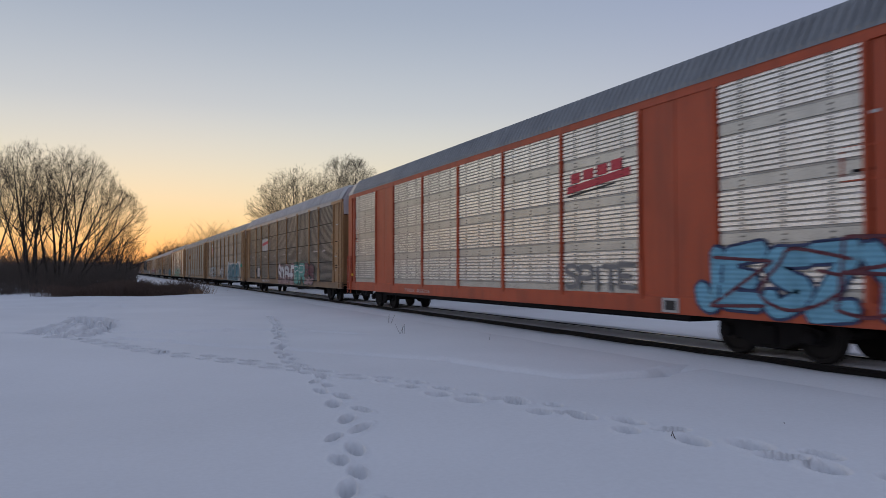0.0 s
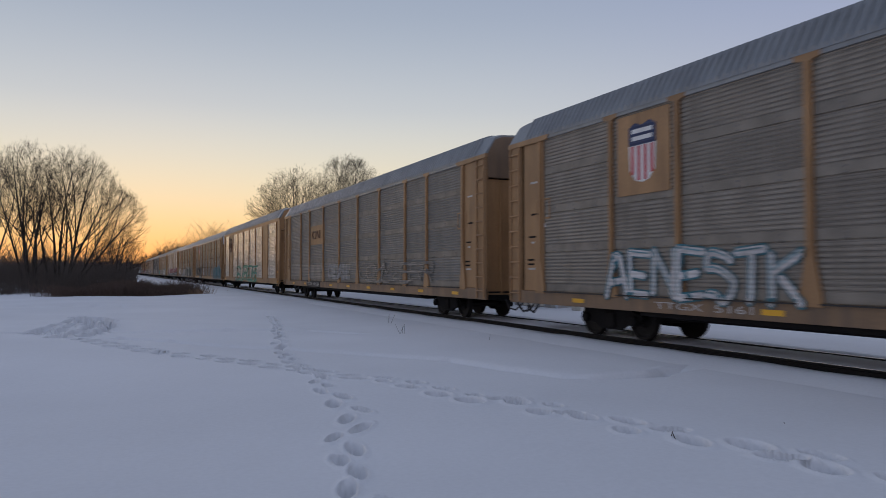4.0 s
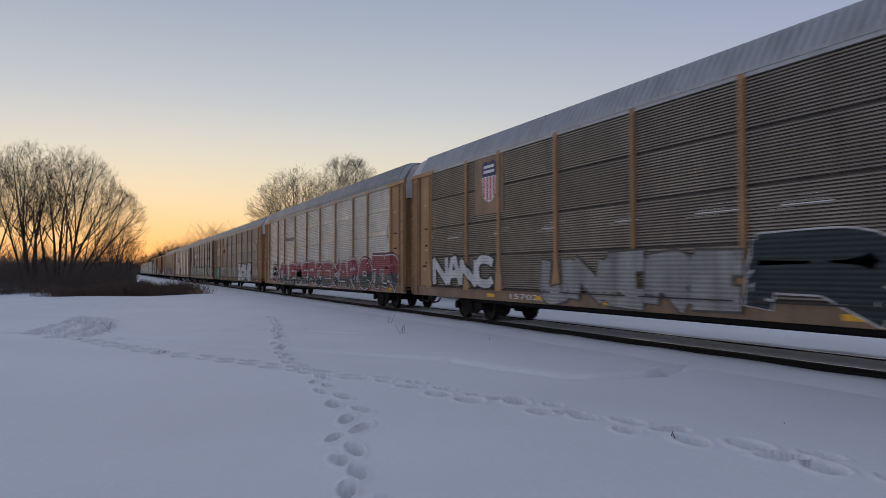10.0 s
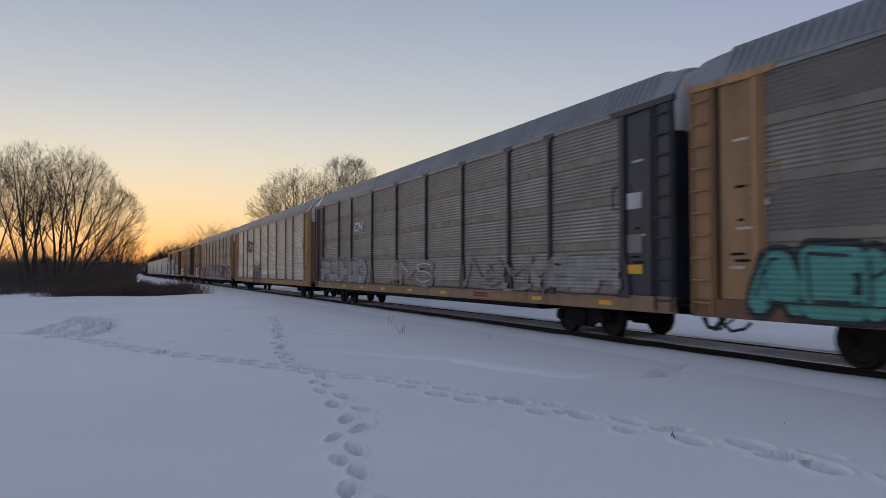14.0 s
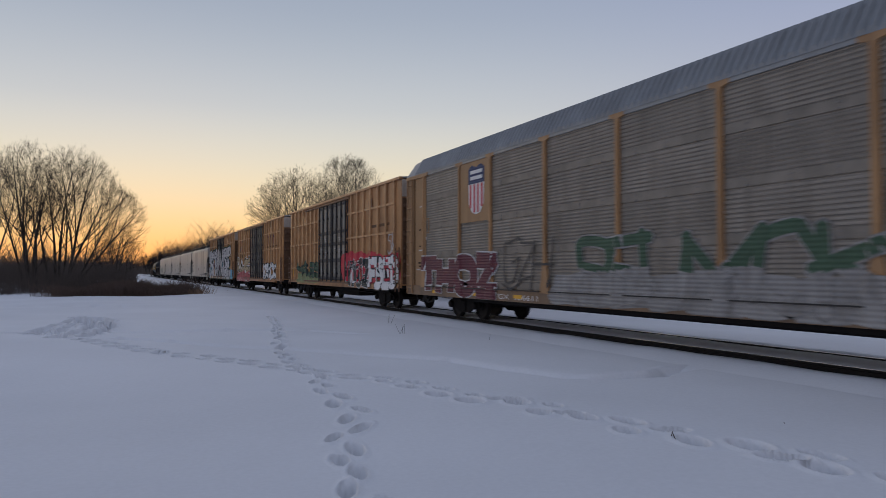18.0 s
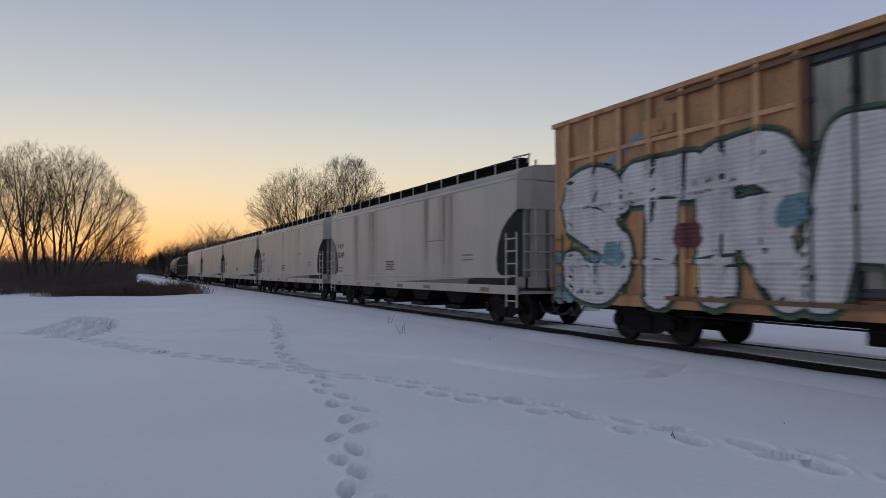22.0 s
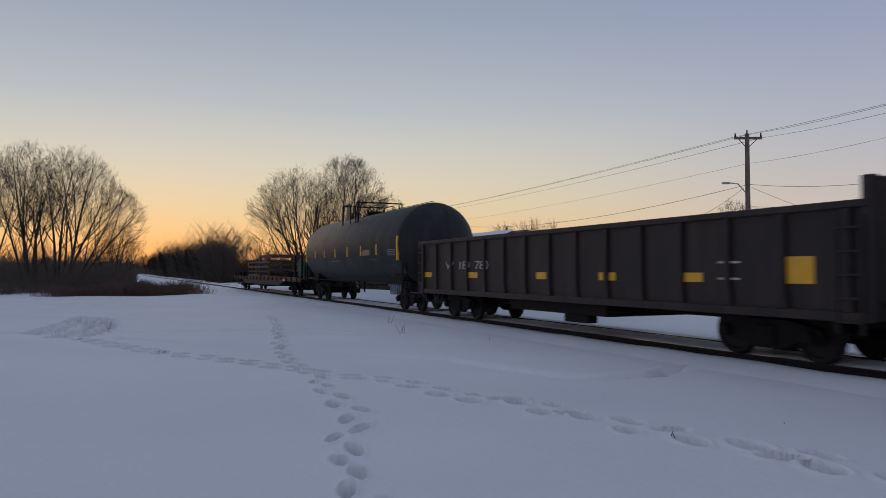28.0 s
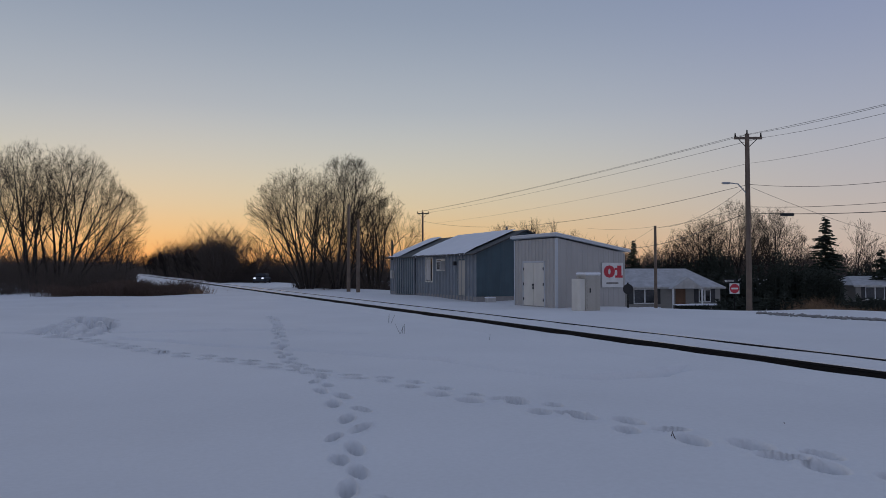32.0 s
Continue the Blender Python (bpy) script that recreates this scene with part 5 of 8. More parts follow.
patch(w12, e12(2.9), e12(7.9), 0.92, 1.45, M["lime"], 5, 123, label="pale lime green graffiti base")
bars(w12, e12(16.0), e12(18.3), [3.45], 0.12, -1.447, M["tan_end"], "faded_lettering_bar")
w13, e13 = boxcar(13, "tan boxcar with black doors, crossed emblem and cream and pink graffiti")
graffiti(w13, "SAMSE", e13(1.6), e13(8.2), 0.76, 2.75, M["cream"], M["black"], 0.21, 0.05, "cream and pink graffiti letters with black outlines", lower=M["pink"], split=1.55, glow=M["white"], lap=0.14, wob=0.06, square=True)
patch(w13, e13(1.6), e13(8.2), 0.72, 1.4, M["pink"], 6, 132, "pink lower half of the graffiti letters", 0.002)
graffiti(w13, "DSICK", e13(13.9), e13(18.0), 0.98, 2.2, M["white"], M["bottle"], 0.16, 0.05, "white graffiti letters outlined in green and black", square=True, lap=0.25, slant=0.12)
part("crossed_emblem", prism(bmesh.new(), [(e13(2.8), 3.35), (e13(2.95), 3.3), (e13(4.05), 4.25), (e13(3.9), 4.32)], -1.45, -1.446), M["sky_blue"], w13, "blue and red crossed-bar emblem")
part("crossed_emblem", prism(bmesh.new(), [(e13(2.8), 4.25), (e13(2.95), 4.32), (e13(4.05), 3.4), (e13(3.9), 3.3)], -1.453, -1.449), M["bright_red"], w13)
for yc in (-4.71, -5.64, -6.60):
    part("faded_letter_bar", boxes((-1.45, -1.446, yc - 0.36, yc + 0.36, 4.0, 4.18), (-1.45, -1.446, yc - 0.12, yc + 0.12, 3.5, 4.0)), M["maroon"], w13, "faded maroon logo shape")
bars(w13, e13(14.2), e13(18.4), [3.3], 0.10, -1.447, M["tan_end"], "faded_lettering_bar")
for dd in (2.65, 3.7):
    bars(w13, e13(dd), e13(dd + 0.6), [2.75], 0.24, -1.447, M["tan_end"], "faded_lettering_bar")
w14, e14 = boxcar(14, "tan boxcar covered with huge white bubble-letter graffiti")
graffiti(w14, "STRANGE", e14(1.2), e14(16.8), 0.80, 3.95, M["chalk"], M["bottle"], 0.46, 0.05, "huge white bubble letters with dark green outlines", glow=M["moss"], lap=0.2, wob=0.02)
patch(w14, e14(0.9), e14(2.4), 0.85, 2.0, M["sea"], 3, 141, "blue graffiti patch", 0.001)
patch(w14, e14(16.9), e14(18.6), 0.85, 1.75, M["ice_blue"], 2, 142, "blue graffiti patch", 0.001)
for k, dd in enumerate((2.7, 4.9, 7.3, 9.7, 12.0)):
    patch(w14, e14(dd), e14(dd + 0.5), 1.7 + 0.3 * (k % 3), 2.2 + 0.3 * (k % 3), M["maroon"] if k % 2 else M["sea"], 1, 150 + k, "small coloured graffiti dots", 0.03)
part("crossed_emblem", prism(bmesh.new(), [(e14(2.6), 4.0), (e14(2.8), 3.95), (e14(3.9), 4.4), (e14(3.75), 4.5)], -1.45, -1.446), M["sky_blue"], w14)

# ---- covered hoppers ----
def stained(stains, y_of):
    """Hopper paint with dark spills that run down the sheet: (from, to, lowest point) for each spill."""
    m = M["hopper"].copy()
    m.name = "spill_stained_hopper_paint"
    n, l = m.node_tree.nodes, m.node_tree.links
    b = n["Principled BSDF"]
    colour = b.inputs["Base Color"].links[0].from_socket
    tc = n.new("ShaderNodeTexCoord")
    xyz = n.new("ShaderNodeSeparateXYZ")
    l.new(tc.outputs["Object"], xyz.inputs[0])
    mp = n.new("ShaderNodeMapping")
    mp.inputs["Scale"].default_value = (1, 5.0, 0.18)
    l.new(tc.outputs["Object"], mp.inputs[0])
    streaks = n.new("ShaderNodeTexNoise")
    streaks.inputs["Scale"].default_value, streaks.inputs["Detail"].default_value = 1.6, 5
    l.new(mp.outputs[0], streaks.inputs["Vector"])
    def calc(op, *args):
        k = n.new("ShaderNodeMath")
        k.operation = op
        for i, v in enumerate(args):
            if isinstance(v, (int, float)):
                k.inputs[i].default_value = v
            else:
                l.new(v, k.inputs[i])
        return k.outputs[0]
    total = None
    for d0_, d1_, low in stains:
        mid, wide = y_of((d0_ + d1_) / 2), (d1_ - d0_) * 0.62
        off = calc('DIVIDE', calc('SUBTRACT', xyz.outputs[1], mid), wide)
        bell = calc('POWER', 2.718, calc('MULTIPLY', calc('MULTIPLY', off, off), -1.0))
        fade = n.new("ShaderNodeMapRange")
        fade.inputs[1].default_value, fade.inputs[2].default_value = low - 0.5, 4.1
        fade.inputs[3].default_value, fade.inputs[4].default_value = 0.35, 1.15
        l.new(xyz.outputs[2], fade.inputs[0])
        one = calc('MULTIPLY', bell, fade.outputs[0])
        total = one if total is None else calc('MAXIMUM', total, one)
    ragged = n.new("ShaderNodeMapRange")
    ragged.inputs[1].default_value, ragged.inputs[2].default_value = 0.32, 0.66
    ragged.inputs[3].default_value, ragged.inputs[4].default_value = 0.25, 1.1
    l.new(streaks.outputs[0], ragged.inputs[0])
    amount = calc('MINIMUM', calc('MULTIPLY', total, ragged.outputs[0]), 0.82)
    mx = n.new("ShaderNodeMix")
    mx.data_type = 'RGBA'
    l.new(amount, mx.inputs[0])
    l.new(colour, mx.inputs[6])
    mx.inputs[7].default_value = (0.115, 0.095, 0.078, 1)
    l.new(mx.outputs[2], b.inputs["Base Color"])
    return m

def hopper(i, label, stains=(), red_marks=True, ident="SHQX", number="40249"):
    ob, length = car(i, "covered_hopper", label, "rail wagon", "wagons of the freight train")
    half = length / 2 - 0.6
    RELIEF[ob.name] = lambda y, z: np.where(np.asarray(z) < 1.17, -1.532, -1.502)
    y_of = lambda d: MARKS[i] - d
    for s in (-1, 1):
        out = [(-half, 0.92), (half, 0.92), (half, 1.42), (half - 1.0, 1.44), (half - 1.18, 1.55), (half - 1.24, 1.9), (half - 1.15, 2.3), (half - 0.9, 2.75), (half - 0.56, 3.02), (half - 0.23, 3.2), (half - 0.02, 3.3), (half, 4.15)]
        out += [(-y, z) for y, z in out[::-1] if (y, z) != (half, 0.92)]
        bm = bmesh.new()
        prism(bm, out[1:], min(s * 1.46, s * 1.50), max(s * 1.46, s * 1.50))
        part("side_sheet", bm, stained(stains, y_of) if stains else M["hopper"], ob)
        part("side_sill", boxes((min(s * 1.40, s * 1.53), max(s * 1.40, s * 1.53), -half, half, 0.90, 1.16), (min(s * 1.48, s * 1.515), max(s * 1.48, s * 1.515), -half + 0.4, half - 0.4, 1.36, 1.40), bevel=0.01), M["hopper"], ob)
        bm = bmesh.new()
        prof = [(1.50, 4.12), (1.53, 4.16), (1.50, 4.22), (1.46, 4.25), (1.47, 4.30), (1.40, 4.36), (1.36, 4.38), (1.30, 4.46), (0.9, 4.56), (0.0, 4.62), (0.0, 4.1)]
        n = len(prof)
        a = [bm.verts.new((s * x, -half, z)) for x, z in prof]
        b = [bm.verts.new((s * x, half, z)) for x, z in prof]
        bm.faces.new(a)
        bm.faces.new(b[::-1])
        for k in range(n):
            bm.faces.new((a[k], b[k], b[(k + 1) % n], a[(k + 1) % n]))
        bmesh.ops.recalc_face_normals(bm, faces=bm.faces)
        part("roof", bm, M["hopper"], ob)
        part("running_board", boxes((min(s * 1.0, s * 1.30), max(s * 1.0, s * 1.30), -half + 0.2, half - 0.2, 4.72, 4.77)), M["under"], ob, "dark steel grating walkway")
        part("kick_plate", boxes((min(s * 0.98, s * 1.0), max(s * 0.98, s * 1.0), -half + 0.2, half - 0.2, 4.5, 4.74)), M["under"], ob)
        for k in range(15):
            y = -half + 0.3 + k * (2 * half - 0.6) / 14
            part("walkway_bracket", cached(("wb", s), lambda s=s: as_mesh("walkway_bracket", boxes((min(s * 1.295, s * 1.325), max(s * 1.295, s * 1.325), -0.02, 0.02, 4.44, 4.78)))), M["hopper"], ob, "", (0, y, 0))
    # inner body darkened by colour to stand for shade behind the sheets
    part("hopper_body", prism(bmesh.new(), [(-half + 0.9, 4.1), (half - 0.9, 4.1), (half - 0.9, 3.3), (half - 3.4, 1.0), (-half + 3.4, 1.0), (-half + 0.9, 3.3)], -1.455, 1.455), M["hopper_shaded"], ob, "inner hopper with sloped end sheets")
    rows = []
    for k in range(4):
        y = (k - 1.5) * 3.1
        rows.append(y)
        bm = bmesh.new()
        prism(bm, [(y - 1.05, 0.98), (y + 1.05, 0.98), (y + 0.5, 0.5), (y - 0.5, 0.5)], -1.1, 1.1)
        box(bm, -1.25, 1.25, y - 0.6, y + 0.6, 0.30, 0.44)
        part("outlet", bm, M["under"], ob, "dark bottom outlet gate")
    part("centre_sill", boxes((-0.3, 0.3, -half - 0.2, half + 0.2, 0.66, 0.98), bevel=0.02), M["under"], ob)
    for e in (-1, 1):
        part("end_platform", boxes((-1.46, 1.46, min(e * (half - 1.6), e * half), max(e * (half - 1.6), e * half), 1.0, 1.1), (-1.46, 1.46, min(e * (half - 0.1), e * half), max(e * (half - 0.1), e * half), 0.92, 1.4)), M["hopper"], ob)
        part("end_sheet", boxes((-1.46, 1.46, min(e * (half - 0.06), e * half), max(e * (half - 0.06), e * half), 3.3, 4.14), bevel=0.01), M["hopper"], ob)
        part("slope_sheet", boxes((-1.05, 1.05, min(e * (half - 0.09), e * (half - 0.03)), max(e * (half - 0.09), e * (half - 0.03)), 1.1, 3.3), bevel=0.01), M["hopper"], ob, "grey end bulkhead")
        for x in (-1.2, -0.5, 0.5, 1.2):
            part("end_post", boxes((x - 0.05, x + 0.05, min(e * (half - 0.12), e * half), max(e * (half - 0.12), e * half), 1.1, 3.3)), M["hopper_shaded"], ob)
        ladder(ob, -1.50, e * (half - 0.62), e * (half - 0.04), 0.55, 2.65, 6, M["hopper"])
        bm = bmesh.new()
        for z in (1.6, 2.1, 2.6):
            tube(bm, (-1.3, e * (half + 0.02), z), (1.3, e * (half + 0.02), z), 0.022)
        tube(bm, (-0.9, e * (half + 0.02), 1.1), (-0.9, e * (half + 0.02), 4.7), 0.03)
        tube(bm, (-1.1, e * (half - 0.1), 4.62), (-1.1, e * (half + 0.02), 4.85), 0.025)
        tube(bm, (-1.1, e * (half + 0.02), 4.85), (-1.1, e * (half - 0.9), 4.88), 0.025)
        tube(bm, (-1.1, e * (half - 0.9), 4.88), (-1.1, e * (half - 0.9), 4.7), 0.025)
        part("handrail", bm, M["hopper"], ob)
        coupler(ob, e * (half + 0.05), e)
        truck(ob, e * 7.7)
    for d in (2.3, 5.4, 8.0, 10.6, 13.2, length - 2.3):
        part("reflector", boxes((-1.538, -1.532, y_of(d) - 0.3, y_of(d) + 0.3, 0.95, 1.08)), M["ochre_dirty"], ob)
    lettering(ob, ident, y_of(1.95), y_of(3.0), 2.65, 2.92, -1.508, M["under"])
    lettering(ob, number, y_of(1.95), y_of(3.05), 2.22, 2.5, -1.508, M["under"])
    for z in (1.55, 1.7):
        bars(ob, y_of(1.98), y_of(2.9), [z], 0.07, -1.503, M["grey_mark"])
    if red_marks:
        for k, z in enumerate((1.62, 1.72, 1.82, 1.92)):
            bars(ob, y_of(8.95), y_of(9.9 - 0.1 * (k % 2)), [z], 0.05, -1.503, M["maroon"])
    bars(ob, y_of(13.2), y_of(14.6), [2.6], 0.04, -1.503, M["grey_mark"])
    bars(ob, y_of(16.0), y_of(16.8), [1.9, 2.05], 0.05, -1.503, M["grey_mark"])
    return ob, y_of

w15, h15 = hopper(15, "pale grey covered hopper with dark spill streaks", [(4.6, 5.2, 1.4), (6.6, 7.7, 1.45), (12.9, 13.3, 2.0), (14.2, 15.3, 1.5)], number="40249")
w16, h16 = hopper(16, "pale grey covered hopper with light grime and a small dark scrawl", [(9.0, 9.4, 3.0), (13.6, 13.9, 3.4)], number="40181")
w17, h17 = hopper(17, "pale grey covered hopper with faint streaks", [(10.9, 11.1, 3.6)], number="40257")
w18, h18 = hopper(18, "pale grey covered hopper with rusty sill", (), number="40117")
w19, h19 = hopper(19, "pale grey covered hopper with black outlined graffiti", (), False, number="40251")
scrawl(w16, h16(4.2), h16(5.2), 1.55, 1.95, M["grey_mark"], 3, 161, 0.014)
graffiti(w19, "BOUNCED", h19(4.3), h19(11.6), 1.2, 2.5, M["hopper"], M["black"], 0.19, 0.05, "white graffiti letters with black outlines", shine=M["grey_mark"], lap=0.3, wob=0.09)
scrawl(w19, h19(1.2), h19(4.3), 1.0, 1.35, M["black"], 7, 192, 0.025)

# ---- gondola ----
w20, glen = car(20, "gondola_wagon", "black rusty open gondola wagon with yellow reflectors", "rail wagon", "wagons of the freight train")
gy = lambda d: MARKS[20] - d
gh = glen / 2 - 0.55
part("floor", boxes((-1.42, 1.42, -gh, gh, 1.0, 1.08)), M["gondola"], w20)
part("underframe", boxes((-0.35, 0.35, -gh, gh, 0.62, 1.0), (-1.35, 1.35, -2.2, 2.2, 0.5, 0.9), bevel=0.02), M["under"], w20)
for s in (-1, 1):
    part("side_wall", boxes((min(s * 1.40, s * 1.45), max(s * 1.40, s * 1.45), -gh, gh, 0.8, 2.62)), M["gondola"], w20)
    part("top_chord", boxes((min(s * 1.38, s * 1.53), max(s * 1.38, s * 1.53), -gh, gh, 2.52, 2.64), bevel=0.015), M["gondola"], w20)
    part("side_sill", boxes((min(s * 1.38, s * 1.53), max(s * 1.38, s * 1.53), -gh, gh, 0.78, 0.94), bevel=0.015), M["gondola"], w20)
    for k in range(15):
        y = -gh + 0.35 + k * (2 * gh - 0.7) / 14
        part("side_stake", cached(("gst", s), lambda s=s: as_mesh("side_stake", prism(bmesh.new(), [(-0.11, 0.94), (0.11, 0.94), (0.06, 1.3), (0.06, 2.52), (-0.06, 2.52), (-0.06, 1.3)], min(s * 1.45, s * 1.53), max(s * 1.45, s * 1.53)))), M["gondola"], w20, "", (0, y, 0))
for e in (-1, 1):
    part("end_wall", boxes((-1.44, 1.44, min(e * (gh - 0.08), e * gh), max(e * (gh - 0.08), e * gh), 0.8, 3.0 if e < 0 else 2.62), (-1.5, -1.3, min(e * (gh - 0.12), e * (gh + 0.06)), max(e * (gh - 0.12), e * (gh + 0.06)), 0.8, 3.0 if e < 0 else 2.66), bevel=0.015), M["gondola"], w20)
    coupler(w20, e * gh, e)
    truck(w20, e * 6.3)
    ladder(w20, -1.54, e * (gh - 0.5), e * (gh - 0.08), 0.6, 2.4, 5, M["gondola"])
for d in (1.1, 4.6, 8.6, 11.3, 13.9, 16.3):
    part("reflector", boxes((-1.458, -1.452, gy(d) - 0.3, gy(d) + 0.3, 1.35, 1.53 if d < 15 else 1.8)), M["reflector"], w20)
lettering(w20, "W  189  780", gy(2.6), gy(5.6), 1.62, 1.88, -1.456, M["off_white"])
bars(w20, gy(14.6), gy(15.1), [1.4, 1.7], 0.04, -1.456, M["off_white"])
part("brake_rigging", boxes((-1.3, -1.0, -1.4, -0.4, 0.3, 0.6), (-1.3, -1.1, -2.6, 2.9, 0.62, 0.66), bevel=0.02), M["under"], w20)

# ---- tank wagon ----
w21, tlen = car(21, "tank_wagon", "black cylindrical tank wagon with top railing and yellow marks", "rail wagon", "wagons of the freight train")
ty = lambda d: MARKS[21] - d
th = tlen / 2 - 0.55
R, ZC = 1.68, 2.64
bm = bmesh.new()
lathe(bm, [(-th + 0.02, 0.2), (-th + 0.06, 0.6), (-th + 0.16, 1.0), (-th + 0.34, 1.3), (-th + 0.6, R - 0.04), (-th + 0.75, R), (th - 0.75, R), (th - 0.6, R - 0.04), (th - 0.34, 1.3), (th - 0.16, 1.0), (th - 0.06, 0.6), (th - 0.02, 0.2)], 48, 'y')
for fct in bm.faces:
    fct.smooth = len(fct.verts) == 4
tank = part("tank", bm, M["tank"], w21, "black dusty tank barrel", (0, 0, ZC))
for d in (5.4, 8.6, 11.8):
    bm = bmesh.new()
    lathe(bm, [(-0.05, R + 0.006), (0.05, R + 0.006)], 48, 'y')
    part("weld_band", bm, M["tank"], tank, "", (0, ty(d), 0))
for e in (-1, 1):
    part("stub_sill", boxes((-0.35, 0.35, min(e * (th - 3.6), e * (th + 0.1)), max(e * (th - 3.6), e * (th + 0.1)), 0.7, 1.05), (-1.4, 1.4, min(e * (th - 0.1), e * (th + 0.1)), max(e * (th - 0.1), e * (th + 0.1)), 1.0, 1.1), bevel=0.02), M["under"], w21)
    part("saddle", prism_y([(-1.3, 1.05), (1.3, 1.05), (1.15, 1.75), (-1.15, 1.75)], e * (th - 1.5) - 0.5, e * (th - 1.5) + 0.5), M["under"], w21)
    coupler(w21, e * (th + 0.05), e)
    truck(w21, e * 6.7)
    ladder(w21, -1.5, e * (th - 0.5), e * (th - 0.05), 0.5, 1.9, 4, M["under"])
bm = bmesh.new()
pipe(bm, [(-1.25, -th + 0.3, 1.12), (-1.25, th - 0.3, 1.12)], 0.03)
part("side_rail", bm, M["under"], w21)
RX, RZ = 1.12, 4.86
for y0, y1 in ((1.78, 0.5), (-0.72, -0.34)):
    e = 0.14 if y1 < y0 else -0.14
    for sx in (-RX, RX):
        bm = bmesh.new()
        pipe(bm, [(sx, y0, 3.8), (sx, y0, RZ - 0.02)], 0.036, 6)
        pipe(bm, [(sx, y0, RZ), (sx, y1 + e, RZ), (sx, y1 + e * 0.3, RZ - 0.04), (sx, y1, RZ - 0.14), (sx, y1, 3.8)], 0.027, 6)
        part("railing_hoop", bm, M["under"], w21, "bent steel pipe railing on top of the tank")
    bm = bmesh.new()
    pipe(bm, [(-RX, y0, RZ), (RX, y0, RZ)], 0.03, 6)
    part("cross_rail", bm, M["under"], w21)
part("platform", boxes((0.55, 1.14, -0.75, 1.8, 4.16, 4.2), bevel=0.008), M["under"], w21, "steel grating beside the hatch")
part("hatch", tube(bmesh.new(), (0, -0.05, 4.22), (0, -0.05, 4.44), 0.42, 0.40, sides=20), M["under"], w21)
part("hatch_lid", tube(bmesh.new(), (0, -0.05, 4.44), (0, -0.05, 4.49), 0.46, 0.30, sides=20), M["under"], w21)
for k in range(6):
    a = k * 1.047 + 0.3
    part("eye_bolt", tube(bmesh.new(), (0.42 * math.cos(a), -0.05 + 0.42 * math.sin(a), 4.36), (0.42 * math.cos(a), -0.05 + 0.42 * math.sin(a), 4.58), 0.03, 0.022, sides=6), M["under"], w21)
part("valve", tube(bmesh.new(), (0.0, 0.95, 4.28), (0.0, 0.95, 4.44), 0.10, 0.07, sides=12), M["under"], w21)
bm = bmesh.new()
pipe(bm, [(0.0, -1.6, 4.30), (0.0, -1.65, 4.39), (0.0, -7.0, 4.39), (0.0, -7.05, 4.28)], 0.014)
part("safety_line", bm, M["under"], w21, "thin steel line along the tank top")
for y, h in ((7.15, 0.8), (5.13, 0.4), (3.28, 0.4), (1.27, 0.42), (-0.78, 0.45), (-2.79, 0.45), (-4.89, 0.45), (-7.3, 0.95)):
    part("reflector", boxes((-1.682, -1.60, y - 0.055, y + 0.055, 2.47 - h / 2, 2.47 + h / 2)), M["reflector"], w21)
bars(w21, -6.2, -7.1, [2.2, 2.27, 2.34, 2.41, 2.48], 0.03, -1.665, M["grey_mark"])
bars(w21, -3.6, -4.6, [2.05], 0.04, -1.57, M["grey_mark"])
lettering(w21, "MBLX 28254", 7.0, 5.3, 2.30, 2.46, -1.672, M["grey_mark"])
sheet(w21, -3.05, -4.0, 2.25, 2.5, -1.652, M["ochre_dirty"], "notice_plate", "dull tan notice plate")
bars(w21, 2.2, 0.9, [2.05, 2.15], 0.04, -1.585, M["grey_mark"])
bm = bmesh.new()
for d in (6.6, 7.2, 8.1, 8.9):
    tube(bm, (-0.6, ty(d), 1.4), (-0.6, ty(d), 0.55), 0.04)
pipe(bm, [(-0.6, ty(6.6), 0.9), (-0.6, ty(12), 0.95)], 0.03)
part("outlet_pipes", bm, M["under"], w21)

# ---- flat wagon and its load ----
w22, flen = car(22, "flat_wagon", "rusty brown flat wagon with bare steel deck", "rail wagon", "wagons of the freight train")
fy = lambda d: MARKS[22] + 0.2 - d
fh = flen / 2 - 1.0
part("deck", boxes((-1.38, 1.38, -fh, fh, 1.06, 1.16), bevel=0.01), M["rustwood"], w22)
for s in (-1, 1):
    part("side_sill", prism(bmesh.new(), [(-fh, 1.18), (-fh, 0.92), (fh, 0.92), (fh, 1.18)], min(s * 1.38, s * 1.46), max(s * 1.38, s * 1.46)), M["rustwood"], w22)
    part("fish_belly", prism(bmesh.new(), [(-8.6, 0.92), (-6.8, 0.60), (6.8, 0.60), (8.6, 0.92)], min(s * 1.30, s * 1.38), max(s * 1.30, s * 1.38)), M["gondola"], w22, "dark deepened side girder")
    for k in range(18):
        part("stake_pocket", cached(("sp", s), lambda s=s: as_mesh("stake_pocket", boxes((min(s * 1.46, s * 1.55), max(s * 1.46, s * 1.55), -0.09, 0.09, 0.94, 1.16), bevel=0.01))), M["gondola"], w22, "", (0, -fh + 0.8 + k * (2 * fh - 1.6) / 17, 0))
part("centre_sill", boxes((-0.35, 0.35, -fh, fh, 0.55, 1.06), (-1.2, 1.2, -2, 2, 0.45, 0.7), bevel=0.02), M["under"], w22)
for e in (-1, 1):
    coupler(w22, e * fh, e)
    truck(w22, e * 9.8)
for d in (23.55, 24.4):
    part("reflector", boxes((-1.468, -1.462, fy(d) - 0.35, fy(d) + 0.35, 0.92, 1.05)), M["reflector"], w22)
bm = bmesh.new()
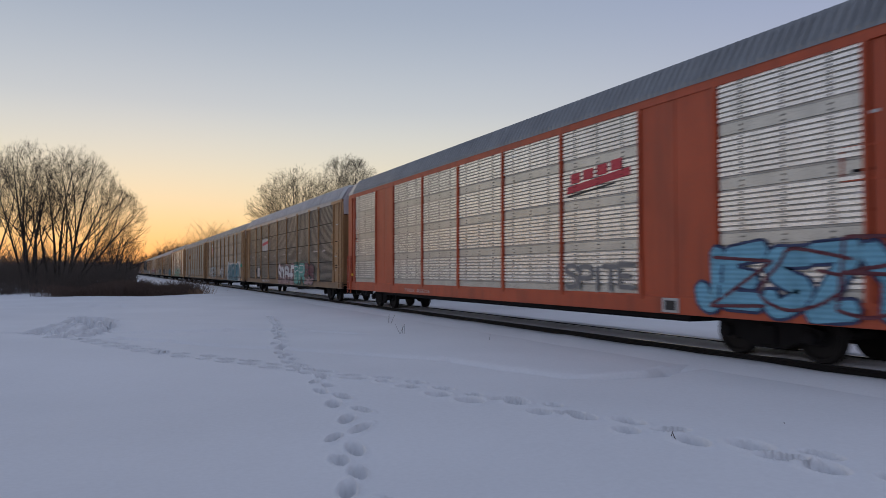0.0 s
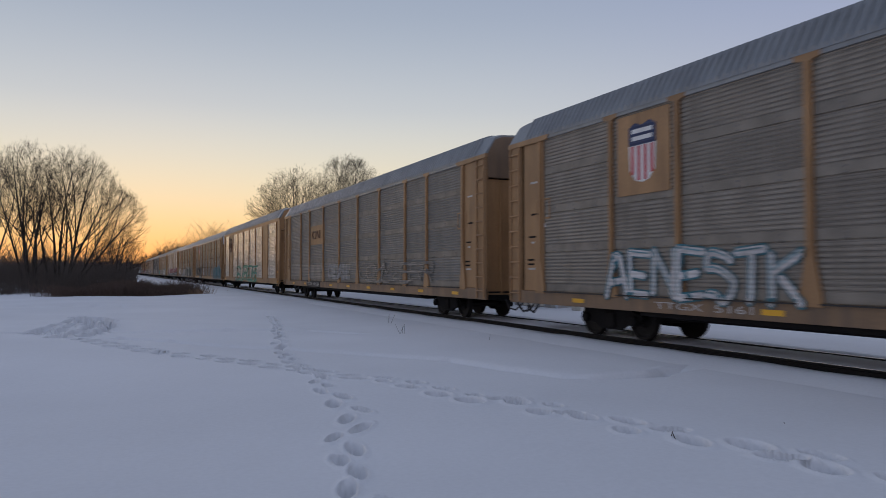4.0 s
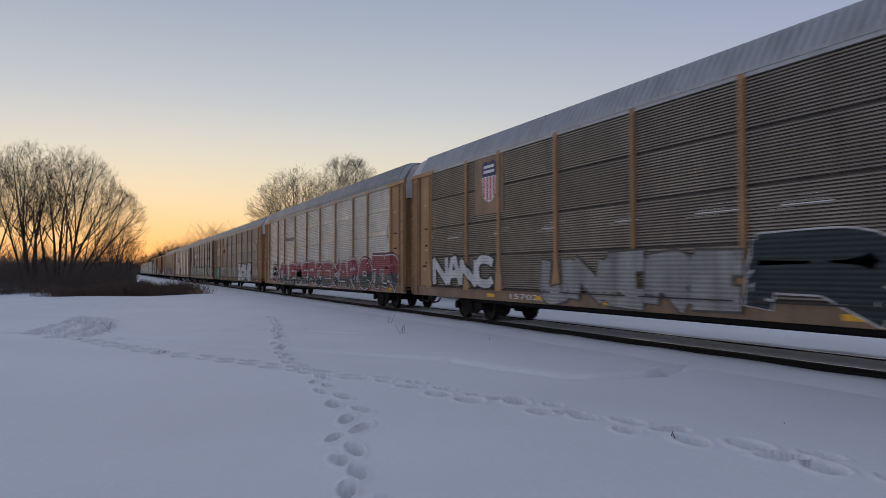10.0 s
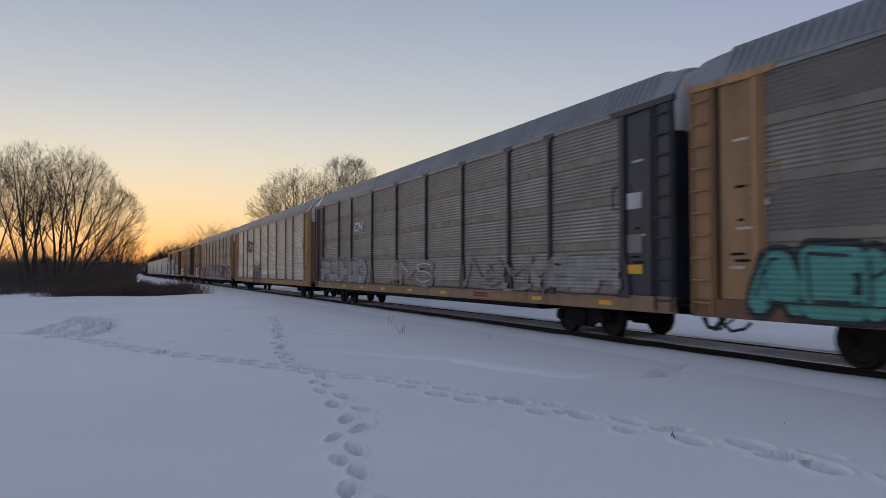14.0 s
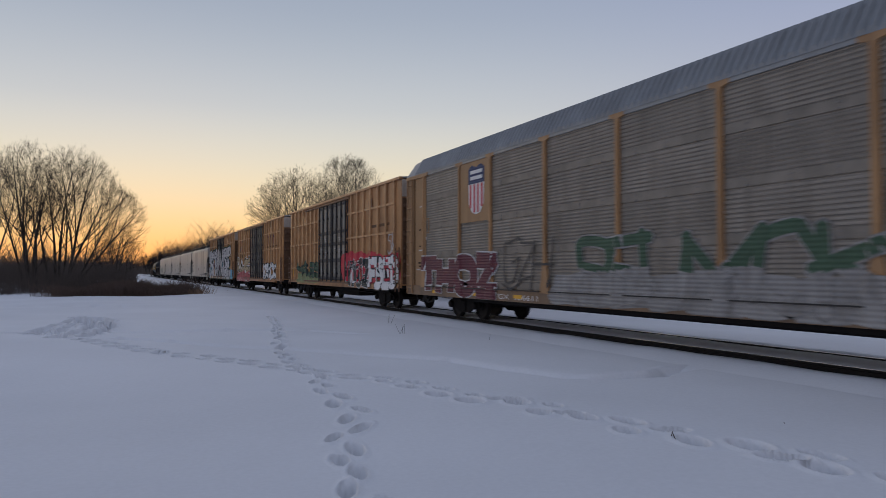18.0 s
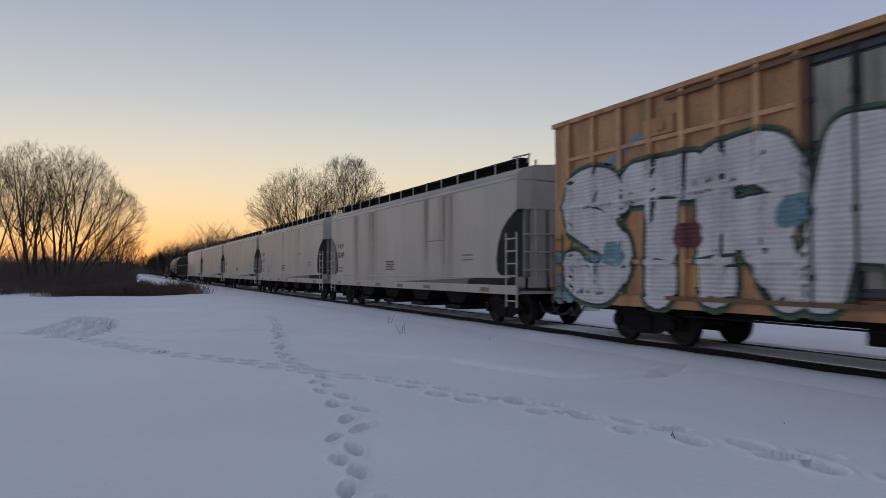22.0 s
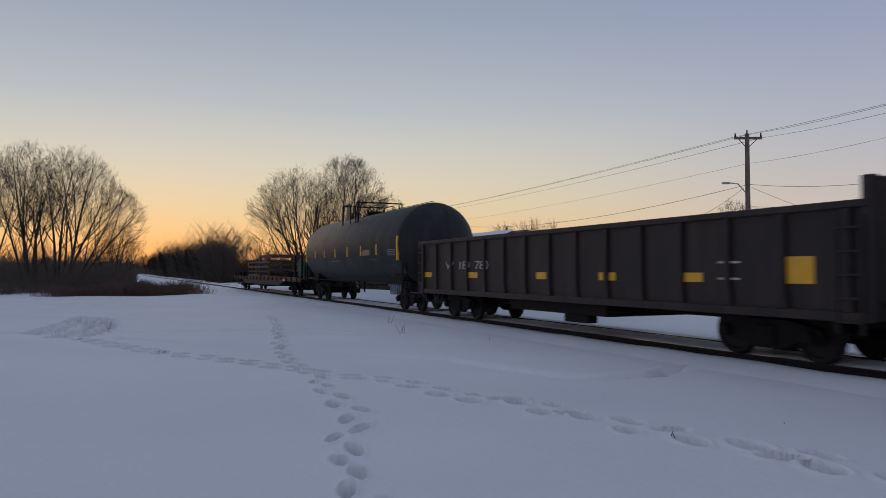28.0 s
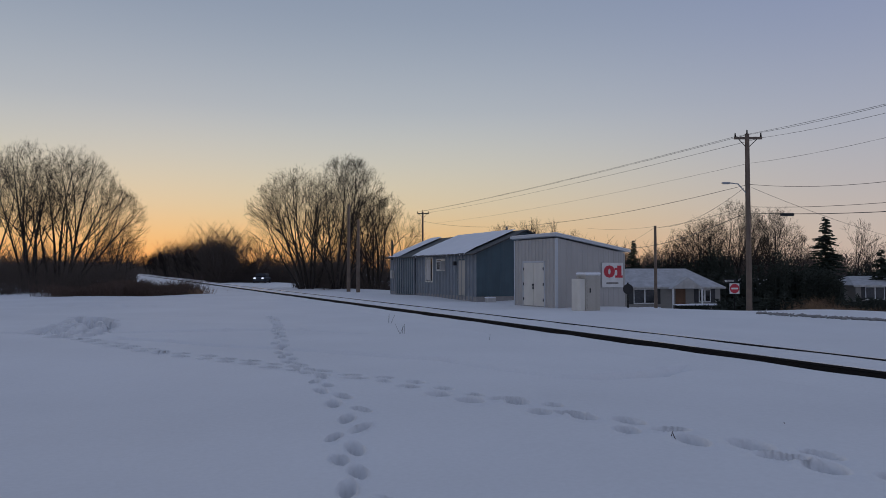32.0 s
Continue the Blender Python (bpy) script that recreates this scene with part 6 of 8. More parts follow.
for d in (1.05, 1.25):
    pipe(bm, [(-1.3, fy(d), 1.2), (-1.3, fy(d) + 0.05, 0.6)], 0.05)
pipe(bm, [(-0.6, fy(1.0), 0.9), (-0.8, fy(0.8), 0.5), (-0.9, fy(1.6), 0.38), (-0.9, fy(2.4), 0.45), (-1.0, fy(3.0), 0.5)], 0.035)
part("end_fittings", bm, M["under"], w22)
for d in (2.4, 4.2, 23.2, 25.2):
    bm = boxes((-1.0, -0.55, fy(d) - 0.28, fy(d) + 0.28, 1.16, 1.32), (-0.95, -0.6, fy(d) - 0.18, fy(d) + 0.18, 1.32, 1.52), bevel=0.03)
    part("hitch_block", bm, M["under"], w22)

def load(name, label, category, d):
    ob = thing(name, label, category, "", (TRACK_X, centre_of(22)[0] + fy(d), RAIL_Z))
    MOVING.append((ob, centre_of(22)[0] + fy(d)))
    return ob

def rack(d0, d1, zs, posts, over, label, seed):
    """Open frame of stacked timbers: corner and middle uprights, long rails and cross pieces on each level."""
    rng = random.Random(seed)
    ob = load("timber_rack", label, "rack", (d0 + d1) / 2)
    hl = (d1 - d0) / 2
    for x in (-1.3, 1.3):
        for k in range(posts):
            y = -hl + 2 * hl * k / (posts - 1) + (rng.uniform(-0.12, 0.12) if 0 < k < posts - 1 else 0)
            wd = 0.09 if k in (0, posts - 1) else 0.06
            part("upright", boxes((x - 0.07, x + 0.07, y - wd, y + wd, 1.16, zs[-1] + over * rng.uniform(0.3, 1.2)), bevel=0.015), M["timber"], ob)
    for z in zs:
        for x in (-1.34, -0.45, 0.45, 1.34):
            part("beam", boxes((x - 0.07, x + 0.07, -hl - rng.uniform(0.05, 0.3), hl + rng.uniform(0.05, 0.3), z - 0.09 + rng.uniform(-0.02, 0.02), z + 0.05), bevel=0.015), M["timber"], ob)
        for k in range(4):
            y = -hl + 2 * hl * k / 3 + rng.uniform(-0.1, 0.1)
            part("cross_beam", boxes((-1.4, 1.4, y - 0.08, y + 0.08, z + 0.052, z + 0.12), bevel=0.015), M["timber"], ob)
    bm = bmesh.new()
    tube(bm, (-1.3, hl + 1.1, 1.18), (-1.3, hl, zs[-1]), 0.022)
    part("tie_down", bm, M["under"], ob, "dark diagonal tie-down chain")
    return ob

rack(15.2, 18.45, (1.57, 1.91, 2.26, 2.70), 2, 0.1, "tall brown timber rack standing on the flat wagon", 1)
rack(10.3, 14.9, (1.28, 1.58, 1.94, 2.28), 6, 0.28, "lower dark timber rack with uneven uprights on the flat wagon", 2)
gm = load("generator_set", "green machine housing in a steel frame on the flat wagon", "machine", 27.4)
part("housing", boxes((-1.1, 1.1, -0.6, 0.75, 1.2, 2.25), bevel=0.06), M["green"], gm, "dark green sheet-metal housing")
for x in (-1.2, 1.2):
    for y in (-0.78, 0.95):
        part("frame_post", boxes((x - 0.05, x + 0.05, y - 0.05, y + 0.05, 1.16, 2.55)), M["under"], gm)
    part("frame_rail", boxes((x - 0.04, x + 0.04, -0.8, 1.0, 2.36, 2.42)), M["under"], gm)
part("engine", boxes((-0.9, 0.9, -1.5, -0.7, 1.2, 1.95), bevel=0.08), M["under"], gm)
for z in (1.3, 1.6, 1.9, 2.2):
    part("louvre", boxes((-1.12, -1.1, -0.5, 0.65, z, z + 0.05)), M["moss"], gm)

# ---- ground ----
CA, SA, FPX = math.cos(radians(YAW)), math.sin(radians(YAW)), 1263.0

def smooth(a, b, v):
    t = np.clip((v - a) / (b - a), 0, 1)
    return t * t * (3 - 2 * t)

def land(x, y):
    """Height of the snow: level by the track, falling away to the lower road and yards beyond the shed."""
    x, y = np.asarray(x, float), np.asarray(y, float)
    low = smooth(0.0, 10.0, x - 22.4 - 7.0 * smooth(27.0, 20.0, y)) * smooth(120.0, 90.0, y)
    z = -2.1 * low
    bank = np.exp(-((x - 28.5) / 1.8) ** 2) * smooth(29, 24, y) * 0.12
    roll = 0.05 * np.sin(x * 0.35 + 1.3) * np.cos(y * 0.27) + 0.03 * np.sin(x * 0.9 + y * 0.5)
    roll *= smooth(3.2, 6.0, np.abs(x - TRACK_X))
    cut = -0.03 * np.exp(-((x - TRACK_X) / 1.6) ** 2)
    return z + bank + roll + cut

# footprints: (x, y, heading) along two trails
rng = random.Random(7)
PRINTS = []
def trail(points, step, width, size=1.0, wide=1.0):
    left = 1
    carry = 0.0
    for (x0, y0), (x1, y1) in zip(points, points[1:]):
        L = math.hypot(x1 - x0, y1 - y0)
        hx, hy = (x1 - x0) / L, (y1 - y0) / L
        s = carry
        while s < L:
            left = -left
            PRINTS.append((x0 + hx * s - hy * width * left + rng.uniform(-0.04, 0.04), y0 + hy * s + hx * width * left + rng.uniform(-0.07, 0.07), math.atan2(hy, hx) + rng.uniform(-0.25, 0.25), size * rng.uniform(0.8, 1.15), wide * rng.uniform(0.85, 1.15)))
            s += step * rng.uniform(0.85, 1.15)
        carry = s - L

TRAIL_A = [(1.79, 5.09), (1.85, 5.63), (1.86, 6.07), (2.11, 6.77), (2.15, 7.29), (2.46, 7.76), (2.72, 8.55), (2.75, 9.41), (2.80, 10.38), (3.02, 11.13), (3.08, 12.24), (3.11, 13.60), (3.28, 15.09), (3.54, 16.91), (3.86, 18.32), (4.34, 20.99), (4.93, 24.01), (5.54, 27.72)]
TRAIL_B = [(5.70, 3.77), (5.80, 4.28), (5.78, 4.72), (5.45, 5.03), (5.46, 5.62), (5.12, 5.92), (5.17, 6.86), (4.85, 7.08), (4.92, 8.09), (4.44, 8.30), (4.24, 9.49), (4.02, 10.80), (3.39, 11.50), (2.99, 12.61), (2.43, 13.92), (1.73, 15.04), (1.05, 16.12), (0.43, 17.26), (-0.15, 18.61), (-0.96, 20.53), (-1.77, 21.98)]
TRAIL_C = [(-1.77, 21.98), (-1.50, 25.34), (-0.95, 27.92), (-0.40, 26.46), (-1.01, 29.62), (-0.29, 24.79), (-0.62, 22.22), (-1.09, 20.59)]
trail(TRAIL_A, 0.47, 0.09, 1.0, 0.9)
trail(TRAIL_B, 0.36, 0.17, 0.85, 1.7)
trail(TRAIL_C, 0.34, 0.26, 1.6, 1.9)
# thin drag lines in the snow: (x, y) along each
GROOVES = (((-3.0, 23.2), (0.17, 22.1), (2.97, 21.0), (5.0, 20.5), (6.2, 19.0)), ((0.16, 20.1), (1.27, 19.1), (2.4, 17.5), (3.4, 16.5), (4.46, 15.1), (5.96, 12.95), (6.39, 11.1), (6.79, 9.95), (7.2, 9.55), (8.24, 9.35), (8.9, 9.7), (9.5, 9.85)), ((-16.34, 47.89), (-2.29, 40.99), (2.73, 37.52)))

def snow_ground():
    fx = np.concatenate([np.arange(-13.0, -3.0, 0.12), np.arange(-3.0, 1.2, 0.06), np.arange(1.2, 6.4, 0.03), np.arange(6.4, 9.6, 0.06)])
    fy_ = np.concatenate([np.arange(3.2, 13.0, 0.04), np.arange(13.0, 30.5, 0.07)])
    xs = np.concatenate([[-2500, -1200, -600, -300, -150, -90, -60, -42, -30, -22, -17], fx, np.arange(10.3, 34, 0.45), [36, 39, 42, 46, 50, 56, 64, 80, 110, 160, 300, 600, 1200, 2500]])
    ys = np.concatenate([[-2500, -1200, -500, -200, -80, -40, -20, -8, -3, 0, 1.5, 2.5], fy_, np.arange(31, 90, 0.9), [95, 102, 112, 130, 160, 220, 320, 500, 900, 1600, 2500]])
    gx, gy_ = np.meshgrid(xs, ys)
    z = land(gx, gy_)
    for (px, py, h, s, wide) in PRINTS:
        i0, i1 = np.searchsorted(xs, (px - 0.55, px + 0.55))
        j0, j1 = np.searchsorted(ys, (py - 0.55, py + 0.55))
        if i1 - i0 < 3 or j1 - j0 < 3:
            continue
        dx, dy = gx[j0:j1, i0:i1] - px, gy_[j0:j1, i0:i1] - py
        a = dx * math.cos(h) + dy * math.sin(h)
        b = -dx * math.sin(h) + dy * math.cos(h)
        r = np.sqrt((a / (0.26 * s)) ** 2 + (b / (0.092 * s * wide)) ** 2)
        z[j0:j1, i0:i1] += -0.42 * (1 - smooth(0.7, 1.0, r)) * (1 - 0.35 * np.clip(a / 0.22, -1, 1)) + 0.02 * np.exp(-((r - 1.25) / 0.2) ** 2)
    for line in GROOVES:
        for (x0, y0), (x1, y1) in zip(line, line[1:]):
            L2 = (x1 - x0) ** 2 + (y1 - y0) ** 2
            f = np.clip(((gx - x0) * (x1 - x0) + (gy_ - y0) * (y1 - y0)) / L2, 0, 1)
            far_off = np.hypot(gx - x0 - f * (x1 - x0), gy_ - y0 - f * (y1 - y0) + 0.06 * np.sin(gx * 1.3))
            lip = np.hypot(gx - x0 - f * (x1 - x0), gy_ - 0.24 - y0 - f * (y1 - y0) + 0.06 * np.sin(gx * 1.3))
            uneven = 0.7 + 0.3 * np.sin(gx * 2.1 + gy_)
            z += (0.05 * np.exp(-(lip / 0.12) ** 2) - 0.24 * np.exp(-(far_off / 0.13) ** 2)) * uneven
    n, m = gx.shape
    co = np.stack([gx, gy_, z], -1).reshape(-1, 3)
    idx = np.arange(n * m).reshape(n, m)
    quads = np.stack([idx[:-1, :-1], idx[:-1, 1:], idx[1:, 1:], idx[1:, :-1]], -1).reshape(-1, 4)
    me = bpy.data.meshes.new("ground")
    me.vertices.add(len(co))
    me.vertices.foreach_set("co", co.ravel())
    me.loops.add(quads.size)
    me.loops.foreach_set("vertex_index", quads.ravel())
    me.polygons.add(len(quads))
    me.polygons.foreach_set("loop_start", np.arange(0, quads.size, 4))
    me.polygons.foreach_set("loop_total", np.full(len(quads), 4))
    me.polygons.foreach_set("use_smooth", np.ones(len(quads), bool))
    me.update()
    me.validate()
    ob = part("ground", me, M["snow"], None)
    return tagged(ob, "snow-covered level field with footprints and a lower yard beyond", "snow field", kind="structure")
snow_ground()

# ---- railway track ----
def rail_profile():
    return [(-0.075, -0.17), (0.075, -0.17), (0.075, -0.155), (0.012, -0.13), (0.012, -0.045), (0.036, -0.035), (0.036, 0.0), (-0.036, 0.0), (-0.036, -0.035), (-0.012, -0.045), (-0.012, -0.13), (-0.075, -0.155)]
track = thing("railway_track", "single railway track half buried in snow", "track", "", (TRACK_X, 0, RAIL_Z), "structure")
for s in (-1, 1):
    part("rail", prism_y([(x + s * 0.755, z) for x, z in rail_profile()], -60, 900), M["rail"], track, "rust-brown steel rail", (0, 0, 0))
    part("rail_head", prism_y([(s * 0.755 - 0.03, -0.006), (s * 0.755 + 0.03, -0.006), (s * 0.755 + 0.025, 0.0025), (s * 0.755 - 0.025, 0.0025)], -60, 900), M["rail_top"], track, "polished running surface")
tie_me = as_mesh("tie", boxes((-1.3, 1.3, -0.115, 0.115, -0.30, -0.135), bevel=0.01))
for k in range(290):
    part("tie", tie_me, M["tie"], track, "", (0, -12 + 0.5 * k, 0))
# wind-packed snow between and beside the rails, hiding most of the ties
rng = random.Random(3)
def snow_strip(name, x0, x1, y0, y1, z, lumps, label, outer=0):
    ys = np.concatenate([np.arange(y0, min(y1, 60), 0.25), np.arange(min(y1, 60), y1, 2.0), [y1]]) if y1 > 60 else np.append(np.arange(y0, y1, 0.25), y1)
    xs = np.linspace(x0, x1, 9)
    verts, faces = [], []
    for y in ys:
        for x in xs:
            e = min(x - x0, x1 - x) / (x1 - x0) * 2
            f = (x - x0) / (x1 - x0) if outer < 0 else (x1 - x) / (x1 - x0) if outer > 0 else 1.0
            sink = 0.20 * (1 - min(1.0, f / 0.75)) ** 1.5
            verts.append((x, y, z - sink + 0.035 * min(1, e * 3) - 0.05 * (1 - min(1, e * 4)) + lumps * noise.noise((x * 1.7, y * 0.8, 0.3))))
    m = len(xs)
    for j in range(len(ys) - 1):
        for i in range(m - 1):
            faces.append((j * m + i, j * m + i + 1, (j + 1) * m + i + 1, (j + 1) * m + i))
    ob = part(name, to_mesh(name, verts, faces, True), M["snow"], None)
    return tagged(ob, label, "snow", kind="structure")
snow_strip("snow_between_rails", TRACK_X - 0.70, TRACK_X + 0.70, -40, 700, 0.142, 0.012, "packed snow lying between the two rails")
snow_strip("snow_shoulder", TRACK_X - 2.6, TRACK_X - 0.79, -40, 700, 0.06, 0.02, "wind-packed snow along the near rail", -1)
snow_strip("snow_shoulder", TRACK_X + 0.79, TRACK_X + 2.6, -40, 700, 0.115, 0.02, "wind-packed snow beyond the far rail", 1)

# ---- trees ----
def branching(seed, height, spread, levels, trunks, base_r, up=0.35, kids=(3, 5), lean=0.5, ratio=(0.55, 0.78), fork=0.25, crown=4.5):
    """Bare tree: lists of (a, b, ra, rb) for limbs and for twigs."""
    rg = random.Random(seed)
    limbs, twigs = [], []
    def grow(p, d, length, r, lev):
        over = math.sqrt((p.x / (crown * 1.0)) ** 2 + (p.y / (crown * 1.0)) ** 2 + ((p.z - 0.5 * height) / (0.5 * height)) ** 2)
        if lev > 1:
            length *= min(1.15, max(0.25, 1.9 - 1.45 * over))
        segs = 3 if lev < 2 else 2
        pts = [p]
        q, dd = p, d
        for k in range(segs):
            dd = (dd + Vector((rg.uniform(-1, 1), rg.uniform(-1, 1), rg.uniform(-0.4, 0.8) * up * 2)) * 0.16).normalized()
            q = q + dd * length / segs
            pts.append(q)
        r1 = r * (0.62 if lev else 0.7)
        for k in range(segs):
            ra, rb = r + (r1 - r) * k / segs, r + (r1 - r) * (k + 1) / segs
            (limbs if lev < 2 else twigs).append((pts[k], pts[k + 1], ra, rb))
        if lev >= levels:
            return
        n = rg.randint(*kids)
        for j in range(n):
            t = rg.uniform(fork, 1.0) if j else 1.0
            kk = min(segs - 1, int(t * segs))
            f = t * segs - kk
            start = pts[kk].lerp(pts[kk + 1], f)
            axis = dd.orthogonal().normalized()
            axis.rotate(Matrix.Rotation(rg.uniform(0, 6.283), 3, dd))
            ang = radians(rg.uniform(18, 46)) * (0.5 if j == 0 else 1.0)
            nd = dd.copy()
            nd.rotate(Matrix.Rotation(ang, 3, axis))
            nd = (nd + Vector((0, 0, up * 0.35))).normalized()
            grow(start, nd, length * rg.uniform(*ratio), max(0.009, r1 * rg.uniform(0.55, 0.8)), lev + 1)
    for k in range(trunks):
        a = 6.283 * k / trunks + rg.uniform(-0.5, 0.5)
        l = lean * rg.uniform(0.4, 1.0) if trunks > 1 else 0.06
        d = Vector((math.cos(a) * l, math.sin(a) * l, 1)).normalized()
        off = Vector((math.cos(a), math.sin(a), 0)) * (0.35 * spread if trunks > 1 else 0)
        grow(off, d, height * rg.uniform(0.36, 0.46), base_r * rg.uniform(0.7, 1.0), 0)
    return limbs, twigs

def segs_mesh(name, segs, sides):
    a = np.array([s[0] for s in segs])
    b = np.array([s[1] for s in segs])
    ra = np.array([s[2] for s in segs])
    rb = np.array([s[3] for s in segs])
    d = b - a
    d /= np.maximum(np.linalg.norm(d, axis=1, keepdims=True), 1e-9)
    ref = np.where(np.abs(d[:, 2:3]) < 0.9, np.array([[0, 0, 1.0]]), np.array([[1.0, 0, 0]]))
    u = np.cross(d, ref)
    u /= np.linalg.norm(u, axis=1, keepdims=True)
    w = np.cross(d, u)
    verts = []
    for k in range(sides):
        c, s = math.cos(2 * math.pi * k / sides), math.sin(2 * math.pi * k / sides)
        o = c * u + s * w
        verts.append(a + o * ra[:, None])
        verts.append(b + o * rb[:, None])
    v = np.stack(verts, 1).reshape(-1, 3)
    n = len(segs)
    base = np.arange(n) * (2 * sides)
    quads = []
    for k in range(sides):
        k2 = (k + 1) % sides
        quads.append(np.stack([base + 2 * k, base + 2 * k2, base + 2 * k2 + 1, base + 2 * k + 1], 1))
    quads = np.stack(quads, 1).reshape(-1, 4)
    me = bpy.data.meshes.new(name)
    me.vertices.add(len(v))
    me.vertices.foreach_set("co", v.ravel())
    me.loops.add(quads.size)
    me.loops.foreach_set("vertex_index", quads.ravel())
    me.polygons.add(len(quads))
    me.polygons.foreach_set("loop_start", np.arange(0, quads.size, 4))
    me.polygons.foreach_set("loop_total", np.full(len(quads), 4))
    me.update()
    return me

TREES = {}
def tree(x, y, seed, height, spread, trunks, base_r, label, levels=5, kids=(3, 5), lean=0.5, up=0.35, turn=0.0, scale=1.0, group="bare trees", **kw):
    key = (seed, height, spread, trunks)
    if key not in TREES:
        limbs, twigs = branching(seed, height, spread, levels, trunks, base_r, up, kids, lean, **kw)
        TREES[key] = (segs_mesh("trunk", limbs, 6), segs_mesh("crown", twigs, 3))
    t = thing("bare_tree", label, "tree", group, Matrix.Translation((x, y, float(land(x, y)) - 0.05)) @ Matrix.Rotation(turn, 4, 'Z') @ Matrix.Scale(scale, 4))
    part("trunk", TREES[key][0], M["bark"], t, "dark trunks and limbs")
    part("crown", TREES[key][1], M["twig"], t, "crown of fine bare twigs")
    return t

def spot(u, depth):
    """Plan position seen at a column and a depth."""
    lat = depth * (u - 784) / FPX
    return lat * CA + depth * SA, depth * CA - lat * SA

def fan(seed, stems, domes, kids=(8, 6, 5, 4, 2)):
    """Upright fan-shaped crown inside its domes: (a, b, ra, rb) for limbs and for twigs."""
    rg = random.Random(seed)
    limbs, twigs = [], []
    def inside(p, slack):
        return any(((p.x - c[0]) / c[3]) ** 2 + ((p.y - c[1]) / c[4]) ** 2 + ((p.z - c[2]) / c[5]) ** 2 < slack for c in domes)
    def grow(p, d, length, r, lev):
        segs = (7, 5, 4, 3, 2, 1)[lev]
        pts, rad = [p], [r]
        edge = rg.uniform(0.74, 1.14)
        sway = Vector((rg.uniform(-1, 1), rg.uniform(-1, 1), 0)) * (0.05 if lev else 0.035)
        for k in range(segs):
            d = (d + sway + Vector((rg.gauss(0, 1), rg.gauss(0, 1), rg.gauss(0, 1) + 0.6)) * (0.05 + 0.022 * lev)).normalized()
            q = pts[-1] + d * (length / segs)
            if q.z > (3.0 if lev else 6.5) and not inside(q, edge if lev else 0.85):
                break
            pts.append(q)
            rad.append(r * (1 - (0.86 if lev == 0 else 0.66) * (k + 1) / segs))
        for k in range(len(pts) - 1):
            (limbs if lev < 2 else twigs).append((pts[k], pts[k + 1], rad[k], rad[k + 1]))
        if lev == 5 or len(pts) < 2:
            return
        n, turn = kids[lev], rg.uniform(0, 6.283)
        last = len(pts) - 1
        for j in range(n):
            t = 0.2 + 0.8 * (j + rg.uniform(0.1, 0.9)) / n
            k = min(last - 1, int(t * last))
            f = min(1.0, t * last - k)
            start = pts[k].lerp(pts[k + 1], f)
            along = (pts[k + 1] - pts[k]).normalized()
            turn += 2.4 + rg.uniform(-0.5, 0.5)
            axis = along.orthogonal().normalized()
            axis.rotate(Matrix.Rotation(turn, 3, along))
            nd = along.copy()
            nd.rotate(Matrix.Rotation(radians(rg.uniform(20, 44)), 3, axis))
            grow(start, nd, length * (1.0 - 0.42 * t) * rg.uniform(0.5, 0.74), max(0.0065, (rad[k] + (rad[k + 1] - rad[k]) * f) * rg.uniform(0.45, 0.62)), lev + 1)
    for bx, by, tx, ty, tz in stems:
        d = Vector((tx - bx, ty - by, tz))
        grow(Vector((bx, by, 0)), d.normalized(), d.length * 0.92, rg.uniform(0.11, 0.17), 0)
    return limbs, twigs

TALL = 1.06

def grown_tree(u, dep, seed, n, reach, top, domes, label, base=0.5, lean=0.0):
    """Stems fanned from one stool: n of them, reaching sideways by reach and up to top."""
    x, y = spot(u, dep)
    rg = random.Random(seed * 13)
    stems = []
    for k in range(n):
        f = 2 * (k + rg.uniform(0.2, 0.8)) / n - 1
        g = rg.uniform(-0.55, 0.55)
        stems.append((f * base, g * base, lean + f * reach, g * reach, top * (1 - 0.34 * f * f) * rg.uniform(0.86, 1.0)))
    limbs, twigs = ([(a * TALL, b * TALL, ra, rb) for a, b, ra, rb in segs] for segs in fan(seed, stems, domes))
    t = thing("bare_tree", label, "tree", "bare trees", Matrix.Translation((x, y, float(land(x, y)) - 0.05)) @ Matrix.Rotation(-radians(YAW), 4, 'Z'))
    part("trunk", segs_mesh("trunk", limbs, 6), M["bark"], t, "dark trunks and limbs")
    part("crown", segs_mesh("crown", twigs, 3), M["twig"], t, "crown of fine bare twigs")

# centre group beyond the track
CL = "leafless multi-stemmed tree with a dense round crown beyond the track"
grown_tree(545, 70, 1, 7, 4.6, 10.4, ((-0.8, 0, 6.2, 5.2, 4.4, 5.3, 1), (-2.4, 0, 4.4, 3.6, 3.4, 3.6, 1)), CL, 0.9, -0.6)
grown_tree(602, 69, 2, 7, 3.8, 11.6, ((0.6, 0, 7.2, 4.2, 4.0, 5.2, 1), (1.6, 0, 5.0, 3.6, 3.4, 4.0, 1)), CL, 0.8, 0.6)
grown_tree(664, 72, 3, 6, 4.2, 9.0, ((0.4, 0, 5.2, 4.6, 3.8, 4.4, 1),), CL, 0.8, 0.6)
# group on the field's far side
FL = "tall leafless multi-stemmed tree standing in dark brush"
grown_tree(56, 66, 4, 5, 2.8, 12.6, ((-0.6, 0, 8.0, 3.6, 3.4, 5.4, 1),), FL, 0.6, -0.6)
grown_tree(112, 68, 5, 8, 5.6, 12.6, ((0.6, 0, 8.0, 4.6, 4.2, 5.2, 1), (3.4, 0, 5.8, 4.2, 3.6, 4.2, 1)), FL, 0.9, 1.8)
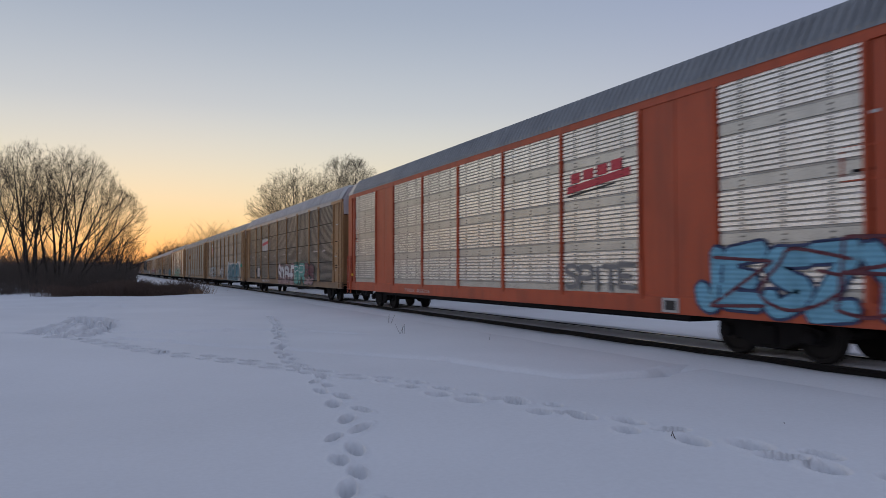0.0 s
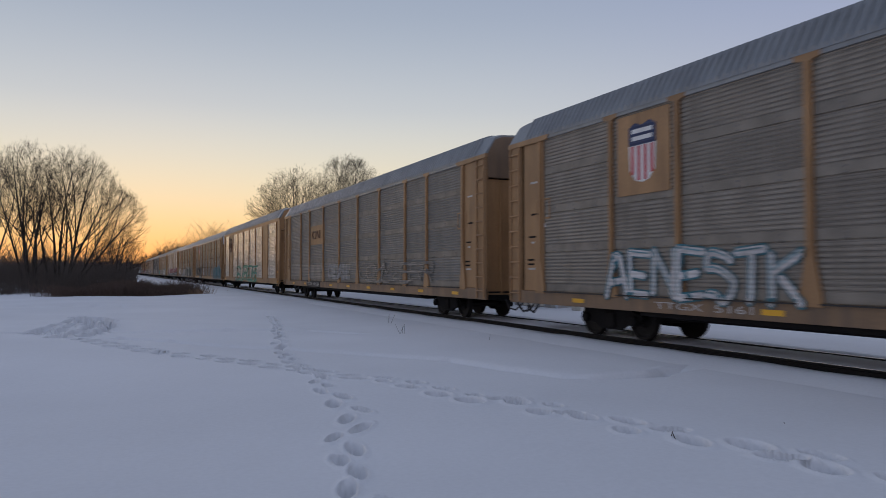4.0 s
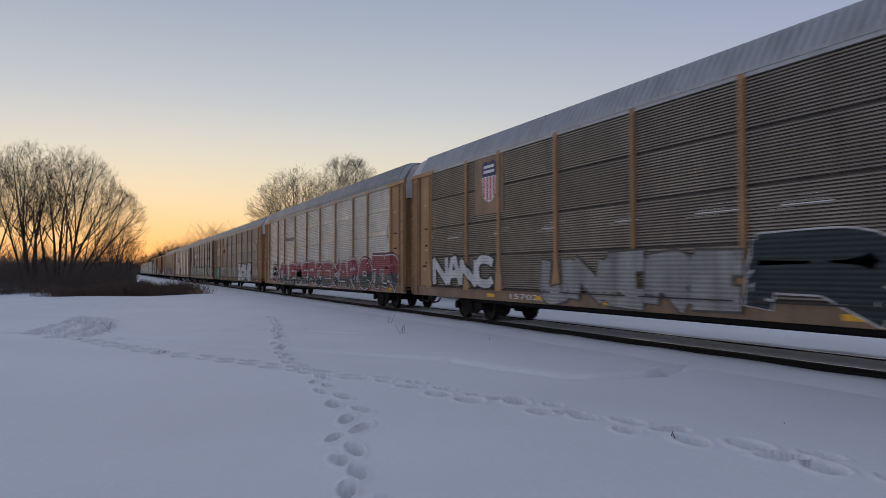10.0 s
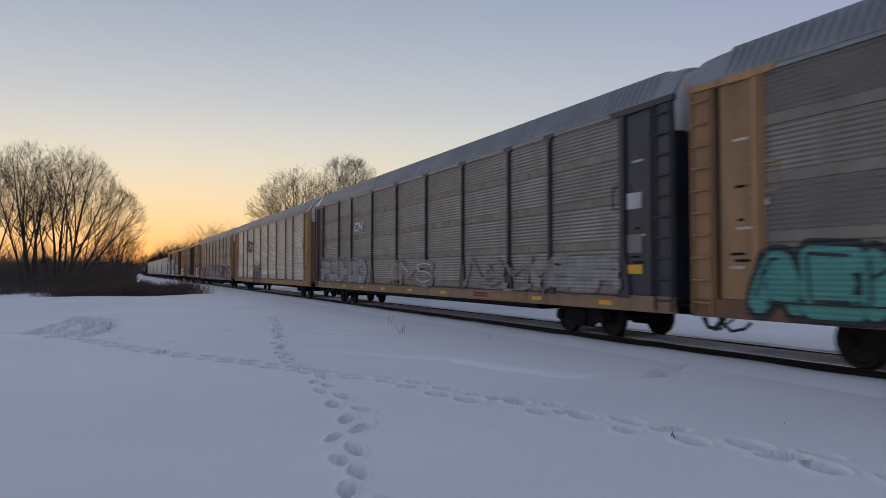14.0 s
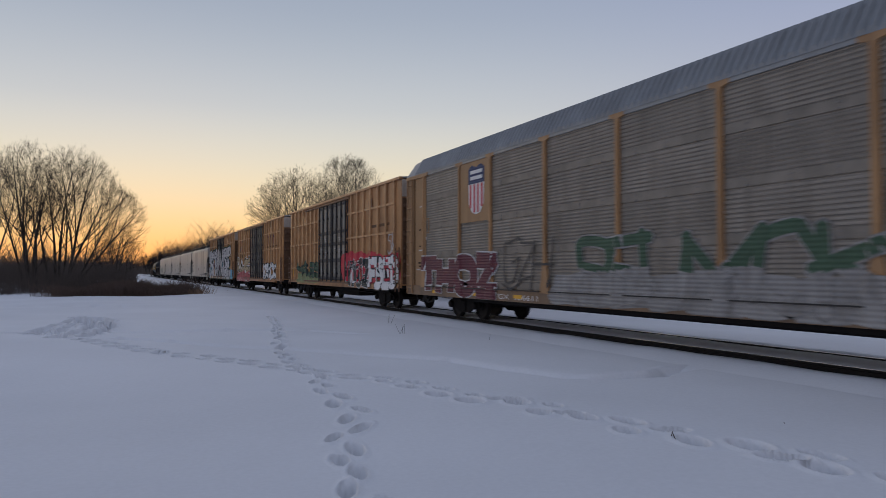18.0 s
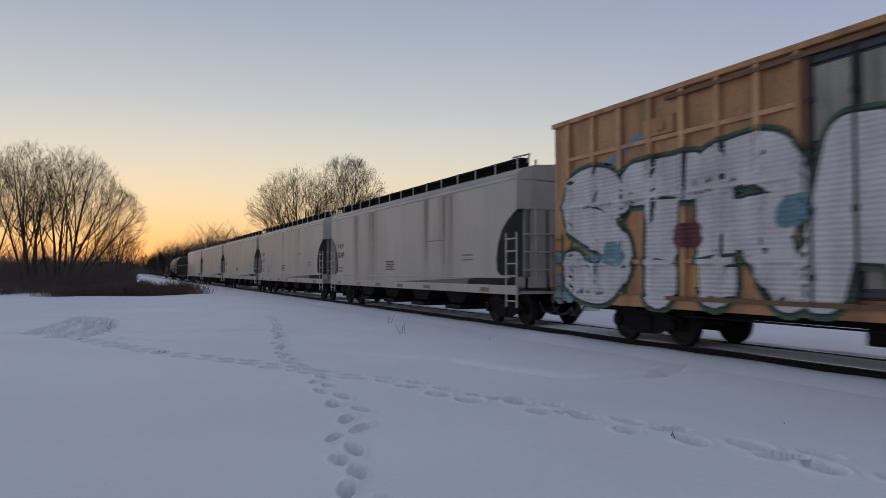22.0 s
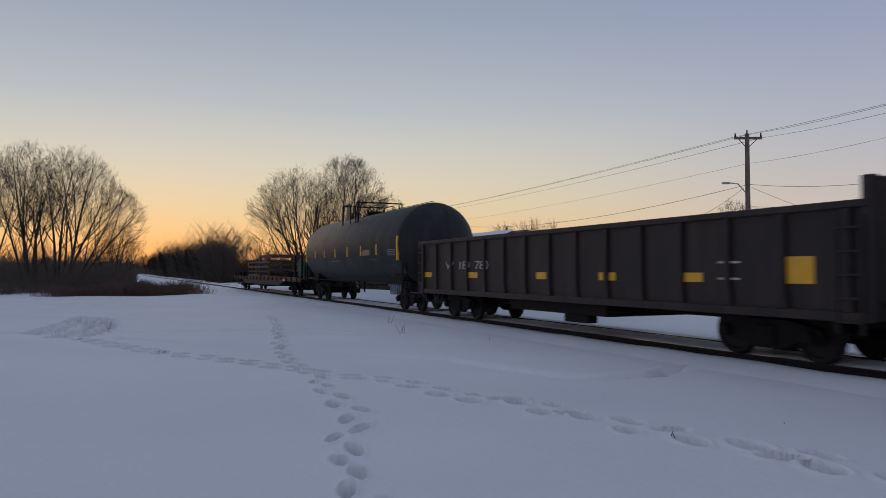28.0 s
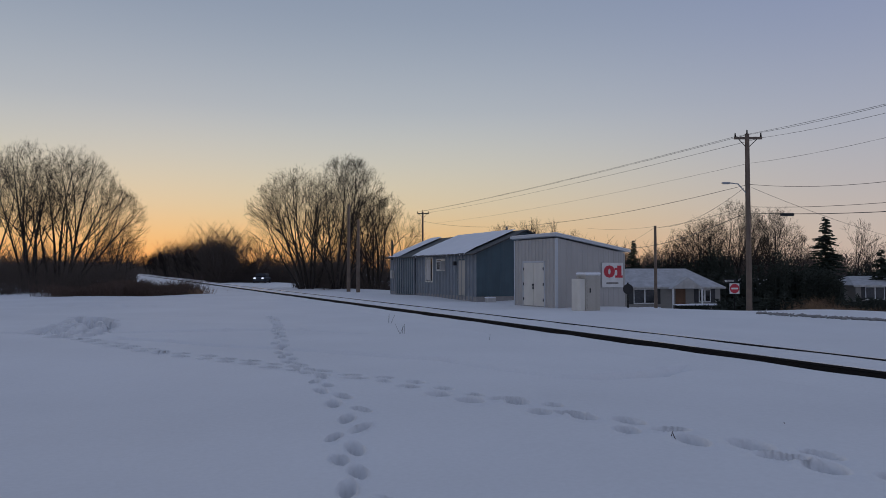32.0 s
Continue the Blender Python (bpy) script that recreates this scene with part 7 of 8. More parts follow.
grown_tree(-30, 70, 6, 5, 3.6, 13.0, ((0.2, 0, 8.0, 4.4, 3.8, 5.6, 1),), FL, 0.6)
grown_tree(205, 86, 7, 5, 2.6, 6.4, ((0.2, 0, 4.2, 3.2, 2.8, 3.4, 1),), "low leafless tree standing in dark brush", 0.5)
# broad trees behind the houses
HL = "broad leafless tree with a dark round crown behind the houses"
grown_tree(1232, 92, 8, 6, 3.8, 9.6, ((0.2, 0, 5.4, 4.6, 3.8, 5.0, 1),), HL, 0.7)
grown_tree(1296, 90, 9, 7, 4.2, 11.6, ((0.0, 0, 6.4, 4.8, 4.0, 6.0, 1),), HL, 0.7)
grown_tree(1362, 93, 10, 6, 4.0, 11.2, ((0.2, 0, 6.2, 4.4, 3.8, 5.8, 1),), HL, 0.7)
# trees along the far side of the track and behind the houses
far = [(382, 122, 31), (366, 128, 32), (345, 145, 33), (318, 175, 31), (296, 215, 34), (278, 270, 32), (264, 330, 33), (432, 140, 34)]
for k, (u, dep, seed) in enumerate(far):
    x, y = spot(u, dep)
    tree(x + 0.6, y, seed, 8.0, 2.0, 5, 0.13, "low leafless thicket tree along the track", levels=4, kids=(4, 6), lean=0.7, turn=k * 1.1, scale=(0.95, 1.0, 1.0, 1.05, 1.15, 1.25, 1.35, 0.62)[k], group="trackside thicket", fork=0.1)
back = [(1402, 100, 41, 9.5), (1500, 92, 45, 11.0), (1545, 110, 42, 8.5), (1185, 110, 43, 8.0), (940, 120, 44, 12.2), (975, 130, 41, 12.0), (1015, 130, 45, 10.5), (890, 130, 42, 11.0)]
for k, (u, dep, seed, h) in enumerate(back):
    x, y = spot(u, dep)
    tree(x, y, seed, 10.0, 1.6, 3 if seed != 45 else 1, 0.16, "leafless tree behind the houses", levels=5, kids=(3, 4), lean=0.4, turn=k * 0.9, scale=h / 10.0, group="trees behind the houses")

def spruce(x, y, h, r, seed, label):
    rg = random.Random(seed)
    t = thing("spruce_tree", label, "tree", "evergreen trees", (x, y, float(land(x, y)) - 0.05))
    bm = bmesh.new()
    tube(bm, (0, 0, 0), (0, 0, h), 0.14, 0.02, 7)
    part("trunk", bm, M["bark"], t)
    segs = []
    z = 0.12 * h
    while z < h * 0.99:
        f = 1 - z / h
        n = rg.randint(5, 8)
        for k in range(n):
            a = rg.uniform(0, 6.283)
            L = r * (f ** 0.85) * rg.uniform(0.55, 1.1) + 0.12
            p0 = Vector((0, 0, min(h, z + rg.uniform(-0.3, 0.3))))
            tip = Vector((math.cos(a) * L, math.sin(a) * L, p0.z - rg.uniform(0.0, 0.35) * L + 0.25 * rg.uniform(-1, 1) * min(1, L)))
            segs.append((p0, tip, 0.05, 0.015))
            m = max(5, int(L * 14))
            for j in range(m):
                q = p0.lerp(tip, (j + 0.5) / m)
                for sgn in (-1, 1):
                    b = a + sgn * rg.uniform(0.5, 1.1)
                    l2 = (0.16 + 0.28 * L * (1 - j / m) * 0.6) * rg.uniform(0.6, 1.1)
                    segs.append((q, q + Vector((math.cos(b) * l2, math.sin(b) * l2, rg.uniform(-0.16, 0.05))), 0.065, 0.015))
        z += rg.uniform(0.16, 0.3)
    part("crown", segs_mesh("crown", segs, 3), M["needle"], t, "dark green drooping needle branches")
    return t

for u, dep, h, r, seed in ((1461, 84, 10.4, 3.7, 1), (1121, 100, 8.2, 2.3, 2), (1560, 80, 6.3, 2.6, 3)):
    x, y = spot(u, dep)
    spruce(x, y, h, r, seed, "dark green spruce tree standing behind the houses")

def thicket(name, x0, x1, y0, y1, n, hmin, hmax, r, material, seed, label, category, lean=0.35, forks=3, clumps=0, rise=0.0, wedge=None):
    """Dense upright stems with side twigs, one uncountable mass."""
    rg = random.Random(seed)
    segs = []
    spots = [(rg.uniform(x0, x1), rg.uniform(y0, y1), rg.uniform(0.25, 0.8)) for _ in range(clumps)]
    for _ in range(n):
        x, y = rg.uniform(x0, x1), rg.uniform(y0, y1)
        if clumps:
            cx, cy, cr = spots[rg.randrange(clumps)]
            x, y = cx + rg.gauss(0, cr), cy + rg.gauss(0, cr * 0.4)
        if wedge is not None and x > wedge * y:
            continue
        z = float(land(x, y)) - 0.05
        h = rg.uniform(hmin, hmax) * (1 + rise * (y - y0) / (y1 - y0)) * (0.72 + 0.75 * noise.noise((x * 0.2, y * 0.1, seed)))
        p = Vector((x, y, z))
        q = p + Vector((rg.uniform(-lean, lean) * h * 0.5, rg.uniform(-lean, lean) * h * 0.5, h * 0.55))
        e = q + Vector((rg.uniform(-lean, lean) * h * 0.5, rg.uniform(-lean, lean) * h * 0.5, h * 0.45))
        segs += [(p, q, r, r * 0.7), (q, e, r * 0.7, r * 0.25)]
        for _ in range(forks):
            t = rg.uniform(0.15, 1)
            s = p.lerp(q, t * 2) if t < 0.5 else q.lerp(e, t * 2 - 1)
            a = rg.uniform(0, 6.283)
            l = h * rg.uniform(0.15, 0.4)
            segs.append((s, s + Vector((math.cos(a) * l * 0.6, math.sin(a) * l * 0.6, l * 0.7)), r * 0.5, r * 0.15))
    ob = part(name, segs_mesh(name, segs, 3), material, None)
    return tagged(ob, label, category, kind="stuff")

thicket("dry_brush", -42, 1.5, 59.5, 66, 4800, 0.5, 1.9, 0.014, M["brush"], 1, "dark dry brush at the edge of the snow field", "brush", lean=0.8, forks=6, clumps=170, wedge=0.018)
thicket("dry_brush", -60, 3.0, 64, 92, 5600, 1.2, 3.9, 0.022, M["brush"], 2, "dark tangled brush under bare trees", "brush", lean=0.7, forks=8, wedge=0.018)
thicket("grass_tuft", -3.5, 5.2, 55.8, 60, 8000, 0.7, 1.7, 0.02, M["grass_dark"], 3, "reddish-brown dry grass standing in snow", "grass", lean=0.8, forks=2, clumps=60)
thicket("grass_tuft", 5.4, 6.8, 56, 60.5, 160, 0.3, 0.8, 0.010, M["grass"], 4, "brown dry grass standing in snow", "grass", lean=0.6, forks=1, clumps=5)
thicket("dry_brush", -55, 9.0, 90, 330, 4200, 2.5, 6.5, 0.065, M["brush"], 5, "far dark woods along the near side of the track", "woods", lean=0.6, forks=8, wedge=0.026)
thicket("dry_brush", -60, 8.6, 330, 900, 1600, 5.0, 10.0, 0.14, M["brush"], 15, "far dark woods along the near side of the track", "woods", lean=0.6, forks=8)
thicket("dry_brush", 15.0, 60, 300, 900, 2200, 5.5, 10.5, 0.14, M["brush"], 16, "far dark woods along the far side of the track", "woods", lean=0.6, forks=8)
thicket("dry_brush", 15.4, 17.6, 116, 300, 1700, 3.6, 8.4, 0.06, M["brush"], 6, "dark thicket along the far side of the track", "thicket", lean=0.7, forks=9, rise=0.35)
thicket("dry_brush", 14.2, 16.2, 112, 130, 600, 3.8, 8.4, 0.035, M["brush"], 13, "dark thicket along the far side of the track", "thicket", lean=0.8, forks=10)
thicket("dry_brush", 16.0, 21.5, 112, 124, 1300, 1.6, 4.4, 0.018, M["brush"], 17, "low dark thicket beside the track", "thicket", lean=0.7, forks=9)
thicket("dry_brush", 18.0, 33, 66, 80, 3600, 0.7, 2.9, 0.016, M["brush"], 7, "dark undergrowth below the bare trees", "undergrowth", lean=0.7, forks=8)
thicket("dry_brush", 22, 36, 112, 125, 1900, 1.5, 4.6, 0.03, M["brush"], 14, "dark undergrowth far behind the bare trees", "undergrowth", lean=0.7, forks=8)
thicket("dry_brush", 24, 190, 122, 152, 4600, 3.0, 8.5, 0.08, M["brush"], 8, "far dark woods behind the buildings", "woods", lean=0.6, forks=8)

# ---- buildings ----
def siding(name, y0, y1, z0, z1, pitch, rib, normal, fixed, parent, material, taper=None, label=""):
    """Vertical ribbed sheet siding; normal 'x' (faces -x) runs along y, normal 'y' (faces -y) runs along x."""
    bm = bmesh.new()
    n = max(1, int((y1 - y0) / pitch))
    w = (y1 - y0) / n
    for k in range(n):
        a = y0 + k * w
        zt = (lambda q: z1) if taper is None else taper
        def quad(p, q, o, zp, zq):
            f = fixed - o
            pts = [(f, p, z0), (f, q, z0), (f, q, zq), (f, p, zp)] if normal == 'x' else [(p, f, z0), (q, f, z0), (q, f, zq), (p, f, zp)]
            bm.faces.new([bm.verts.new(v) for v in pts])
        r = w * 0.28
        e = w * 0.06
        quad(a, a + w - r, 0.0, zt(a), zt(a + w - r))
        f0, f1 = fixed, fixed - rib
        for (p, q, o0, o1) in ((a + w - r, a + w - r + e, 0, rib), (a + w - r + e, a + w - e, rib, rib), (a + w - e, a + w, rib, 0)):
            g0, g1 = fixed - o0, fixed - o1
            pts = [(g0, p, z0), (g1, q, z0), (g1, q, zt(q)), (g0, p, zt(p))] if normal == 'x' else [(p, g0, z0), (q, g1, z0), (q, g1, zt(q)), (p, g0, zt(p))]
            bm.faces.new([bm.verts.new(v) for v in pts])
    return part(name, bm, material, parent, label)

# blue metal building
SKEW = Matrix.Rotation(radians(0.41), 4, 'Z')
bb = thing("metal_building", "blue ribbed metal building with snow on its roof", "building", "", SKEW)
BX0, BX1, BY0, BY1 = 19.6, 26.2, 37.2, 51.2
EAVE, RIDGE = 2.85, 4.2
XM = (BX0 + BX1) / 2
part("wall", boxes((BX0 + 0.02, BX1, BY0 + 0.02, BY1, -0.2, EAVE)), M["blue_siding"], bb, "wall core")
bm = prism_y([(BX0 + 0.02, EAVE), (BX1, EAVE), (XM, RIDGE)], BY0 + 0.02, BY1)
part("gable", bm, M["blue_siding"], bb)
siding("ribbed_siding", BY0, BY1, 0.0, EAVE, 0.46, 0.07, 'x', BX0, bb, M["blue_pale"], label="faded blue ribbed sheet siding")
siding("gable_siding", BX0, BX1, 0.25, EAVE, 0.9, 0.03, 'y', BY0, bb, M["blue_siding"], taper=lambda q: EAVE + (RIDGE - EAVE) * (1 - abs(q - XM) / (XM - BX0)), label="dark blue gable siding")
part("plinth", boxes((BX0 - 0.03, BX1, BY0 - 0.04, BY1, -0.3, 0.24)), M["concrete"], bb)
for s, x_e in ((-1, BX0 - 0.35), (1, BX1 + 0.35)):
    sl = (RIDGE - EAVE) / (XM - BX0)
    ze = EAVE - 0.35 * sl + 0.06
    part("roof", prism_y([(XM, RIDGE + 0.06), (x_e, ze), (x_e, ze - 0.08), (XM, RIDGE - 0.02)], BY0 - 0.35, BY1 + 0.3), M["dark_roof"], bb, "dark metal roof slope")
sl = (RIDGE - EAVE) / (XM - BX0)
def roof_snow(y0, y1, x_low, seed, parent):
    rg = random.Random(seed)
    verts, faces = [], []
    ys = np.arange(y0, y1 + 0.01, 0.25)
    for y in ys:
        lo = x_low + rg.uniform(-0.06, 0.1)
        for k in range(6):
            x = lo + (XM - lo) * k / 5
            zz = RIDGE + 0.065 - (XM - x) * sl + (0.10 if 0 < k else 0.02) + rg.uniform(-0.01, 0.01)
            verts.append((x, y, zz))
    for j in range(len(ys) - 1):
        for k in range(5):
            faces.append((j * 6 + k, j * 6 + k + 1, (j + 1) * 6 + k + 1, (j + 1) * 6 + k))
    return part("roof_snow", to_mesh("roof_snow", verts, faces, True), M["snow_roof"], parent, "blanket of snow sliding from the roof")
roof_snow(BY0 + 0.9, BY0 + 9.2, BX0 - 0.3, 1, bb)
roof_snow(BY0 + 11.6, BY1, BX0 - 0.3, 2, bb)
bm = bmesh.new()
k = BY0 + 0.9
rg = random.Random(5)
while k < BY0 + 9:
    tube(bm, (BX0 - 0.34, k, EAVE - 0.05), (BX0 - 0.34, k, EAVE - 0.05 - rg.uniform(0.05, 0.16)), 0.03, 0.008, 5)
    k += rg.uniform(0.3, 0.7)
part("icicles", bm, M["snow_roof"], bb)["kind"] = "stuff"
wy = 43.9
win = part("window_frame", boxes((BX0 - 0.07, BX0 + 0.02, wy - 0.62, wy + 0.62, 1.0, 2.68), bevel=0.01), M["door_white"], bb, "white window frame")
part("pane", boxes((BX0 - 0.08, BX0 - 0.068, wy - 0.52, wy + 0.52, 1.1, 2.58)), M["glass"], win)
part("blind", boxes((BX0 - 0.086, BX0 - 0.08, wy - 0.3, wy + 0.42, 1.12, 2.56)), M["off_white"], win, "pale blind behind the pane")
wy = 41.6
win2 = part("window_frame", boxes((BX0 - 0.07, BX0 + 0.02, wy - 0.3, wy + 1.1, 1.75, 2.55), bevel=0.01), M["door_white"], bb, "small window with an air conditioner")
part("pane", boxes((BX0 - 0.08, BX0 - 0.068, wy + 0.38, wy + 0.98, 1.85, 2.45)), M["glass"], win2)
ac = part("air_conditioner", boxes((BX0 - 0.42, BX0 - 0.07, wy - 0.22, wy + 0.32, 1.8, 2.4), bevel=0.02), M["off_white"], bb, "window air conditioner box")
for k in range(3):
    part("grille", boxes((BX0 - 0.428, BX0 - 0.42, wy - 0.15 + 0.15 * k, wy - 0.06 + 0.15 * k, 1.88, 2.32)), M["under"], ac)
dy = 39.05
dr = part("door", boxes((BX0 - 0.06, BX0 + 0.02, dy - 0.46, dy + 0.46, 0.27, 2.4), bevel=0.01), M["hopper"], bb, "pale grey steel door")
part("door_frame", boxes((BX0 - 0.05, BX0 + 0.02, dy - 0.56, dy - 0.465, 0.25, 2.5), (BX0 - 0.05, BX0 + 0.02, dy + 0.465, dy + 0.56, 0.25, 2.5), (BX0 - 0.05, BX0 + 0.02, dy - 0.56, dy + 0.56, 2.405, 2.5)), M["blue_siding"], dr)
part("door_knob", tube(bmesh.new(), (BX0 - 0.12, dy + 0.36, 1.25), (BX0 - 0.06, dy + 0.36, 1.25), 0.035, sides=8), M["steel"], dr)
part("wall_lamp", boxes((BX0 - 0.2, BX0, dy + 0.75, dy + 0.95, 2.1, 2.35), bevel=0.02), M["dark_roof"], bb)
part("sliding_panel", boxes((BX0 - 0.10, BX0 - 0.05, 46.3, 49.8, 0.1, 2.72), (BX0 - 0.14, BX0 - 0.10, 46.3, 46.42, 0.1, 2.72), (BX0 - 0.14, BX0 - 0.10, 49.68, 49.8, 0.1, 2.72)), M["blue_pale"], bb, "sliding metal door panel")
for k in range(9):
    part("door_batten", boxes((BX0 - 0.135, BX0 - 0.10, 46.6 + 0.36 * k, 46.7 + 0.36 * k, 0.1, 2.72)), M["blue_siding"], bb)
part("vent_pipe", tube(bmesh.new(), (XM + 0.1, 39.5, 4.0), (XM + 0.1, 39.5, 4.6), 0.07, sides=10), M["beige"], bb, "reddish vent pipe")
part("chimney_pipe", tube(bmesh.new(), (BX0 - 0.1, 50.7, 2.6), (BX0 - 0.1, 50.7, 4.1), 0.08, sides=8), M["dark_roof"], bb)
part("meter_box", boxes((BX0 - 0.22, BX0, 50.5, 50.85, 1.2, 1.8), bevel=0.02), M["off_white"], bb)
step = thing("concrete_step", "snow-capped concrete step beside the blue building", "step", "", SKEW @ Matrix.Translation((20.2, 36.6, 0.0)))
part("block", boxes((-0.3, 0.3, -0.15, 0.15, -0.1, 0.16), bevel=0.03), M["off_white"], step)
part("snow_cap", boxes((-0.31, 0.31, -0.16, 0.16, 0.16, 0.24), bevel=0.03), M["snow_roof"], step)

# pale grey-blue shed
sh = thing("equipment_shed", "pale grey-blue metal shed with cream double doors", "shed", "", SKEW)
SX0, SX1, SY0, SY1 = 19.0, 23.0, 28.0, 31.8
ZF, ZB = 3.3, 2.62
top = lambda x: ZF + (ZB - ZF) * (x - SX0) / (SX1 - SX0)
bm = bmesh.new()
vs = [bm.verts.new(v) for v in ((SX0 + 0.02, SY0 + 0.02, -0.3), (SX1, SY0 + 0.02, -0.3), (SX1, SY1, -0.3), (SX0 + 0.02, SY1, -0.3), (SX0 + 0.02, SY0 + 0.02, ZF), (SX1, SY0 + 0.02, ZB), (SX1, SY1, ZB), (SX0 + 0.02, SY1, ZF))]
for q in ((0, 1, 5, 4), (1, 2, 6, 5), (2, 3, 7, 6), (3, 0, 4, 7), (4, 5, 6, 7), (3, 2, 1, 0)):
    bm.faces.new([vs[k] for k in q])
part("wall", bm, M["shed_siding"], sh)
siding("front_siding", SY0, SY1, -0.1, ZF, 0.3, 0.03, 'x', SX0, sh, M["shed_siding"], label="ribbed pale siding")
siding("side_siding", SX0, SX1, -0.1, ZF, 0.3, 0.012, 'y', SY0, sh, M["shed_siding"], taper=top, label="smooth pale grey-blue side wall")
bm = bmesh.new()
prof = [(SX0 - 0.18, ZF + 0.10), (SX1 + 0.22, ZB + 0.05), (SX1 + 0.22, ZB + 0.16), (SX0 - 0.18, ZF + 0.23)]
part("roof", prism_y(prof, SY0 - 0.18, SY1 + 0.18), M["shed_trim"], sh, "single-pitch roof with pale fascia")
part("roof_snow", prism_y([(SX0 - 0.1, ZF + 0.232), (SX1 + 0.2, ZB + 0.165), (SX1 + 0.2, ZB + 0.20), (SX0 - 0.1, ZF + 0.26)], SY0 - 0.12, SY1 + 0.12), M["snow_roof"], sh)
for y in (SY0 - 0.012, SY1 - 0.07):
    part("corner_trim", boxes((SX0 - 0.045, SX0 + 0.07, y, y + 0.085, -0.1, ZF)), M["shed_trim"], sh)
part("door_frame", boxes((SX0 - 0.06, SX0, 28.95, 29.02, 0.03, 2.22), (SX0 - 0.06, SX0, 30.88, 30.95, 0.03, 2.22), (SX0 - 0.06, SX0, 28.95, 30.95, 2.16, 2.24)), M["shed_trim"], sh)
for k, (a, b) in enumerate(((29.03, 29.94), (29.96, 30.87))):
    d = part("door", boxes((SX0 - 0.055, SX0, a, b, 0.05, 2.15), bevel=0.008), M["door_white"], sh, "cream-white steel door leaf")
    for z in (0.35, 1.1, 1.85):
        y = a + 0.02 if k == 0 else b - 0.02
        part("hinge", boxes((SX0 - 0.075, SX0 - 0.055, y - 0.035, y + 0.035, z - 0.07, z + 0.07)), M["dark_roof"], d)
part("padlock_hasp", boxes((SX0 - 0.10, SX0 - 0.056, 29.88, 30.03, 1.02, 1.12), (SX0 - 0.09, SX0 - 0.056, 29.9, 30.0, 0.85, 1.0), bevel=0.01), M["dark_roof"], sh)
sg = thing("number_sign", "white sign board with red 01 on the shed wall", "sign", "", SKEW @ Matrix.Translation((22.28, SY0 - 0.02, 0)))
part("board", boxes((-0.72, 0.55, -0.05, -0.015, 0.95, 2.15), bevel=0.006), M["white"], sg)
def flat_text(word, x0, x1, z0, z1, y):
    me = text_mesh(word, 0, 1, 0, 1, 0.06)
    co = np.empty(len(me.vertices) * 3)
    me.vertices.foreach_get("co", co)
    co = co.reshape(-1, 3)
    out = np.stack([x0 + (x1 - x0) * co[:, 1], np.full(len(co), y), z0 + (z1 - z0) * co[:, 2]], 1)
    me.vertices.foreach_set("co", out.ravel())
    me.update()
    return me
part("digit_serif", boxes((0.06, 0.52, -0.062, -0.055, 1.42, 1.53), (0.04, 0.2, -0.062, -0.055, 1.80, 1.90)), M["bright_red"], sg)
part("digits", flat_text("01", -0.62, 0.45, 1.42, 2.02, -0.056), M["bright_red"], sg, "bold red numerals")
part("caption_bar", boxes((-0.46, 0.26, -0.056, -0.05, 1.12, 1.2)), M["grey_mark"], sg)
cb = thing("utility_cabinet", "pale grey steel utility cabinet beside the shed", "cabinet", "", SKEW @ Matrix.Translation((19.2, 25.9, 0.0)))
part("housing", boxes((-0.35, 0.42, -0.35, 0.35, 0.0, 1.55), bevel=0.02), M["hopper"], cb)
part("top_dome", boxes((-0.38, 0.46, -0.39, 0.39, 1.55, 1.68), bevel=0.05), M["snow_roof"], cb)
part("side_box", boxes((-0.62, -0.355, -0.3, 0.35, 0.0, 1.4), bevel=0.02), M["door_white"], cb)
for k in range(3):
    part("conduit_cap", tube(bmesh.new(), (-0.57 + 0.08 * k, 0, 1.4), (-0.57 + 0.08 * k, 0, 1.5), 0.03, sides=8), M["hopper"], cb)
part("handle", boxes((-0.15, -0.1, -0.38, -0.35, 0.8, 1.0)), M["dark_roof"], cb)
part("door_seam", boxes((-0.3, -0.285, -0.354, -0.349, 0.1, 1.45)), M["dark_roof"], cb)

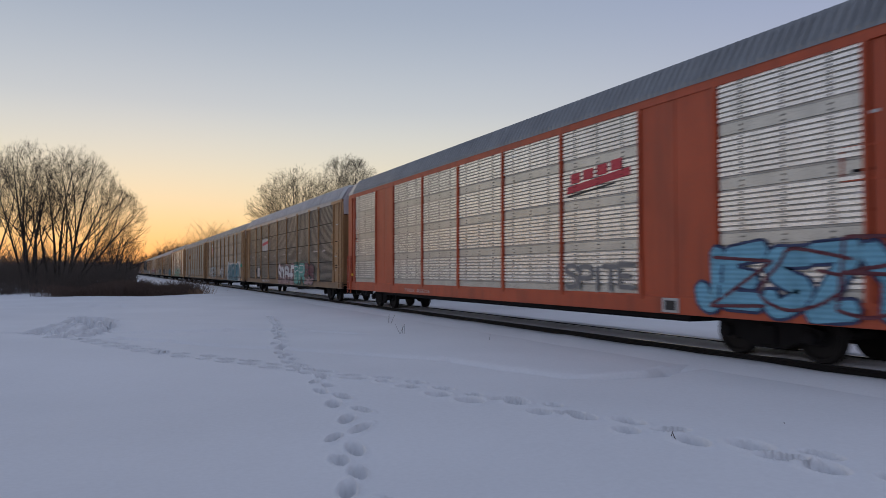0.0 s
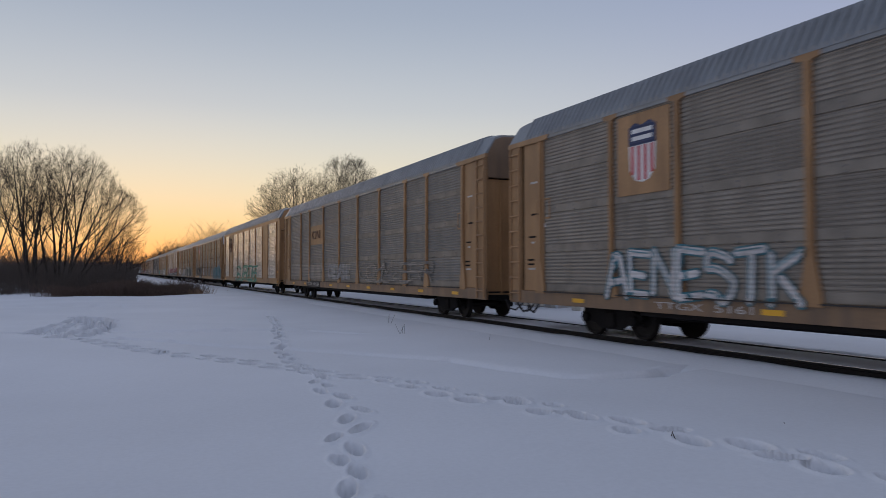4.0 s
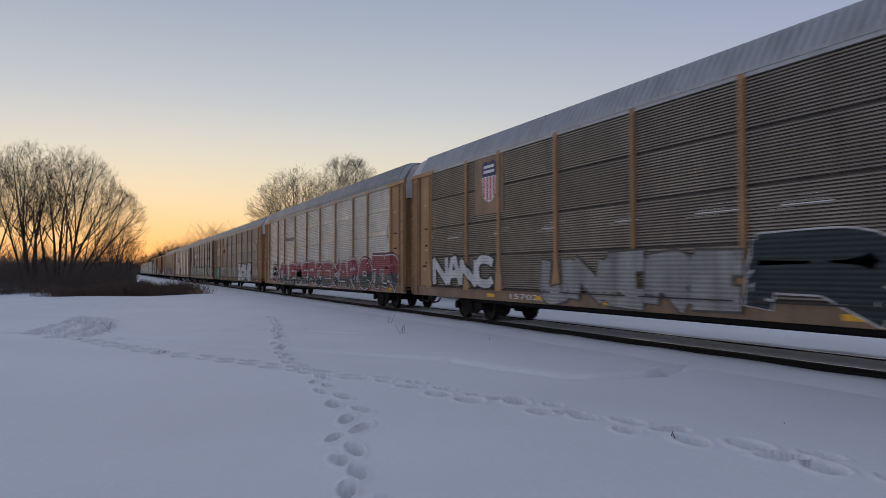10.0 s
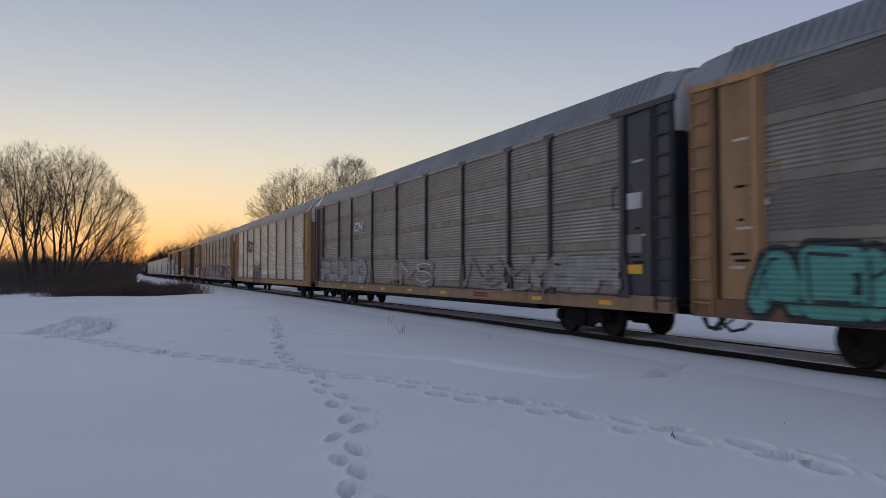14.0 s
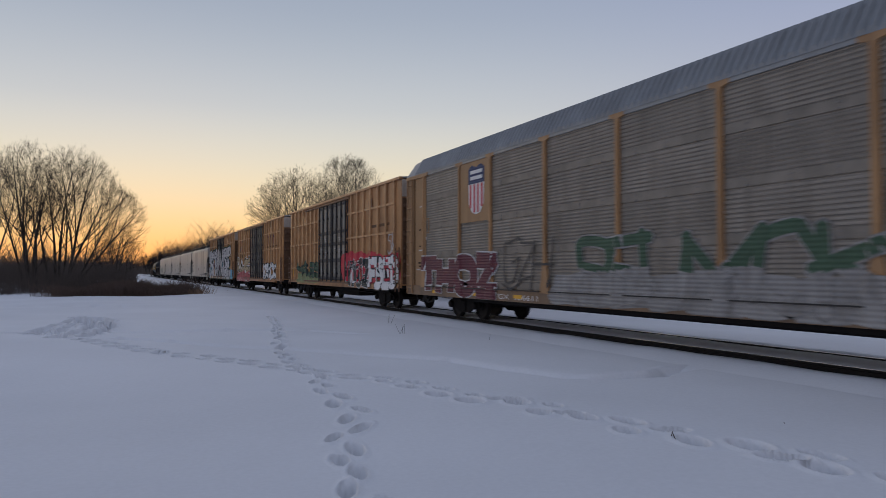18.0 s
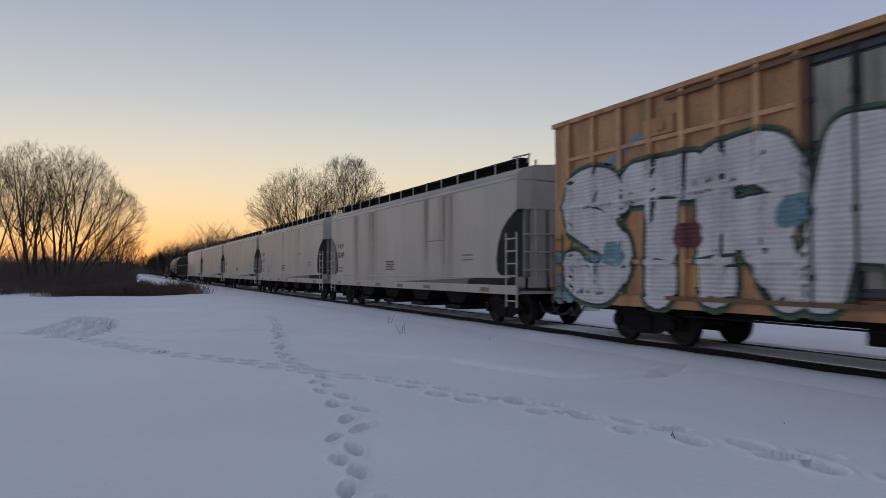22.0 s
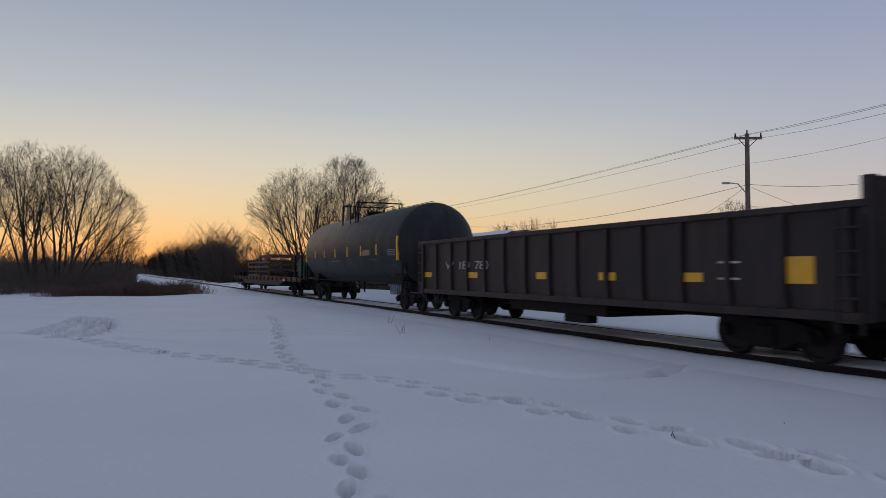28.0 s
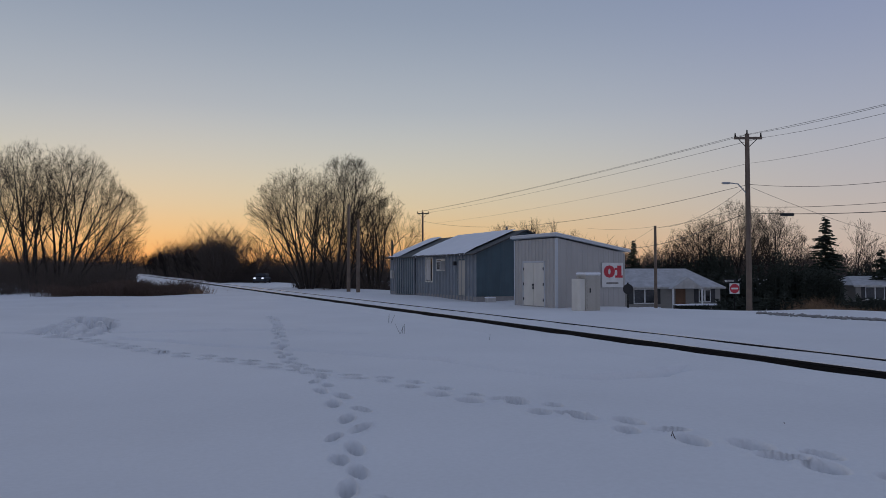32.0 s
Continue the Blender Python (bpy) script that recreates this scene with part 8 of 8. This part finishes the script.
# houses on the lower ground
def house(x, y, yaw, L, W, wall, ridge, label, porch=True):
    z = float(land(x, y))
    h = thing("house", label, "house", "houses", Matrix.Translation((x, y, z)) @ Matrix.Rotation(yaw, 4, 'Z'))
    part("wall", boxes((-L / 2, L / 2, 0, W, -0.3, wall)), M["beige"], h, "pale beige siding")
    for k in range(int(wall / 0.2)):
        part("siding_course", cached(("course", L), lambda: as_mesh("siding_course", boxes((-L / 2 - 0.015, L / 2 + 0.015, -0.03, 0.0, 0, 0.185)))), M["beige"], h, "", (0, 0, 0.05 + 0.2 * k))
    bm = bmesh.new()
    r = [(-L / 2 - 0.4, -0.4, wall), (L / 2 + 0.4, -0.4, wall), (L / 2 + 0.4, W + 0.4, wall), (-L / 2 - 0.4, W + 0.4, wall), (-L / 2 + 1.2, W / 2, ridge), (L / 2 - 2.0, W / 2, ridge)]
    vs = [bm.verts.new(v) for v in r]
    for q in ((0, 1, 5, 4), (1, 2, 5), (2, 3, 4, 5), (3, 0, 4), (3, 2, 1, 0)):
        bm.faces.new([vs[k] for k in q])
    part("roof", bm, M["thin_snow"], h, "hipped roof under thin greyish snow")
    part("eave_board", boxes((-L / 2 - 0.42, L / 2 + 0.42, -0.42, -0.38, wall - 0.16, wall + 0.02)), M["off_white"], h)
    for xc, w, z0, z1 in ((-L * 0.28, 2.1, 0.75, 2.15), (L * 0.34, 1.1, 0.9, 2.1)):
        wd = part("window_frame", boxes((xc - w / 2, xc + w / 2, -0.08, 0.0, z0, z1), bevel=0.01), M["white"], h, "white window frame")
        for s in (-1, 1):
            part("pane", boxes((xc + s * w / 4 - w / 4 + 0.07, xc + s * w / 4 + w / 4 - 0.07, -0.095, -0.08, z0 + 0.08, z1 - 0.08)), M["glass"], wd)
            part("shutter", boxes((xc + s * (w / 2 + 0.24) - 0.2, xc + s * (w / 2 + 0.24) + 0.2, -0.07, 0.0, z0 - 0.05, z1 + 0.05)), M["dark_roof"], h)
    if porch:
        part("door", boxes((0.35, 1.3, -0.07, 0.0, 0.15, 2.2)), M["brown"], h, "dark front door")
        p = prism_y([(-0.5, wall - 0.15), (2.6, wall - 0.15), (1.05, wall + 0.95)], -1.5, 1.5)
        part("porch_gable", p, M["thin_snow"], h)
        part("porch_face", prism_y([(-0.35, wall - 0.12), (2.45, wall - 0.12), (1.05, wall + 0.82)], -1.56, -1.51), M["off_white"], h)
        for xx in (-0.3, 2.4):
            part("porch_post", boxes((xx - 0.08, xx + 0.08, -1.45, -1.3, 0, wall - 0.15)), M["white"], h)
    return h
hx, hy = spot(1188, 68)
house(hx, hy, radians(-YAW), 9.2, 7.5, 2.35, 4.1, "small beige house with shutters and snow-covered roof")
hx, hy = spot(1590, 78)
house(hx, hy, radians(-YAW), 9.5, 7.0, 2.3, 3.3, "low house with snow-covered roof behind shrubs", False)
for u, dep, w, h in ((1222, 63, 1.5, 0.9), (1268, 63, 2.6, 0.95), (1150, 63, 1.0, 0.6)):
    x, y = spot(u, dep)
    t = thing("hedge", "dark clipped hedge with snow on top in front of the house", "hedge", "hedges", Matrix.Translation((x, y, float(land(x, y)) - 0.1)) @ Matrix.Rotation(radians(-YAW), 4, 'Z'))
    rg = random.Random(int(u))
    segs = [(Vector((rg.uniform(-w, w), rg.uniform(-0.5, 0.5), rg.uniform(0, h))),) for _ in range(700)]
    segs = [(p, p + Vector((rg.uniform(-0.15, 0.15), rg.uniform(-0.15, 0.15), 0.2)), 0.05, 0.01) for (p,) in segs]
    part("foliage", segs_mesh("foliage", segs, 3), M["hedge"], t)
    part("snow_cap", boxes((-w * 0.9, w * 0.9, -0.4, 0.4, h + 0.05, h + 0.18), bevel=0.06), M["snow_roof"], t)

def shrub_mass(u0, u1, d0, d1, n, hmin, hmax, seed, label):
    """Dense evergreen shrubs: many short sprays of foliage on leaning stems."""
    rg = random.Random(seed)
    segs = []
    for _ in range(n):
        x, y = spot(rg.uniform(u0, u1), rg.uniform(d0, d1))
        z = float(land(x, y)) - 0.05
        h = rg.uniform(hmin, hmax) * (0.75 + 0.6 * noise.noise((x * 0.22, y * 0.22, seed)))
        tip = Vector((x + rg.uniform(-0.3, 0.3), y + rg.uniform(-0.3, 0.3), z + h))
        base = Vector((x, y, z))
        segs.append((base, tip, 0.05, 0.015))
        for _ in range(11):
            p = base.lerp(tip, rg.uniform(0.1, 1.0))
            a = rg.uniform(0, 6.283)
            l = rg.uniform(0.2, 0.55)
            segs.append((p, p + Vector((math.cos(a) * l, math.sin(a) * l, rg.uniform(-0.05, 0.35))), 0.085, 0.02))
    ob = part("evergreen_shrubs", segs_mesh("evergreen_shrubs", segs, 3), M["hedge"], None)
    return tagged(ob, label, "shrubs", kind="stuff")
shrub_mass(1255, 1490, 72, 80, 1000, 2.4, 5.2, 61, "dark dense evergreen shrubs behind the snowy yard")
shrub_mass(1480, 1660, 88, 94, 700, 2.4, 5.0, 65, "dark dense evergreen shrubs behind the low house")
shrub_mass(1480, 1600, 66, 70, 160, 0.6, 1.5, 66, "low dark shrubs in front of the low house")
shrub_mass(1205, 1300, 84, 92, 500, 3.5, 6.5, 62, "dark dense evergreen shrubs behind the house")
shrub_mass(1090, 1220, 92, 100, 500, 3.0, 6.0, 63, "dark dense evergreens far behind the house")
shrub_mass(1270, 1420, 57, 61, 320, 0.9, 2.2, 64, "low dark evergreen shrubs beyond the snow bank")

# yard shrubs of dry stems
for k, (u, dep, w, n) in enumerate(((1408, 58, 0.6, 420), (1436, 59, 0.5, 300), (1476, 58, 0.7, 450), (1552, 50, 0.6, 380))):
    x, y = spot(u, dep)
    thicket("ornamental_grass", x - w, x + w, y - 1, y + 1, n, 0.7, 1.7, 0.012, M["grass"], 50 + k, "tan dry ornamental grass clumps in snow", "grass", lean=0.9, forks=3, clumps=4)

# ploughed edge of the lower road: small dirty clods along a line
rg = random.Random(31)
segs = []
for k in range(420):
    f = rg.random()
    v = 563 + 14 * f + rg.gauss(0, 0.7)
    dep = 1.9 * FPX / (v - 481)
    x, y = spot(1340 + 240 * f, dep)
    z = float(land(x, y))
    r = rg.uniform(0.02, 0.07)
    segs.append((Vector((x - r, y, z)), Vector((x + r, y + rg.uniform(-r, r), z + r * 0.8)), r * 0.8, r * 0.4))
tagged(part("snow_clods", segs_mesh("snow_clods", segs, 5), M["concrete"], None), "small dirty snow clods along the ploughed road edge", "clods", kind="stuff")

# ---- poles, wires and signs ----
def utility_pole(u, dep, v_top, label, arms=True, lamp=False, r=0.15):
    x, y = spot(u, dep)
    z0 = float(land(x, y))
    z1 = EYE[2] - (v_top - 481) * dep / FPX
    p = thing("utility_pole", label, "utility pole", "utility poles", Matrix.Translation((x, y, z0 - 0.1)) @ Matrix.Rotation(radians(-YAW), 4, 'Z'))
    h = z1 - z0 + 0.1
    bm = bmesh.new()
    tube(bm, (0, 0, 0), (0, 0, h), r, r * 0.72, 12)
    part("post", bm, M["pole"], p, "weathered round wooden post")
    if arms:
        part("crossarm", boxes((-0.65, 0.75, -0.06, 0.06, h - 0.28, h - 0.16), bevel=0.01), M["pole"], p)
        bm = bmesh.new()
        tube(bm, (-0.45, -0.02, h - 0.26), (0, -0.02, h - 0.75), 0.02)
        tube(bm, (0.5, -0.02, h - 0.26), (0, -0.02, h - 0.75), 0.02)
        part("arm_brace", bm, M["under"], p)
        for xx in (-0.6, 0.0, 0.7):
            bm = bmesh.new()
            zz = h - 0.16 if xx else h
            tube(bm, (xx, 0, zz), (xx, 0, zz + 0.2), 0.045, 0.03, 8)
            part("insulator", bm, M["under"], p)
    if lamp:
        bm = bmesh.new()
        pipe(bm, [(-0.1, 0, h - 3.0), (-0.5, -0.02, h - 2.55), (-0.95, -0.04, h - 2.5)], 0.03)
        la = part("lamp_arm", bm, M["steel"], p)
        part("lamp_head", boxes((-1.3, -0.9, -0.1, 0.1, h - 2.56, h - 2.46), bevel=0.03), M["steel"], la, "unlit grey street lamp head")
    return x, y, z0, z1, h

utility_pole(1325, 36, 236, "tall wooden utility pole with crossarm and street lamp", True, True, 0.15)
utility_pole(748, 84, 375, "distant wooden utility pole with crossarm behind the blue building", True, False, 0.14)
utility_pole(1160, 58, 400, "plain wooden utility pole beside the house", False, False, 0.14)
utility_pole(617, 62, 362, "plain wooden pole in front of bare trees", False, False, 0.17)
utility_pole(634, 60, 388, "shorter plain wooden pole in front of bare trees", False, False, 0.17)

def place(u, v, dep):
    x, y = spot(u, dep)
    return Vector((x, y, EYE[2] - (v - 481) * dep / FPX))

def wire(a, b, sag, r, label):
    cu = bpy.data.curves.new("overhead_wire", 'CURVE')
    cu.dimensions = '3D'
    cu.bevel_depth, cu.bevel_resolution = r, 1
    sp = cu.splines.new('POLY')
    n = 24
    sp.points.add(n - 1)
    for k in range(n):
        t = k / (n - 1)
        q = a.lerp(b, t) - Vector((0, 0, sag * 4 * t * (1 - t)))
        sp.points[k].co = (*q, 1)
    cu.materials.append(M["wire"])
    tmp = bpy.data.objects.new("overhead_wire", cu)
    me = bpy.data.meshes.new_from_object(tmp)
    bpy.data.objects.remove(tmp)
    me.materials.clear()
    ob = part("overhead_wire", me, M["wire"], None)
    return tagged(ob, label, "cable", "overhead wires")

WL = "thin black overhead wire strung between wooden poles"
TOP_WIRES = (
    (740, 375, 84, 1304, 241, 36, 0.25, 0.012),
    (748, 374, 84, 1324, 238, 36, 0.25, 0.012),
    (756, 377, 84, 1351, 243, 36, 0.3, 0.012),
    (1304, 241, 36, 1600, 176, 25, 0.05, 0.01),
    (1324, 238, 36, 1600, 178, 25, 0.08, 0.01),
    (1351, 243, 36, 1600, 192, 26, 0.08, 0.01),
    (770, 395, 84, 1322, 290, 36, 0.35, 0.008),
    (1326, 289, 36, 1600, 236, 26, 0.1, 0.008),
    (724, 386, 84, 1320, 328, 36, 1.55, 0.016),
)
SIDE_WIRES = (
    (1327, 326, 36, 1600, 318, 27, 0.18, 0.014),
    (1160, 404, 58, 1320, 366, 36, 0.12, 0.014),
    (1326, 366, 36, 1600, 356, 27, 0.1, 0.014),
    (1095, 440, 58, 1320, 377, 36, 0.5, 0.022),
    (1326, 377, 36, 1600, 373, 27, 0.08, 0.022),
    (1160, 402, 58, 1318, 333, 36, 0.6, 0.012),
    (1040, 404, 75, 1160, 401, 58, 0.2, 0.01),
    (1332, 332, 36, 1600, 425, 50, 0.2, 0.012),
    (1095, 440, 58, 1160, 402, 58, 0.1, 0.01),
)
for (u0, v0, d0_, u1, v1, d1_, sg_, r) in TOP_WIRES + SIDE_WIRES:
    wire(place(u0, v0, d0_), place(u1, v1, d1_), sg_, r * 0.72, WL)
q = place(1394, 380, 33.5)
sp_ = thing("cable_splice", "black splice case hanging on an overhead cable", "cable splice", "", q)
part("case", tube(bmesh.new(), (-0.28, 0.13, 0), (0.28, -0.13, 0.0), 0.075, sides=8), M["wire"], sp_)

def sign_post(u, v_c, dep, label):
    c = place(u, v_c, dep)
    x, y = c.x, c.y
    z0 = float(land(x, y))
    t = thing("road_sign", label, "road sign", "road signs", Matrix.Translation((x, y, z0)) @ Matrix.Rotation(radians(-YAW), 4, 'Z'))
    hc = c.z - z0
    part("post", boxes((-0.03, 0.03, 0.0, 0.04, -0.2, hc + 0.3)), M["under"], t)
    return t, hc
t, hc = sign_post(1299, 511, 52, "red and white no-entry sign with one-way arrow above")
part("plate", boxes((-0.36, 0.36, -0.03, -0.005, hc - 0.38, hc + 0.38), bevel=0.004), M["white"], t)
bm = bmesh.new()
tube(bm, (0, -0.032, hc), (0, -0.042, hc), 0.34, sides=28)
part("disc", bm, M["bright_red"], t, "red disc")
part("bar", boxes((-0.24, 0.24, -0.05, -0.043, hc - 0.06, hc + 0.06)), M["white"], t)
part("arrow_plate", boxes((-0.8, 0.1, -0.03, -0.005, hc + 0.42, hc + 0.68)), M["black"], t, "black one-way arrow plate")
part("arrow", boxes((-0.62, -0.05, -0.036, -0.03, hc + 0.52, hc + 0.58)), M["white"], t)
part("arrow_head", prism_y([(-0.74, hc + 0.55), (-0.58, hc + 0.47), (-0.58, hc + 0.63)], -0.037, -0.031), M["white"], t)
t, hc = sign_post(1111, 512, 33, "round sign seen from its dark back on a post")
bm = bmesh.new()
tube(bm, (0, -0.02, hc), (0, -0.005, hc), 0.24, sides=20)
part("plate", bm, M["black"], t)
lx, ly = spot(1358, 44)
st = thing("marker_stake", "thin leaning marker stake in the snow", "stake", "", (lx, ly, float(land(lx, ly))))
part("stake", tube(bmesh.new(), (0, 0, -0.2), (-0.15, 0, 1.6), 0.025, 0.018), M["steel"], st)
# distant car with its lamps lit
cx, cy = spot(464, 108)
cr = thing("parked_car", "distant dark car with lit headlights", "car", "", Matrix.Translation((cx, cy, float(land(cx, cy)))) @ Matrix.Rotation(radians(-YAW), 4, 'Z'))
part("body", boxes((-0.9, 0.9, -2.0, 2.0, 0.3, 0.9), (-0.75, 0.75, -1.0, 1.4, 0.9, 1.45), bevel=0.12), M["black_blue"], cr)
for x in (-0.6, 0.6):
    part("headlight", boxes((x - 0.17, x + 0.17, -2.06, -1.98, 0.66, 0.86), bevel=0.03), lamp_mat, cr, "lit headlight")
for x in (-0.85, 0.85):
    for y in (-1.3, 1.3):
        bm = bmesh.new()
        tube(bm, (x - 0.1, y, 0.32), (x + 0.1, y, 0.32), 0.32, sides=14)
        part("wheel", bm, M["black"], cr)
# stems poking through the snow
rg = random.Random(77)
for k, (u, v, lab) in enumerate(((1185, 778, 2), (1392, 750, 1), (690, 572, 3), (712, 590, 4), (866, 602, 1), (345, 520, 3))):
    dep = 1.72 * FPX / (v - 481)
    x, y = spot(u, dep)
    w = thing("dry_weed", "thin dry weed stems poking through snow", "weed", "dry weeds", (x, y, float(land(x, y))))
    bm = bmesh.new()
    hgt = (0.10, 0.05, 0.35, 0.3, 0.2, 0.8)[k]
    for j in range(lab):
        a = Vector((rg.uniform(-0.06, 0.06), rg.uniform(-0.06, 0.06), -0.02))
        tube(bm, a, a + Vector((rg.uniform(-0.5, 0.5) * hgt, rg.uniform(-0.2, 0.2) * hgt, hgt * rg.uniform(0.7, 1))), 0.006, 0.003, 4)
    part("stem", bm, M["brush"], w)

# ---- motion of the train ----
def motions():
    for ob, c in MOVING:
        walk(ob, [(t, pose(TRACK_X, c - run, RAIL_Z)) for t, run in RUN])
    rate = math.degrees(SPEED / 0.44)
    for k in (0, 1):
        sets = [w for w, j in WHEELSETS if j == k]
        first = sets[0]
        y = -0.89 if k == 0 else 0.89
        walk(first, [(f / FPS, pose(0, y, 0.44, (rate * f / FPS) % 360)) for f in range(0, 961)])
        act, slot = first.animation_data.action, first.animation_data.action_slot
        for w in sets[1:]:
            w.rotation_mode = "QUATERNION"
            w.animation_data_create()
            w.animation_data.action = act
            w.animation_data.action_slot = slot

motions()
